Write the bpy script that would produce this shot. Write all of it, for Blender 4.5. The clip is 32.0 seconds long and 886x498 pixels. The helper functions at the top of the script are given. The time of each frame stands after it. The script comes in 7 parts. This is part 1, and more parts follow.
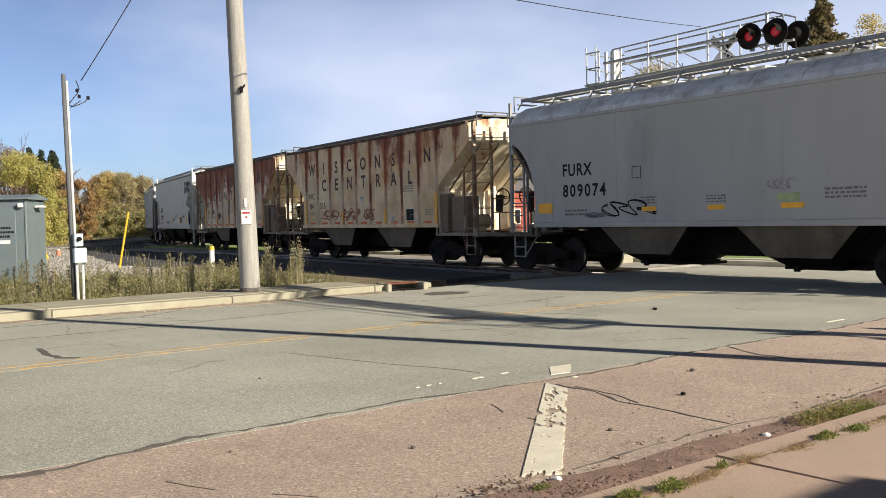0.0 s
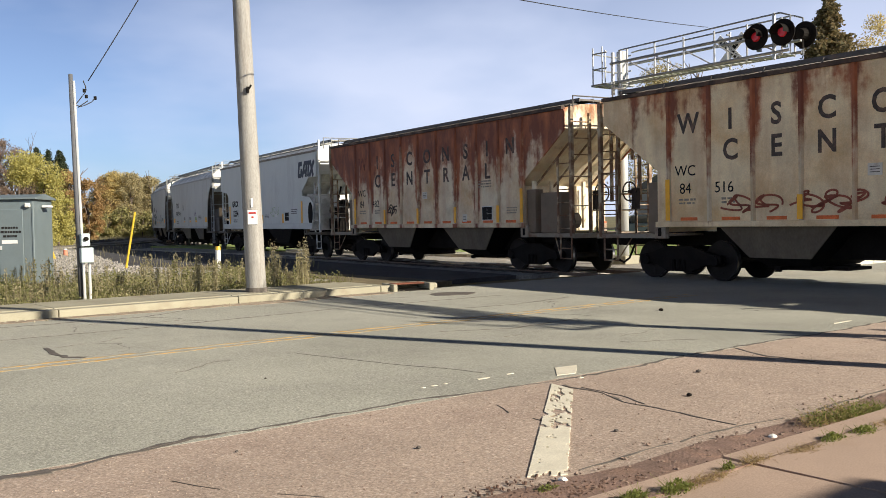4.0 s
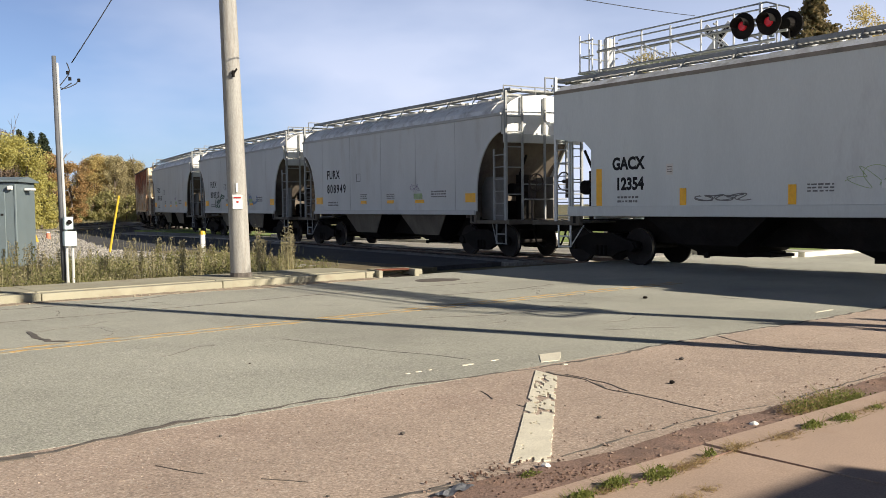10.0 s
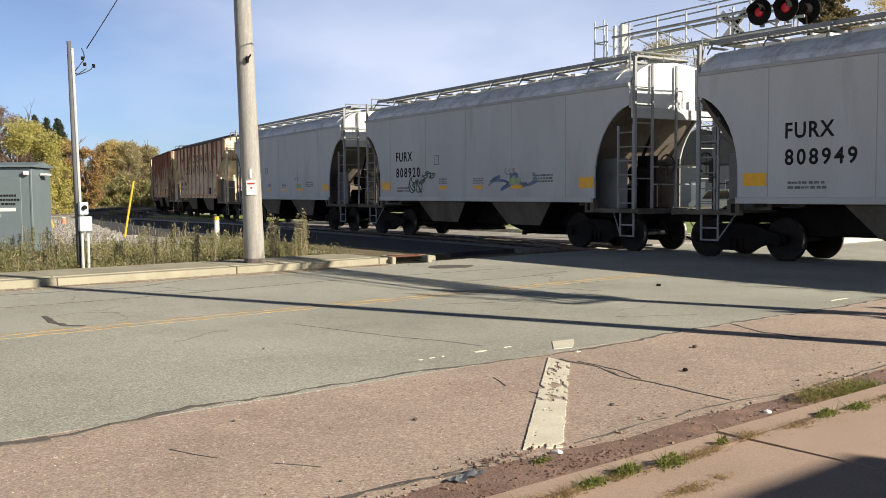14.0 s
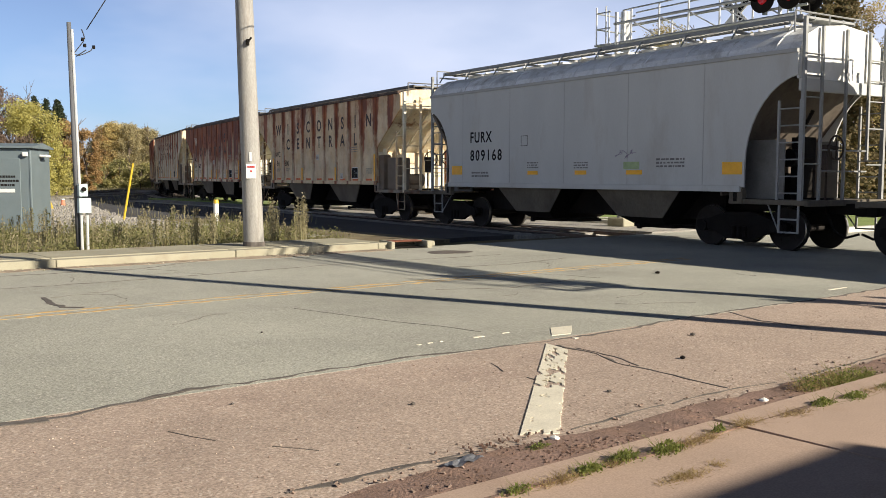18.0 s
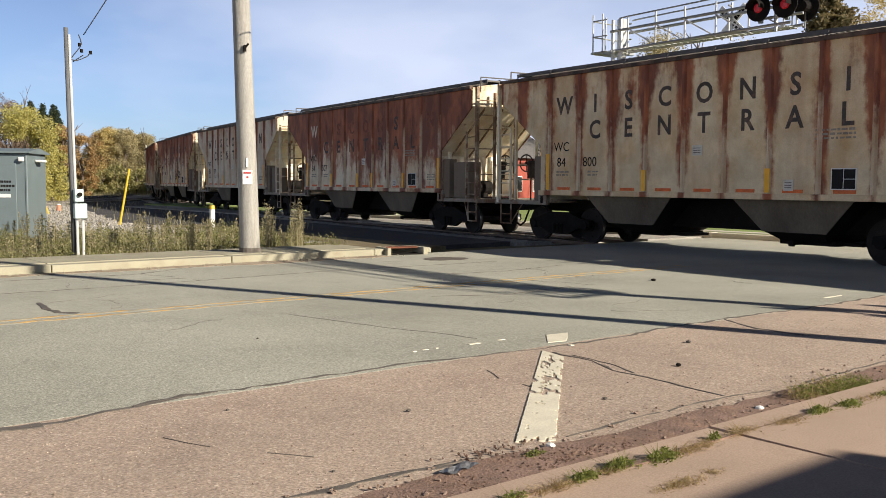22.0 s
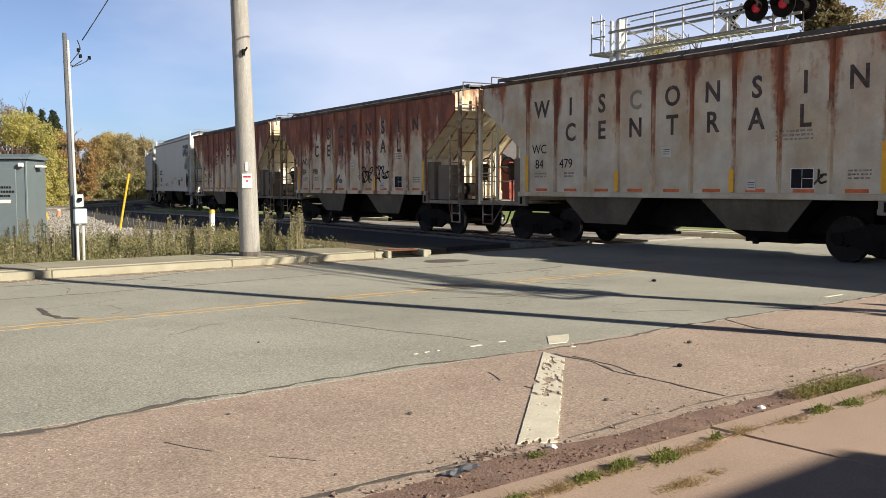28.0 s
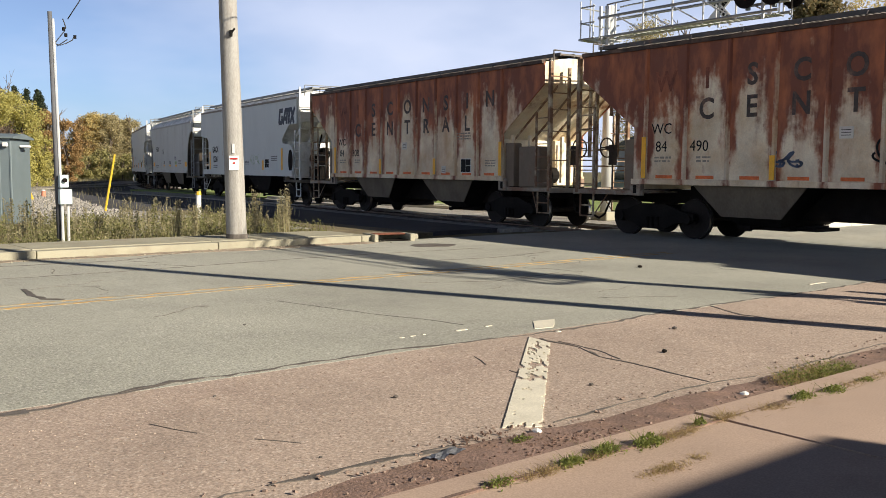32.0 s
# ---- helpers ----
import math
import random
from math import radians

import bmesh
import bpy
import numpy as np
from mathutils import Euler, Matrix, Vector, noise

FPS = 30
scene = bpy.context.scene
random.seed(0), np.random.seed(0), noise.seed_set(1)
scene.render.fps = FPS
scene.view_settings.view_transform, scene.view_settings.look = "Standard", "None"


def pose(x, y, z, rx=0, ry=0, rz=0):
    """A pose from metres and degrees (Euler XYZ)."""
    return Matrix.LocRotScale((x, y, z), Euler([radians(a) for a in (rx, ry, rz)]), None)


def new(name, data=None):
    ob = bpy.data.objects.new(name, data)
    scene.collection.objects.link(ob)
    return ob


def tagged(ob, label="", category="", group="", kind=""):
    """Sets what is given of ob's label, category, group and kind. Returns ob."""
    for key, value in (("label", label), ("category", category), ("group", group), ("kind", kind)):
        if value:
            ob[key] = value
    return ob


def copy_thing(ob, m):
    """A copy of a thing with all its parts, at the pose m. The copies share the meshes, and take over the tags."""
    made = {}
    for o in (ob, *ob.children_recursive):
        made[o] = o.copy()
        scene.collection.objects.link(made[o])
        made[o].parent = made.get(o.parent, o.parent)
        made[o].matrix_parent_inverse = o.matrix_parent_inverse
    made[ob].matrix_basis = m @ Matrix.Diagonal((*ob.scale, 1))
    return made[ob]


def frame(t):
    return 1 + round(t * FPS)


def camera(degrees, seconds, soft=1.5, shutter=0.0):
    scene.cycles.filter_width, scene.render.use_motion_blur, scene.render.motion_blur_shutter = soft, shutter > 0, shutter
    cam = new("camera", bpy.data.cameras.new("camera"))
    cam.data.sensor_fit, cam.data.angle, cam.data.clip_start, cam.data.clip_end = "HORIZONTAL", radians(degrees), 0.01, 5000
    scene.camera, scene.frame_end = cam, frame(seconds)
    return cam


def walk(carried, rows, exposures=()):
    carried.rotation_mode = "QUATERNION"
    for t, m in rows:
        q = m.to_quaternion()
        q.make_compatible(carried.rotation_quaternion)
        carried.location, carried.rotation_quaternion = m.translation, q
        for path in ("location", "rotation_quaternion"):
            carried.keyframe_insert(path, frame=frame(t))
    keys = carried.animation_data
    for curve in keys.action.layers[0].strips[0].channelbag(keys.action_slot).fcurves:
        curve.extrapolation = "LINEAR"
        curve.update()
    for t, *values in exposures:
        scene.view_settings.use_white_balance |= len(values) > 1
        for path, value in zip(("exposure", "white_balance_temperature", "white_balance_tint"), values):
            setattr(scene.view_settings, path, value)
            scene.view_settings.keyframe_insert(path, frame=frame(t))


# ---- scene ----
# lens, path of the eye: one standing spot on the pavement, held by hand
cam = camera(51.0, 32.0, soft=0.7)
EYE = (0.0, 0.0, 1.618)
TURNS = [
    (0, 88.08, 1.20, -39.04), (0.5, 88.06, 1.26, -38.87), (1, 88.07, 1.41, -38.84), (1.5, 88.05, 1.37, -38.99), 
    (2, 88.10, 1.34, -38.67), (2.5, 88.09, 1.19, -38.66), (4.5, 88.13, 1.07, -38.63), (5, 88.19, 1.05, -38.39), 
    (5.5, 88.22, 1.22, -37.80), (6, 88.30, 1.13, -37.79), (6.5, 88.19, 1.12, -38.17), (7, 88.09, 1.59, -37.98), 
    (7.5, 88.02, 1.16, -38.45), (8, 87.81, 1.17, -38.17), (8.5, 87.69, 0.94, -38.55), (9, 87.45, 0.77, -39.01), 
    (9.5, 87.36, 0.68, -39.30), (10, 87.26, 0.63, -39.55), (10.5, 87.28, 0.59, -39.06), (11, 87.04, 0.75, -38.68), 
    (11.5, 86.75, 0.81, -38.82), (12, 86.72, 0.70, -38.70), (12.5, 86.52, 0.59, -38.33), (13, 86.51, 0.54, -38.54), 
    (13.5, 86.46, 0.50, -38.66), (15.5, 86.09, 0.18, -38.87), (16, 85.72, 0.03, -38.79), (16.5, 85.67, -0.04, -38.92), 
    (17, 85.49, -0.20, -38.37), (17.5, 85.54, -0.34, -38.84), (18, 85.54, -0.13, -38.73), (18.5, 85.65, -0.14, -38.66), 
    (19, 85.69, -0.10, -38.67), (19.5, 85.61, -0.29, -39.10), (20, 85.72, -0.33, -38.87), (20.5, 85.73, -0.30, -39.13), 
    (21, 85.81, -0.26, -39.18), (21.5, 85.83, -0.42, -39.35), (22, 85.95, -0.35, -38.95), (22.5, 86.04, -0.27, -38.76), 
    (23, 86.04, -0.36, -39.04), (23.5, 86.03, -0.68, -39.60), (24, 86.29, -0.35, -39.02), (24.5, 86.33, -0.37, -38.84), 
    (25, 86.35, -0.17, -38.74), (25.5, 86.25, -0.00, -38.78), (27.5, 86.08, 0.15, -39.16), (28, 86.09, 0.11, -38.97), 
    (28.5, 86.12, 0.09, -39.06), (29, 86.11, 0.31, -38.91), (29.5, 85.58, 0.34, -39.22), (30, 85.32, 0.02, -39.28), 
    (30.5, 85.19, -0.35, -39.90), (31, 85.25, -0.23, -39.80), (31.5, 85.18, -0.31, -39.58), (32, 85.12, -0.47, -39.73), 
    ]
walk(cam, [(t, pose(*EYE, rx, ry, rz)) for t, rx, ry, rz in TURNS], [(0.0, 0.72, 6500, 8.5), (32.0, 0.72, 6500, 8.5)])

# ---- light: clear autumn sun from beyond the train's head ----
SUN_WAY = Vector((-0.76, 1.96, -1.0)).normalized()
sun = new("sun", bpy.data.lights.new("sun", "SUN"))
sun.data.energy, sun.data.angle, sun.data.color = 5.0, radians(0.55), (1.0, 0.89, 0.74)
sun.rotation_euler = SUN_WAY.to_track_quat("-Z", "Y").to_euler()
sun.location = (10, -30, 20)
SUN_EL = math.asin(-SUN_WAY.z)
SUN_AZ = math.atan2(-SUN_WAY.x, -SUN_WAY.y)
world = bpy.data.worlds.new("sky")
scene.world = world
world.use_nodes = True


def sky_nodes():
    nt = world.node_tree
    n, l = nt.nodes, nt.links
    n.clear()
    sky = n.new("ShaderNodeTexSky")
    sky.sky_type, sky.sun_disc = "NISHITA", False
    sky.sun_elevation, sky.sun_rotation = SUN_EL, SUN_AZ
    sky.air_density, sky.dust_density, sky.ozone_density = 1.0, 0.8, 4.0
    # thin high cloud, soft and broad
    tc = n.new("ShaderNodeTexCoord")
    mp = n.new("ShaderNodeMapping")
    mp.inputs["Scale"].default_value = (1.0, 1.0, 2.6)
    mp.inputs["Location"].default_value = (0.35, 0.1, 0.2)
    noi = n.new("ShaderNodeTexNoise")
    noi.inputs["Scale"].default_value, noi.inputs["Detail"].default_value, noi.inputs["Roughness"].default_value = 2.3, 5, 0.48
    ramp = n.new("ShaderNodeValToRGB")
    ramp.color_ramp.elements[0].position, ramp.color_ramp.elements[1].position = 0.40, 0.64
    ramp.color_ramp.elements[0].color, ramp.color_ramp.elements[1].color = (0.29, 0.29, 0.29, 1), (0.86, 0.86, 0.86, 1)
    mix = n.new("ShaderNodeMix")
    mix.data_type = "RGBA"
    cloud = n.new("ShaderNodeRGB")
    cloud.outputs[0].default_value = (9.1, 9.9, 12.6, 1)
    bg = n.new("ShaderNodeBackground")
    bg.inputs["Strength"].default_value = 0.05
    out = n.new("ShaderNodeOutputWorld")
    l.new(tc.outputs["Generated"], mp.inputs["Vector"])
    l.new(mp.outputs["Vector"], noi.inputs["Vector"])
    l.new(noi.outputs["Fac"], ramp.inputs["Fac"])
    # the haze thins out overhead
    sep = n.new("ShaderNodeSeparateXYZ")
    up = n.new("ShaderNodeMapRange")
    up.inputs["From Min"].default_value, up.inputs["From Max"].default_value = 0.10, 0.46
    up.inputs["To Min"].default_value, up.inputs["To Max"].default_value = 1.0, 0.03
    thin = n.new("ShaderNodeMath")
    thin.operation = "MULTIPLY"
    # the veil is denser to east and west; the unseen west is added flank fill
    side = n.new("ShaderNodeMapRange")
    side.inputs["From Min"].default_value, side.inputs["From Max"].default_value = 0.45, 1.0
    side.inputs["To Min"].default_value, side.inputs["To Max"].default_value = 0.0, 0.85
    both = n.new("ShaderNodeMath")
    both.operation, both.use_clamp = "ADD", True
    l.new(tc.outputs["Generated"], sep.inputs[0])
    l.new(sep.outputs["Z"], up.inputs["Value"])
    l.new(up.outputs[0], thin.inputs[0])
    far = n.new("ShaderNodeMath")
    far.operation = "ABSOLUTE"
    l.new(sep.outputs["X"], far.inputs[0])
    l.new(far.outputs[0], side.inputs["Value"])
    l.new(ramp.outputs["Color"], both.inputs[0])
    l.new(side.outputs[0], both.inputs[1])
    l.new(both.outputs[0], thin.inputs[1])
    l.new(thin.outputs[0], mix.inputs["Factor"])
    tint = n.new("ShaderNodeVectorMath")
    tint.operation = "MULTIPLY"
    tint.inputs[1].default_value = (0.80, 1.03, 1.42)
    l.new(sky.outputs["Color"], tint.inputs[0])
    # a deep clear zenith over a bright low sky, dimmed to deepen ground shadows
    deep = n.new("ShaderNodeMapRange")
    deep.inputs["From Min"].default_value, deep.inputs["From Max"].default_value = 0.05, 0.48
    deep.inputs["To Min"].default_value, deep.inputs["To Max"].default_value = 1.26, 0.15
    gain = n.new("ShaderNodeVectorMath")
    gain.operation = "SCALE"
    l.new(sep.outputs["Z"], deep.inputs["Value"])
    l.new(tint.outputs[0], gain.inputs[0])
    l.new(deep.outputs[0], gain.inputs["Scale"])
    l.new(gain.outputs[0], mix.inputs[6])
    l.new(cloud.outputs[0], mix.inputs[7])
    l.new(mix.outputs[2], bg.inputs["Color"])
    l.new(bg.outputs["Background"], out.inputs["Surface"])


sky_nodes()


# ---- materials ----
def surface(name, rgb, rough=0.7, metal=0.0, vary=0.12, scale=3.0, fine=60.0, fine_vary=0.08, bump=0.15, stain=None, stain_at=(0.55, 0.75), stain_scale=1.2, stretch=(1, 1, 1), each=0.0, glow=0.0, speck=None):
    """A worn surface: a base colour, a broad and a fine variation, stains of a second colour and fine relief."""
    m = bpy.data.materials.new(name)
    m.use_nodes = True
    nt = m.node_tree
    n, l = nt.nodes, nt.links
    b = n["Principled BSDF"]
    b.inputs["Roughness"].default_value, b.inputs["Metallic"].default_value = rough, metal
    tc = n.new("ShaderNodeTexCoord")
    mp = n.new("ShaderNodeMapping")
    mp.inputs["Scale"].default_value = stretch
    info = n.new("ShaderNodeObjectInfo")
    add = n.new("ShaderNodeVectorMath")
    add.operation = "MULTIPLY_ADD"
    add.inputs[1].default_value = (37.0, 19.0, 53.0)
    l.new(info.outputs["Random"], add.inputs[0])
    l.new(tc.outputs["Object"], add.inputs[2])
    l.new(add.outputs[0], mp.inputs["Vector"])

    def noise_at(s, detail, rough_=0.55):
        t = n.new("ShaderNodeTexNoise")
        t.inputs["Scale"].default_value, t.inputs["Detail"].default_value, t.inputs["Roughness"].default_value = s, detail, rough_
        l.new(mp.outputs["Vector"], t.inputs["Vector"])
        return t.outputs["Fac"]

    def mul(colour, fac, lo, hi):
        r = n.new("ShaderNodeMapRange")
        r.inputs["From Min"].default_value, r.inputs["From Max"].default_value = 0.28, 0.72
        r.inputs["To Min"].default_value, r.inputs["To Max"].default_value = lo, hi
        l.new(fac, r.inputs["Value"])
        x = n.new("ShaderNodeVectorMath")
        x.operation = "SCALE"
        l.new(colour, x.inputs[0])
        l.new(r.outputs[0], x.inputs["Scale"])
        return x.outputs[0]

    rgbn = n.new("ShaderNodeRGB")
    rgbn.outputs[0].default_value = (*rgb, 1)
    c = rgbn.outputs[0]
    broad, small = noise_at(scale, 4), noise_at(fine, 3)
    if stain:
        r = n.new("ShaderNodeMapRange")
        r.inputs["From Min"].default_value, r.inputs["From Max"].default_value = stain_at
        l.new(noise_at(stain_scale, 8, 0.65), r.inputs["Value"])
        mx = n.new("ShaderNodeMix")
        mx.data_type = "RGBA"
        mx.inputs[7].default_value = (*stain, 1)
        l.new(r.outputs[0], mx.inputs["Factor"])
        l.new(c, mx.inputs[6])
        c = mx.outputs[2]
    if speck:
        r = n.new("ShaderNodeMapRange")
        r.inputs["From Min"].default_value, r.inputs["From Max"].default_value = 0.585, 0.67
        r.inputs["To Max"].default_value = 0.85
        l.new(noise_at(fine * 0.7, 2), r.inputs["Value"])
        mx = n.new("ShaderNodeMix")
        mx.data_type = "RGBA"
        mx.inputs[7].default_value = (*speck, 1)
        l.new(r.outputs[0], mx.inputs["Factor"])
        l.new(c, mx.inputs[6])
        c = mx.outputs[2]
    c = mul(c, broad, 1 - vary, 1 + vary)
    c = mul(c, small, 1 - fine_vary, 1 + fine_vary)
    if each:
        r = n.new("ShaderNodeMapRange")
        r.inputs["To Min"].default_value, r.inputs["To Max"].default_value = 1 - each, 1 + each
        l.new(info.outputs["Random"], r.inputs["Value"])
        x = n.new("ShaderNodeVectorMath")
        x.operation = "SCALE"
        l.new(c, x.inputs[0])
        l.new(r.outputs[0], x.inputs["Scale"])
        c = x.outputs[0]
    l.new(c, b.inputs["Base Color"])
    if bump:
        bp = n.new("ShaderNodeBump")
        bp.inputs["Strength"].default_value, bp.inputs["Distance"].default_value = bump, 0.02
        l.new(small, bp.inputs["Height"])
        l.new(bp.outputs["Normal"], b.inputs["Normal"])
    if glow:
        b.inputs["Emission Color"].default_value, b.inputs["Emission Strength"].default_value = (*rgb, 1), glow
    return m


def rusty(name, paint, rust, amount, dark=(0.035, 0.018, 0.012), ribs=1.5, top=0.98):
    """Old paint with rust that starts at the top and runs down in streaks, as rain leaves it."""
    m = surface(name, paint, 0.72, 0.0, 0.16, 1.5, 40, 0.10, 0.12, (paint[0] * 0.80, paint[1] * 0.66, paint[2] * 0.50), (0.42, 0.68), 0.9)
    nt = m.node_tree
    n, l = nt.nodes, nt.links
    b = n["Principled BSDF"]
    base = b.inputs["Base Color"].links[0].from_socket
    tc, info = n.new("ShaderNodeTexCoord"), n.new("ShaderNodeObjectInfo")
    off = n.new("ShaderNodeVectorMath")
    off.operation = "MULTIPLY_ADD"
    off.inputs[1].default_value = (91.0, 13.0, 29.0)
    l.new(info.outputs["Random"], off.inputs[0])
    l.new(tc.outputs["Object"], off.inputs[2])

    def noi(sc, detail, s=1.0):
        mp, t = n.new("ShaderNodeMapping"), n.new("ShaderNodeTexNoise")
        mp.inputs["Scale"].default_value = sc
        t.inputs["Scale"].default_value, t.inputs["Detail"].default_value, t.inputs["Roughness"].default_value = s, detail, 0.62
        l.new(off.outputs[0], mp.inputs["Vector"])
        l.new(mp.outputs["Vector"], t.inputs["Vector"])
        return t.outputs["Fac"]

    def m2(op, a, bb, clamp=False):
        x = n.new("ShaderNodeMath")
        x.operation, x.use_clamp = op, clamp
        for i, v in enumerate((a, bb)):
            if isinstance(v, (int, float)):
                x.inputs[i].default_value = v
            else:
                l.new(v, x.inputs[i])
        return x.outputs[0]

    sep = n.new("ShaderNodeSeparateXYZ")
    l.new(tc.outputs["Object"], sep.inputs[0])
    height = m2("MULTIPLY", m2("SUBTRACT", sep.outputs["Z"], 1.4), 0.315)          # 0 at the sill, 1 under the roof
    # each panel between two ribs has rusted to its own degree
    bay = m2("ADD", m2("DIVIDE", sep.outputs["X"], 1.2), 0.625)
    wn = n.new("ShaderNodeTexWhiteNoise")
    wn.noise_dimensions = "1D"
    l.new(m2("ADD", m2("FLOOR", bay, 0), m2("MULTIPLY", info.outputs["Random"], 97.0)), wn.inputs["W"])
    seam = m2("ABSOLUTE", m2("SUBTRACT", m2("FRACT", bay, 0), 0.5), 0)            # 0.5 at a rib
    v = m2("MULTIPLY", noi((3.4, 3.4, 0.30), 8), 0.95)
    v = m2("ADD", v, m2("MULTIPLY", noi((0.9, 0.9, 0.6), 7), 1.55))
    v = m2("ADD", v, m2("MULTIPLY", noi((7, 7, 5), 5), 0.55))
    v = m2("ADD", v, m2("MULTIPLY", wn.outputs["Value"], 0.24))
    v = m2("ADD", v, m2("MULTIPLY", m2("POWER", m2("MAXIMUM", height, 0.0), 1.5), top))
    v = m2("ADD", v, m2("MULTIPLY", m2("MAXIMUM", m2("SUBTRACT", seam, 0.24), 0.0), ribs))
    r = n.new("ShaderNodeMapRange")
    r.interpolation_type = "SMOOTHSTEP"
    r.inputs["From Min"].default_value, r.inputs["From Max"].default_value = 2.22 - amount, 2.64 - amount
    r.inputs["To Max"].default_value = 0.96
    l.new(v, r.inputs["Value"])
    ramp = n.new("ShaderNodeValToRGB")
    ramp.color_ramp.elements[0].color, ramp.color_ramp.elements[1].color = (*rust, 1), (*dark, 1)
    ramp.color_ramp.elements[0].position, ramp.color_ramp.elements[1].position = 0.38, 0.62
    l.new(m2("ADD", m2("MULTIPLY", noi((2.2, 2.2, 0.9), 7), 0.9), m2("MULTIPLY", r.outputs[0], 0.12)), ramp.inputs["Fac"])
    # a thin brown wash that the rain has carried over the paint
    wash = n.new("ShaderNodeMix")
    wash.data_type = "RGBA"
    wash.inputs[7].default_value = (rust[0] * 0.95, rust[1] * 1.5, rust[2] * 2.0, 1)
    thin = m2("ADD", m2("MULTIPLY", height, 0.40), m2("MULTIPLY", m2("SUBTRACT", noi((2.2, 2.2, 0.35), 6), 0.52), 2.6))
    l.new(m2("MULTIPLY", m2("MULTIPLY", thin, 0.85, True), 0.55 + 0.5 * amount), wash.inputs["Factor"])
    l.new(base, wash.inputs[6])
    mx = n.new("ShaderNodeMix")
    mx.data_type = "RGBA"
    l.new(r.outputs[0], mx.inputs["Factor"])
    l.new(wash.outputs[2], mx.inputs[6])
    l.new(ramp.outputs["Color"], mx.inputs[7])
    l.new(mx.outputs[2], b.inputs["Base Color"])
    return m


ASPHALT = surface("worn_asphalt", (0.351, 0.351, 0.299), 0.88, 0, 0.15, 0.35, 60, 0.42, 0.18, (0.262, 0.258, 0.226), (0.5, 0.8), 0.6, speck=(0.54, 0.52, 0.47))
SHOULDER = surface("reddish_shoulder_asphalt", (0.398, 0.314, 0.256), 0.9, 0, 0.16, 0.6, 60, 0.42, 0.22, (0.30, 0.228, 0.186), (0.5, 0.8), 0.9, speck=(0.54, 0.46, 0.395))
TAR = surface("old_tar_seal", (0.12, 0.105, 0.092), 0.8, 0, 0.3, 6, 60, 0.2, 0.4)
CONCRETE = surface("weathered_concrete", (0.355, 0.335, 0.25), 0.85, 0, 0.12, 1.1, 70, 0.12, 0.3, (0.27, 0.22, 0.16), (0.52, 0.8), 1.8, each=0.06)
WALKWAY = surface("pavement_concrete", (0.41, 0.305, 0.24), 0.88, 0, 0.10, 1.0, 90, 0.16, 0.10, (0.34, 0.24, 0.18), (0.55, 0.8), 1.2, each=0.05)
MUD = surface("gutter_dirt", (0.22, 0.145, 0.115), 0.95, 0, 0.3, 4, 60, 0.3, 0.6, (0.27, 0.17, 0.12), (0.5, 0.7), 3.0)
YELLOW_LINE = surface("worn_yellow_line", (0.52, 0.33, 0.11), 0.8, 0, 0.25, 5, 70, 0.2, 0.2, (0.34, 0.32, 0.25), (0.44, 0.57), 4.0)
WHITE_LINE = surface("worn_white_paint", (0.70, 0.66, 0.54), 0.75, 0, 0.1, 4, 80, 0.12, 0.2, (0.45, 0.38, 0.30), (0.60, 0.70), 6.0)
DIRT = surface("verge_soil", (0.135, 0.105, 0.06), 0.95, 0, 0.3, 0.6, 20, 0.3, 0.4, (0.19, 0.16, 0.085), (0.45, 0.65), 0.8)
FIELD = surface("dry_meadow", (0.16, 0.135, 0.06), 0.95, 0, 0.3, 0.15, 3, 0.3, 0.3, (0.10, 0.11, 0.04), (0.45, 0.65), 0.12)
LAWN = surface("mown_lawn", (0.20, 0.26, 0.07), 0.9, 0, 0.2, 0.5, 12, 0.3, 0.3)
BALLAST = surface("pale_ballast", (0.32, 0.305, 0.275), 0.92, 0, 0.2, 0.8, 22, 0.4, 1.0, (0.22, 0.2, 0.18), (0.5, 0.7), 2.5)
STEEL_RAIL = surface("rail_steel", (0.11, 0.075, 0.055), 0.45, 0.7, 0.2, 5, 60, 0.1, 0.1)
TIE = surface("creosoted_tie", (0.06, 0.047, 0.038), 0.9, 0, 0.3, 5, 40, 0.3, 0.4)
WOOD_POLE = surface("weathered_pole_wood", (0.335, 0.325, 0.30), 0.85, 0, 0.16, 2.5, 30, 0.22, 0.3, (0.24, 0.21, 0.18), (0.5, 0.75), 2.0, stretch=(6, 6, 0.5))
DARK_WOOD = surface("dark_pole_wood", (0.115, 0.12, 0.13), 0.88, 0, 0.2, 2.5, 30, 0.22, 0.3, stretch=(6, 6, 0.5))
GALV = surface("galvanised_steel", (0.38, 0.39, 0.39), 0.42, 0.55, 0.1, 3, 50, 0.06, 0.05)
BRIGHT_METAL = surface("bright_aluminium", (0.60, 0.61, 0.60), 0.5, 0.3, 0.08, 2, 50, 0.05, 0.05)
BLACK_METAL = surface("near_black_steel", (0.013, 0.0115, 0.0105), 0.85, 0.0, 0.3, 3, 30, 0.2, 0.3, (0.018, 0.013, 0.010), (0.5, 0.75), 2.0)
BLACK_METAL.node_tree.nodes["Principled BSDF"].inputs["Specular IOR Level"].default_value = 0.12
WHEEL_STEEL = surface("wheel_steel", (0.021, 0.018, 0.016), 0.75, 0.0, 0.3, 4, 30, 0.2, 0.2)
WHEEL_STEEL.node_tree.nodes["Principled BSDF"].inputs["Specular IOR Level"].default_value = 0.2
TREAD = surface("polished_tread", (0.30, 0.29, 0.28), 0.35, 0.9, 0.1, 4, 30, 0.1, 0.05)

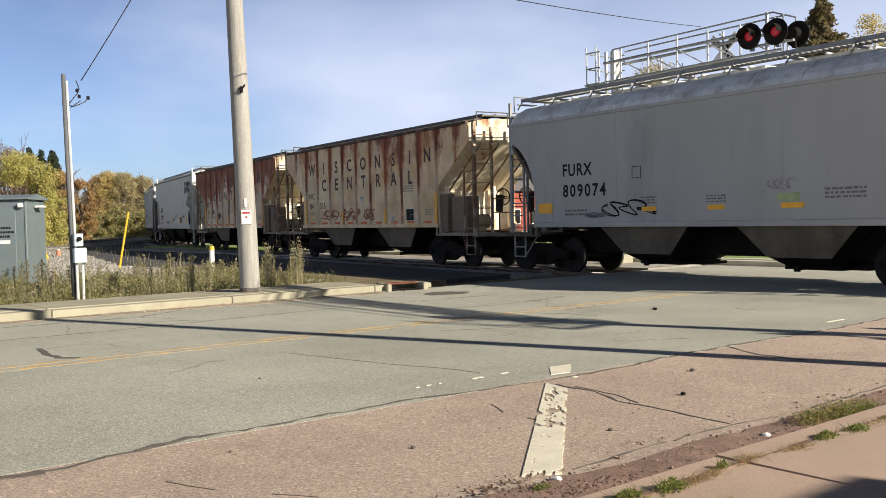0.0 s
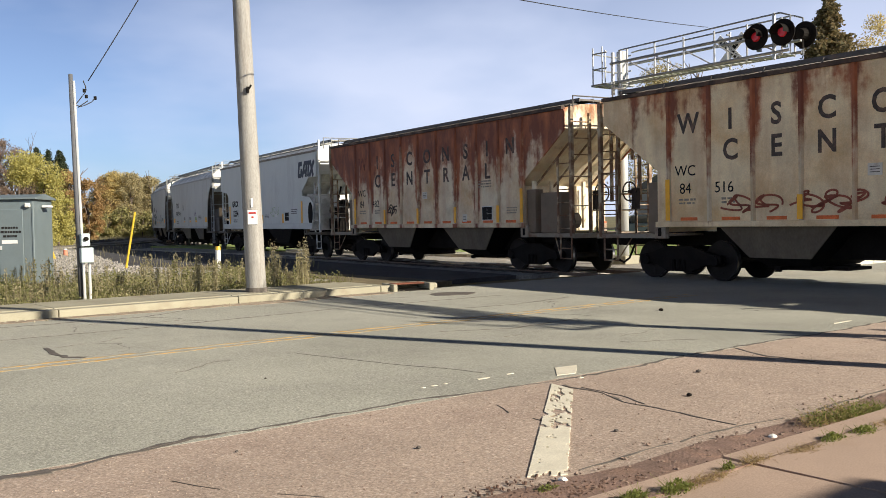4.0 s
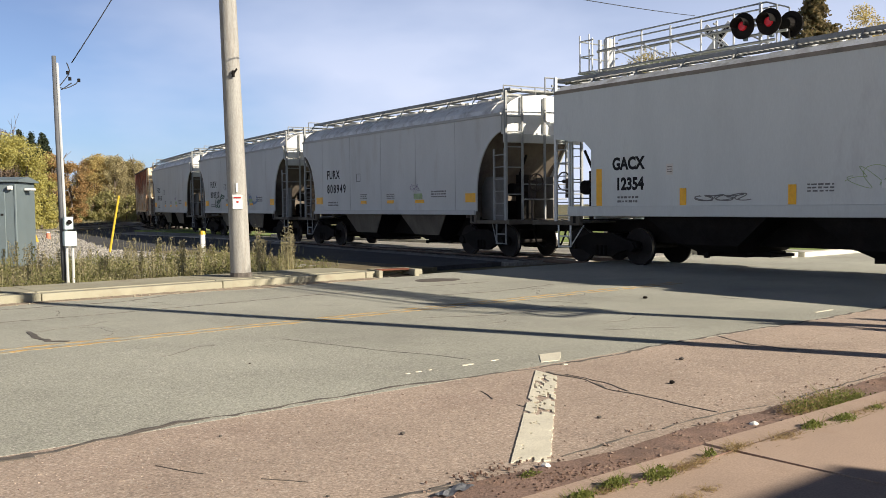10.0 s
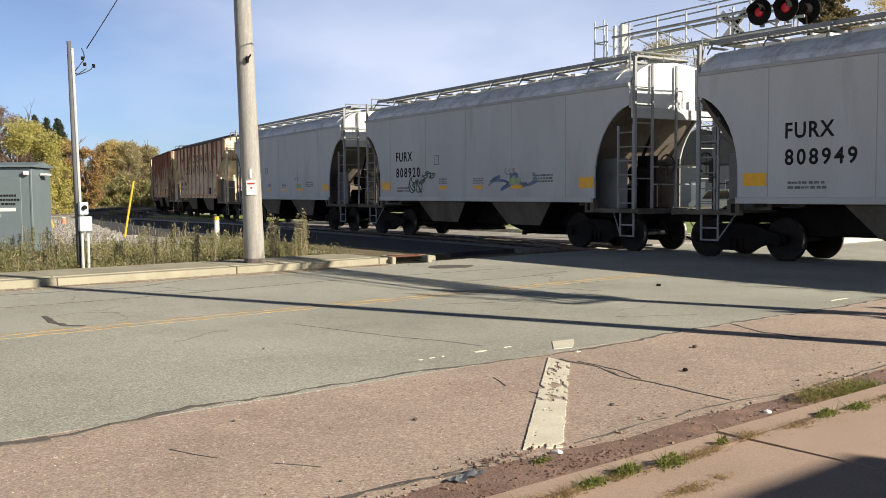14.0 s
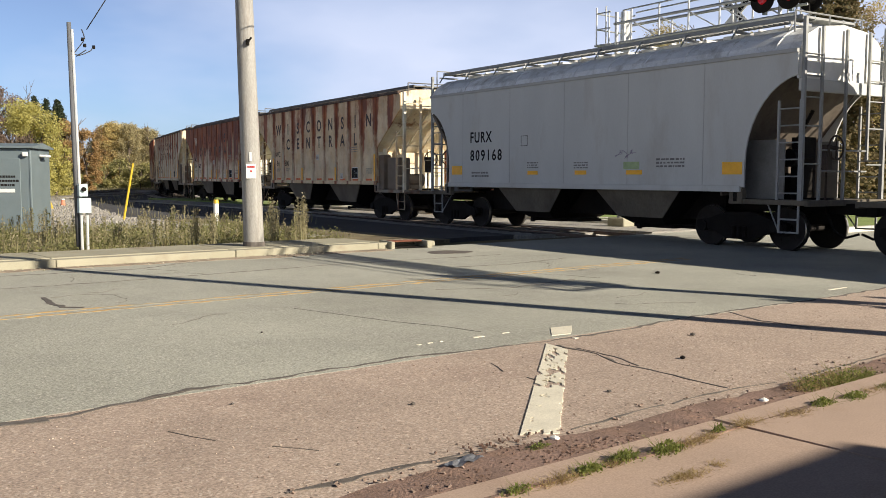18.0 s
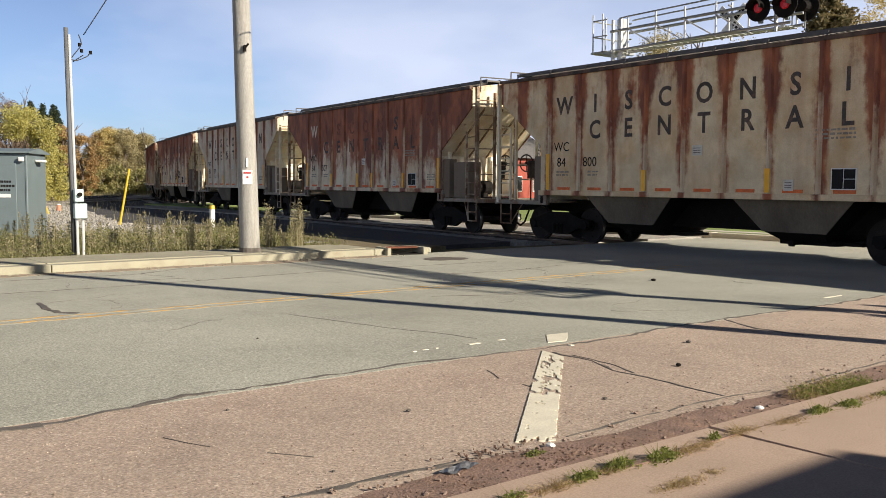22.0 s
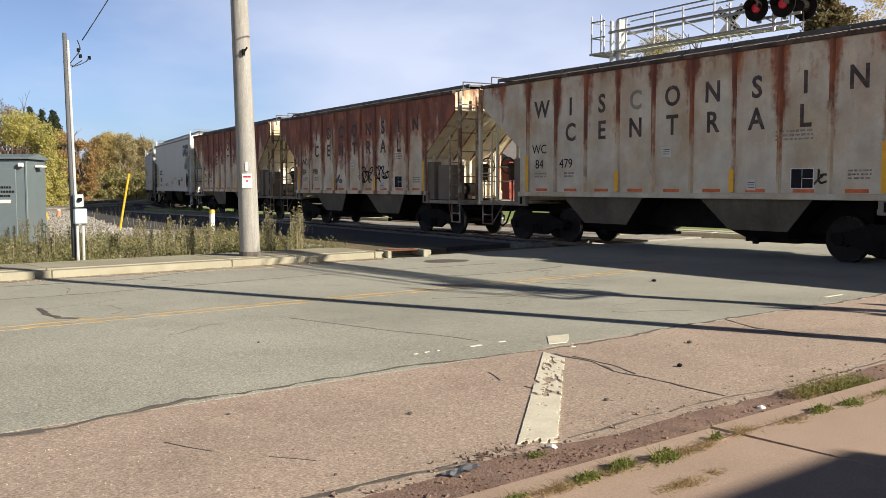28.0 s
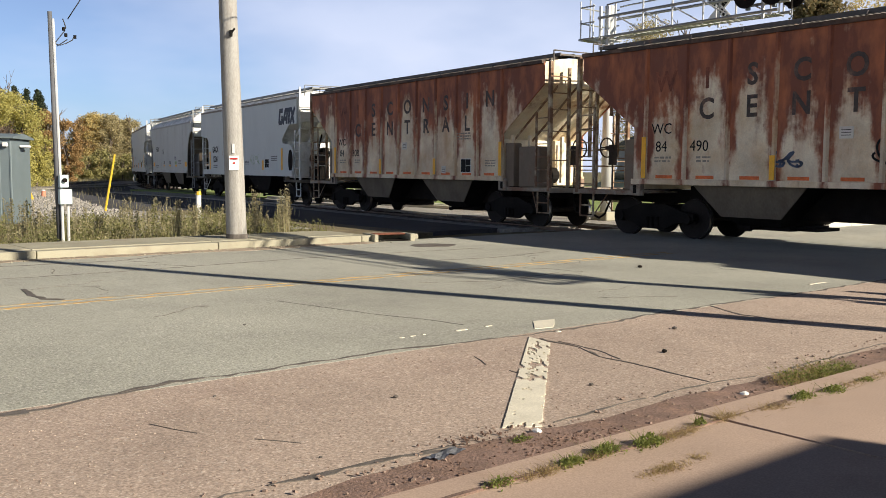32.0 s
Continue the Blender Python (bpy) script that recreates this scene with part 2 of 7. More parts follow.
CHUTE_GREY = surface("dusty_chute_shaded_platform", (0.125, 0.108, 0.08), 0.8, 0, 0.25, 1.6, 25, 0.15, 0.2, (0.07, 0.058, 0.046), (0.5, 0.75), 1.3, stretch=(1, 1, 0.5))
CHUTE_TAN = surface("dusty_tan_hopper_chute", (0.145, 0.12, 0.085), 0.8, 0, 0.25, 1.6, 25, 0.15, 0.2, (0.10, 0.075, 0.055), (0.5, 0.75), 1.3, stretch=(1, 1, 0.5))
GREY_PAINT = surface("grey_car_paint", (0.53, 0.54, 0.52), 0.55, 0, 0.07, 0.8, 30, 0.03, 0.05, (0.42, 0.40, 0.36), (0.54, 0.80), 0.9, stretch=(1.2, 1.2, 0.35), each=0.05)
GREY_BLUE = surface("light_grey_car_paint", (0.62, 0.64, 0.61), 0.5, 0, 0.06, 0.8, 30, 0.03, 0.05, (0.43, 0.43, 0.41), (0.56, 0.82), 0.8, stretch=(1.2, 1.2, 0.35), each=0.04)
DULL_GREY = surface("dull_grey_car_paint", (0.41, 0.41, 0.395), 0.6, 0, 0.08, 0.8, 30, 0.04, 0.05, (0.31, 0.30, 0.28), (0.54, 0.80), 0.9, stretch=(1.2, 1.2, 0.35))
# grey lifted near white to paint in the sky's brightness on the roofs; stains vary it
ROOF_GREY = surface("brightened_roof_paint", (0.76, 0.77, 0.76), 0.6, 0, 0.15, 1.0, 30, 0.10, 0.1, (0.40, 0.38, 0.34), (0.48, 0.72), 2.2)
# dark brown holds the shade of the end cavities in the colour
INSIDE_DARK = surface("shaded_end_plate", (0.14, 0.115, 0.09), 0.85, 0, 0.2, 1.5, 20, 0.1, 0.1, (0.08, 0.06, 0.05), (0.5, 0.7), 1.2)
WC_PAINT = {k: rusty("rusty_car_paint_" + k, paint, (0.47, 0.135, 0.046) if k == "heavy" else (0.49, 0.145, 0.052), a, (0.165, 0.043, 0.022) if k == "heavy" else (0.185, 0.048, 0.025), ribs, top) for k, paint, a, ribs, top in (
    ("light", (0.69, 0.63, 0.50), -0.06, 1.9, 0.75), ("pale", (0.78, 0.65, 0.43), 0.26, 3.0, 0.50), ("medium", (0.79, 0.695, 0.52), 0.34, 2.3, 0.95), ("cream", (0.84, 0.70, 0.46), 0.13, 1.5, 0.55), ("heavy", (0.78, 0.70, 0.53), 0.56, 1.9, 1.45), ("rib", (0.68, 0.58, 0.42), 0.40, 0.6, 0.9))}
# cream raised above the side paint to carry sunlight on the ends; rust on top
WC_END = rusty("sunlit_rusty_end_paint", (0.86, 0.80, 0.64), (0.45, 0.18, 0.06), -0.30, (0.16, 0.06, 0.03))
WALK_GREY = surface("grey_grating_steel", (0.27, 0.275, 0.27), 0.6, 0.3, 0.2, 3, 30, 0.1, 0.1)
WC_ROOF = rusty("rusty_roof_paint", (0.25, 0.23, 0.20), (0.17, 0.10, 0.065), 0.30)
ROOF_WALK = surface("dark_grey_roof_walk", (0.13, 0.12, 0.11), 0.7, 0.2, 0.2, 3, 30, 0.1, 0.1, (0.2, 0.13, 0.09), (0.55, 0.7), 3.0)
YELLOW_TAPE = surface("reflective_yellow_tape", (0.98, 0.50, 0.02), 0.5, 0, 0.1, 6, 40, 0.08, 0.05)
ORANGE_TAPE = surface("faded_orange_tape", (0.72, 0.16, 0.035), 0.6, 0, 0.3, 6, 40, 0.2, 0.05)
BLACK_PAINT = surface("black_stencil_paint", (0.018, 0.017, 0.017), 0.75, 0, 0.2, 5, 40, 0.1, 0.0)
BLACK_PAINT.node_tree.nodes["Principled BSDF"].inputs["Specular IOR Level"].default_value = 0.2
NAVY_PAINT = surface("dark_navy_paint", (0.028, 0.032, 0.055), 0.55, 0, 0.2, 4, 40, 0.1, 0.0)
FADED_BLACK = surface("faded_stencil_paint", (0.062, 0.046, 0.040), 0.7, 0, 0.3, 3, 40, 0.2, 0.0, (0.19, 0.11, 0.075), (0.50, 0.70), 4.0)
GHOST_PAINT = surface("ghosted_stencil_paint", (0.135, 0.044, 0.028), 0.75, 0, 0.3, 3, 40, 0.2, 0.0, (0.24, 0.075, 0.04), (0.38, 0.55), 4.0)
PALE_INK = surface("bleached_letter_paint", (0.66, 0.58, 0.46), 0.75, 0, 0.2, 3, 40, 0.2, 0.0, (0.42, 0.22, 0.13), (0.55, 0.7), 4.0)
FINE_PRINT = surface("faint_small_print", (0.30, 0.265, 0.215), 0.75, 0, 0.3, 3, 40, 0.2, 0.0)
RED_SPRAY = surface("faded_red_spray_paint", (0.36, 0.10, 0.06), 0.7, 0, 0.3, 5, 40, 0.1, 0.0)
BLUE_SPRAY = surface("blue_grey_spray_paint", (0.12, 0.16, 0.24), 0.7, 0, 0.2, 5, 40, 0.1, 0.0)
WHITE_PAINT = surface("white_sign_paint", (0.75, 0.75, 0.72), 0.55, 0, 0.06, 5, 40, 0.04, 0.0)
RED_PAINT = surface("red_sign_paint", (0.45, 0.03, 0.03), 0.5, 0, 0.1, 5, 40, 0.04, 0.0)
GREEN_SPRAY = surface("faded_green_spray_paint", (0.36, 0.46, 0.24), 0.7, 0, 0.2, 5, 40, 0.1, 0.0)
EAVE_BROWN = surface("dirty_eave_strip", (0.26, 0.225, 0.185), 0.8, 0, 0.3, 2, 30, 0.1, 0.05)
STENCIL_GREY = surface("worn_small_stencil", (0.17, 0.165, 0.16), 0.7, 0, 0.2, 5, 40, 0.1, 0.0)
DARK_GREEN_SPRAY = surface("dark_green_spray_paint", (0.045, 0.10, 0.06), 0.7, 0, 0.2, 5, 40, 0.1, 0.0)
PALE_BLUE_SPRAY = surface("faded_blue_spray_paint", (0.25, 0.33, 0.48), 0.7, 0, 0.2, 5, 40, 0.1, 0.0)
MAUVE_SPRAY = surface("faded_mauve_spray_paint", (0.27, 0.22, 0.30), 0.7, 0, 0.2, 5, 40, 0.1, 0.0)
HUT_GREY = surface("blue_grey_hut_paint", (0.15, 0.19, 0.205), 0.5, 0.1, 0.06, 2, 30, 0.04, 0.05, (0.17, 0.205, 0.215), (0.5, 0.75), 1.5)
YELLOW_POST = surface("yellow_marker_plastic", (0.60, 0.40, 0.03), 0.5, 0, 0.1, 3, 30, 0.05, 0.0)
PLACARD_WHITE = surface("faded_placard_white", (0.66, 0.63, 0.56), 0.6, 0, 0.1, 4, 30, 0.04, 0.0, (0.45, 0.36, 0.27), (0.55, 0.72), 5.0)
METER_GREY = surface("meter_box_grey", (0.52, 0.62, 0.62), 0.5, 0.2, 0.06, 4, 30, 0.04, 0.0)
RED_LAMP = surface("red_signal_lens", (0.42, 0.012, 0.02), 0.25, 0, 0.05, 4, 30, 0.03, 0.0, glow=0.10)
# tan set darker to hold the shade that the boxes stand in
END_BOX = surface("shaded_tan_box_paint", (0.21, 0.165, 0.12), 0.8, 0, 0.15, 2, 30, 0.06, 0.05, (0.17, 0.095, 0.06), (0.55, 0.75), 2.0)
RUSTY_BAR = surface("rusted_bar_steel", (0.20, 0.115, 0.07), 0.85, 0, 0.3, 3, 40, 0.15, 0.1, (0.46, 0.39, 0.28), (0.47, 0.60), 2.2)
END_SILL = surface("dusty_end_sill_paint", (0.34, 0.30, 0.24), 0.8, 0, 0.2, 2, 30, 0.1, 0.1, (0.19, 0.11, 0.07), (0.48, 0.64), 2.0)
# darker copy of the car grey, with the posts' shade put in the colour
POST_GREY = surface("shaded_grey_bar", (0.29, 0.30, 0.295), 0.65, 0, 0.15, 3, 40, 0.1, 0.05)
# car grey darkened to carry the shade of the end recess, plus stains
PLATE_GREY = surface("shaded_grey_plate", (0.20, 0.20, 0.19), 0.75, 0, 0.2, 1.5, 30, 0.1, 0.05, (0.12, 0.105, 0.09), (0.5, 0.75), 1.2)
RIM_DARK = surface("dark_worn_iron", (0.05, 0.036, 0.028), 0.75, 0, 0.3, 4, 30, 0.2, 0.1)
BARK = surface("tree_bark", (0.14, 0.11, 0.085), 0.9, 0, 0.3, 6, 30, 0.3, 0.5, stretch=(3, 3, 0.6))


# ---- mesh tools ----
def bm_box(bm, c, s, m=None):
    """A box with centre c and size s, turned by m about its centre if given."""
    vs = []
    for i in (-0.5, 0.5):
        for j in (-0.5, 0.5):
            for k in (-0.5, 0.5):
                v = Vector((i * s[0], j * s[1], k * s[2]))
                vs.append(bm.verts.new((m @ v if m else v) + Vector(c)))
    for f in ((0, 1, 3, 2), (4, 6, 7, 5), (0, 4, 5, 1), (2, 3, 7, 6), (0, 2, 6, 4), (1, 5, 7, 3)):
        bm.faces.new([vs[i] for i in f])


def bm_prism(bm, ring, axis, a, b):
    """A closed outline of 2D points drawn out from a to b along axis ('x', 'y' or 'z')."""
    def put(p, w):
        return {"x": (w, p[0], p[1]), "y": (p[0], w, p[1]), "z": (p[0], p[1], w)}[axis]
    lo, hi = [bm.verts.new(put(p, a)) for p in ring], [bm.verts.new(put(p, b)) for p in ring]
    k = len(ring)
    for i in range(k):
        bm.faces.new((lo[i], lo[(i + 1) % k], hi[(i + 1) % k], hi[i]))
    bm.faces.new(lo[::-1])
    bm.faces.new(hi)


def bm_rod(bm, a, b, r, sides=8, r2=None):
    """A round bar from a to b."""
    a, b = Vector(a), Vector(b)
    q = (b - a).to_track_quat("Z", "Y").to_matrix()
    r2 = r if r2 is None else r2
    lo, hi = [], []
    for i in range(sides):
        w = 2 * math.pi * i / sides
        d = q @ Vector((math.cos(w), math.sin(w), 0))
        lo.append(bm.verts.new(a + d * r))
        hi.append(bm.verts.new(b + d * r2))
    for i in range(sides):
        bm.faces.new((lo[i], lo[(i + 1) % sides], hi[(i + 1) % sides], hi[i]))
    bm.faces.new(lo[::-1])
    bm.faces.new(hi)


def bm_strip(bm, left, right, z0, z1):
    """A slab between two lines of plan points, top at z1, bottom at z0."""
    tl, tr = [bm.verts.new((*p, z1)) for p in left], [bm.verts.new((*p, z1)) for p in right]
    bl, br = [bm.verts.new((*p, z0)) for p in left], [bm.verts.new((*p, z0)) for p in right]
    k = len(left)
    for i in range(k - 1):
        bm.faces.new((tl[i], tr[i], tr[i + 1], tl[i + 1]))
        bm.faces.new((bl[i], bl[i + 1], br[i + 1], br[i]))
        bm.faces.new((tl[i], tl[i + 1], bl[i + 1], bl[i]))
        bm.faces.new((tr[i], br[i], br[i + 1], tr[i + 1]))
    bm.faces.new((tl[0], bl[0], br[0], tr[0]))
    bm.faces.new((tl[-1], tr[-1], br[-1], bl[-1]))


def finish(bm, name, material, bevel=0.0, smooth=False):
    if bevel:
        bmesh.ops.bevel(bm, geom=list(bm.edges), offset=bevel, segments=1, affect="EDGES")
    bmesh.ops.recalc_face_normals(bm, faces=list(bm.faces))
    me = bpy.data.meshes.new(name)
    bm.to_mesh(me)
    bm.free()
    if material:
        me.materials.append(material)
    if smooth:
        me.polygons.foreach_set("use_smooth", [True] * len(me.polygons))
    return me


def part(name, bm, material, parent, label="", bevel=0.0, smooth=False, at=None):
    """One mesh under a thing or under a part."""
    ob = new(name, finish(bm, name, material, bevel, smooth) if isinstance(bm, bmesh.types.BMesh) else bm)
    ob.parent = parent
    if at is not None:
        ob.matrix_basis = at
    return tagged(ob, label)


def thing(name, at, label, category, group="", kind=""):
    ob = new(name)
    ob.empty_display_size = 0.3
    ob.matrix_basis = at
    return tagged(ob, label, category, group, kind)


def solid(name, bm, material, label, category="", group="", kind="", bevel=0.0, smooth=False, at=None):
    ob = new(name, finish(bm, name, material, bevel, smooth))
    if at is not None:
        ob.matrix_basis = at
    return tagged(ob, label, category, group, kind)


FONT_CACHE = {}


def lettering(name, text, size, material, parent, at, squeeze=1.0, gap=1.0, depth=0.004, heavy=0.0):
    """Painted characters, each a thin mesh of its own, the text centred on its pose, reading along local x with local y up."""
    key = (text, size, material.name, squeeze, gap, heavy)
    if key not in FONT_CACHE:
        cu = bpy.data.curves.new(name, "FONT")
        cu.body, cu.size, cu.align_x, cu.align_y, cu.space_character = text, size, "CENTER", "CENTER", gap
        cu.extrude, cu.resolution_u, cu.offset = depth / 2, 3, heavy
        ob = bpy.data.objects.new(name, cu)
        me = bpy.data.meshes.new_from_object(ob)
        bpy.data.objects.remove(ob)
        me.transform(Matrix.Diagonal((squeeze, 1, 1, 1)))
        whole = bmesh.new()
        whole.from_mesh(me)
        bpy.data.meshes.remove(me)
        # gather the faces of each character by their spans along the line
        left, spans = set(whole.verts), []
        while left:
            seed = [left.pop()]
            island = set(seed)
            while seed:
                for e in seed.pop().link_edges:
                    for v in e.verts:
                        if v in left:
                            left.discard(v)
                            island.add(v)
                            seed.append(v)
            spans.append((min(v.co.x for v in island), max(v.co.x for v in island), island))
        groups = []
        for a, b, island in sorted(spans, key=lambda q: q[0]):
            if groups and a < groups[-1][1] - 0.3 * (b - a):
                groups[-1] = (groups[-1][0], max(b, groups[-1][1]), groups[-1][2] | island)
            else:
                groups.append((a, b, island))
        meshes = []
        for a, b, island in groups:
            one = bmesh.new()
            twin = {v: one.verts.new(v.co) for v in island}
            for f in whole.faces:
                if f.verts[0] in island:
                    one.faces.new([twin[v] for v in f.verts])
            meshes.append(finish(one, name, material))
        whole.free()
        FONT_CACHE[key] = meshes
    for me in FONT_CACHE[key]:
        part(name, me, None, parent, at=at)


# ---- the track: a slight bend that opens away from the road ----
RAIL_X, RAIL_SLOPE, RAIL_BEND = 18.98, 0.0447, 0.0026
BEND_GROWS, BEND_FROM, TIGHTER = 2.2e-5, 65.0, 0.002


def rail_line(y, off=0.0):
    """Plan point of the track's middle at y, shifted sideways by off (towards the pavement where the eye stands)."""
    u = max(y, 0.0)
    v = max(y - BEND_FROM, 0.0)
    x, d = RAIL_X + RAIL_SLOPE * y + (RAIL_BEND * u * u + TIGHTER * v * v) / 2 + BEND_GROWS * u ** 3 / 6, RAIL_SLOPE + RAIL_BEND * u + TIGHTER * v + BEND_GROWS * u * u / 2
    q = math.hypot(1, d)
    return Vector((x - off / q, y + off * d / q))


_YS = np.linspace(-220.0, 420.0, 3201)
_XS = np.array([rail_line(y).x for y in _YS])
_SS = np.concatenate([[0], np.cumsum(np.hypot(np.diff(_XS), np.diff(_YS)))])
_SS -= np.interp(0.0, _YS, _SS)


def on_rail(s):
    """Plan point of the track at s metres along it."""
    y = float(np.interp(s, _SS, _YS))
    return rail_line(y)


def run(t):
    """Metres that the train has gone at t seconds."""
    return 5.1605 * t + 0.00305 * t * t


# ---- ground and road ----
KERB_N, KERB_F = 3.50, 17.15


def ground():
    bm = bmesh.new()
    xs = [-900, -300, -80, -20, 0, 12, 24, 60, 150, 400, 900]
    ys = [-600, -150, -30, -4, KERB_N + 1, KERB_F + 3, 26, 45, 80, 160, 400, 1200]
    grid = [[bm.verts.new((x, y, -0.16)) for x in xs] for y in ys]
    for j in range(len(ys) - 1):
        for i in range(len(xs) - 1):
            bm.faces.new((grid[j][i], grid[j][i + 1], grid[j + 1][i + 1], grid[j + 1][i]))
    solid("ground", bm, FIELD, "dry meadow ground with short autumn grass", kind="structure")


ground()


def slab(name, x0, x1, y0, y1, z0, z1, material, label, kind="structure", bevel=0.0):
    bm = bmesh.new()
    bm_box(bm, ((x0 + x1) / 2, (y0 + y1) / 2, (z0 + z1) / 2), (x1 - x0, y1 - y0, z1 - z0))
    return solid(name, bm, material, label, kind=kind, bevel=bevel)


slab("road", -120, 160, 6.5, 17.0, -0.3, 0.0, ASPHALT, "worn grey asphalt street that crosses the railway")
slab("road_shoulder", -120, 160, 3.55, 6.5, -0.3, -0.002, SHOULDER, "reddish asphalt parking shoulder with cracks")

def block_letters(car):
    """The owner's mark as plain heavy dark blocks, in its place and size."""
    lean = Matrix(((1.06, 0.20, 0), (0, 1, 0), (0, 0, 1)))

    def bar(bm, x0, y0, x1, y1, w):
        a, b = lean @ Vector((x0, y0, 0)), lean @ Vector((x1, y1, 0))
        bm_box(bm, (a + b) / 2, ((b - a).length + w * 0.6, w, 0.006), Matrix.Rotation(math.atan2(b.y - a.y, b.x - a.x), 3, "Z"))

    w = 0.19
    shapes = (((-0.82, -0.24, -0.82, 0.24), (-0.82, 0.26, -0.52, 0.26), (-0.82, -0.26, -0.54, -0.26), (-0.50, -0.24, -0.50, -0.02)),
              ((-0.34, -0.28, -0.16, 0.26), (-0.16, 0.26, 0.06, 0.26), (0.06, 0.26, 0.06, -0.28), (-0.26, -0.10, 0.04, -0.10)),
              ((0.14, 0.26, 0.46, 0.26), (0.30, 0.24, 0.30, -0.28)), ((0.50, 0.28, 0.86, -0.28), (0.50, -0.28, 0.86, 0.28)))
    for shape in shapes:
        bm = bmesh.new()
        for q in shape:
            bar(bm, *q, w)
        part("mark_block", bm, NAVY_PAINT, car, "dark navy slanted block of the owner's mark", at=side_at(-6.56, 3.88, 1.58))

# ---- the train ----
def side_at(u, z, y=1.575, tilt=0.0):
    """A pose on the flank of a car, facing out, reading towards the car's front."""
    return Matrix(((-1, 0, 0, u), (0, 0, 1, y), (0, 1, 0, z), (0, 0, 0, 1))) @ pose(0, 0, 0, tilt)


def bm_plate(bm, ring, y0, y1):
    bm_prism(bm, ring, "y", y0, y1)


def ladder(parent, u, y, z0, z1, w, name="ladder", material=None, along=True, label=""):
    bm = bmesh.new()
    a, b = ((u - w / 2, y), (u + w / 2, y)) if along else ((u, y - w / 2), (u, y + w / 2))
    for x, yy in (a, b):
        bm_box(bm, (x, yy, (z0 + z1) / 2), (0.05, 0.05, z1 - z0))
    k = max(2, round((z1 - z0) / 0.36))
    for i in range(k):
        z = z0 + (i + 0.5) * (z1 - z0) / k
        bm_rod(bm, (*a, z), (*b, z), 0.016, 5)
    return part(name, bm, material, parent, label)


WHEEL_R, AXLE, TRUCK_U = 0.475, 1.07, 4.72


def wheelset_mesh():
    bm = bmesh.new()
    for sgn in (-1, 1):
        for r, y0, y1 in ((WHEEL_R, 0.70, 0.79), (WHEEL_R + 0.028, 0.665, 0.70), (0.15, 0.79, 0.84)):
            bm_rod(bm, (0, sgn * y0, 0), (0, sgn * y1, 0), r, 28)
        for i in range(5):
            w = 2 * math.pi * i / 5
            bm_rod(bm, (0.3 * math.cos(w), sgn * 0.785, 0.3 * math.sin(w)), (0.3 * math.cos(w), sgn * 0.80, 0.3 * math.sin(w)), 0.05, 8)
    bm_rod(bm, (0, -0.95, 0), (0, 0.95, 0), 0.075, 10)
    me = finish(bm, "wheelset", WHEEL_STEEL)
    me.materials.append(TREAD)
    for f in me.polygons:
        if math.hypot(f.center.x, f.center.z) > 0.42 and 0.70 < abs(f.center.y) < 0.80 and abs(f.normal.y) < 0.5:
            f.material_index = 1
    return me


def truck_mesh():
    bm = bmesh.new()
    for sgn in (-1, 1):
        ring = [(-1.27, 0.44), (-1.25, 0.60), (-0.88, 0.66), (-0.40, 0.82), (0.40, 0.82), (0.88, 0.66), (1.25, 0.60), (1.27, 0.44), (0.94, 0.40), (0.72, 0.36), (0.38, 0.20), (-0.38, 0.20), (-0.72, 0.36), (-0.94, 0.40)]
        bm_plate(bm, ring, sgn * 0.93, sgn * 1.06)
        for x in (-AXLE, AXLE):
            bm_rod(bm, (x, sgn * 0.96, WHEEL_R), (x, sgn * 1.10, WHEEL_R), 0.13, 12)
        for x in (-0.16, 0, 0.16):
            bm_rod(bm, (x, sgn * 1.07, 0.24), (x, sgn * 1.07, 0.50), 0.055, 8)
    bm_box(bm, (0, 0, 0.66), (0.36, 2.1, 0.26))
    for x in (-0.42, 0.42):
        bm_box(bm, (x, 0, 0.38), (0.10, 1.3, 0.14))
    return finish(bm, "truck", BLACK_METAL)


WHEELSET, TRUCK = wheelset_mesh(), truck_mesh()


def running_gear(car, length, rear_u, front_u):
    for u in (-rear_u, front_u):
        tr = part("truck", TRUCK, None, car, "black cast steel freight truck", at=Matrix.Translation((u, 0, 0)))
        for a in (-AXLE, AXLE):
            part("wheelset", WHEELSET, None, tr, at=Matrix.Translation((a, 0, WHEEL_R)))
    bm = bmesh.new()
    bm_box(bm, (0, 0, 0.99), (length - 1.9, 0.38, 0.34))
    bm_box(bm, (0, 0, 0.92), (9.4, 1.0, 0.70))
    part("centre_sill", bm, BLACK_METAL, car, bevel=0.015)
    for su in (-1, 1):
        bm = bmesh.new()
        e = su * length / 2
        bm_box(bm, (e - su * 0.55, 0, 0.93), (0.80, 0.26, 0.24))
        bm_box(bm, (e - su * 0.12, 0.03, 0.93), (0.26, 0.30, 0.28))
        bm_box(bm, (e - su * 0.02, -0.10, 0.93), (0.20, 0.10, 0.26))
        part("coupler", bm, BLACK_METAL, car, bevel=0.02)
        bm = bmesh.new()
        pts = [Vector((e - su * 0.75, 0.42, 0.85)), Vector((e - su * 0.55, 0.44, 0.45)), Vector((e - su * 0.30, 0.40, 0.33)), Vector((e - su * 0.02, 0.36, 0.42))]
        for p, q in zip(pts, pts[1:]):
            bm_rod(bm, p, q, 0.028, 6)
        part("air_hose", bm, BLACK_METAL, car)


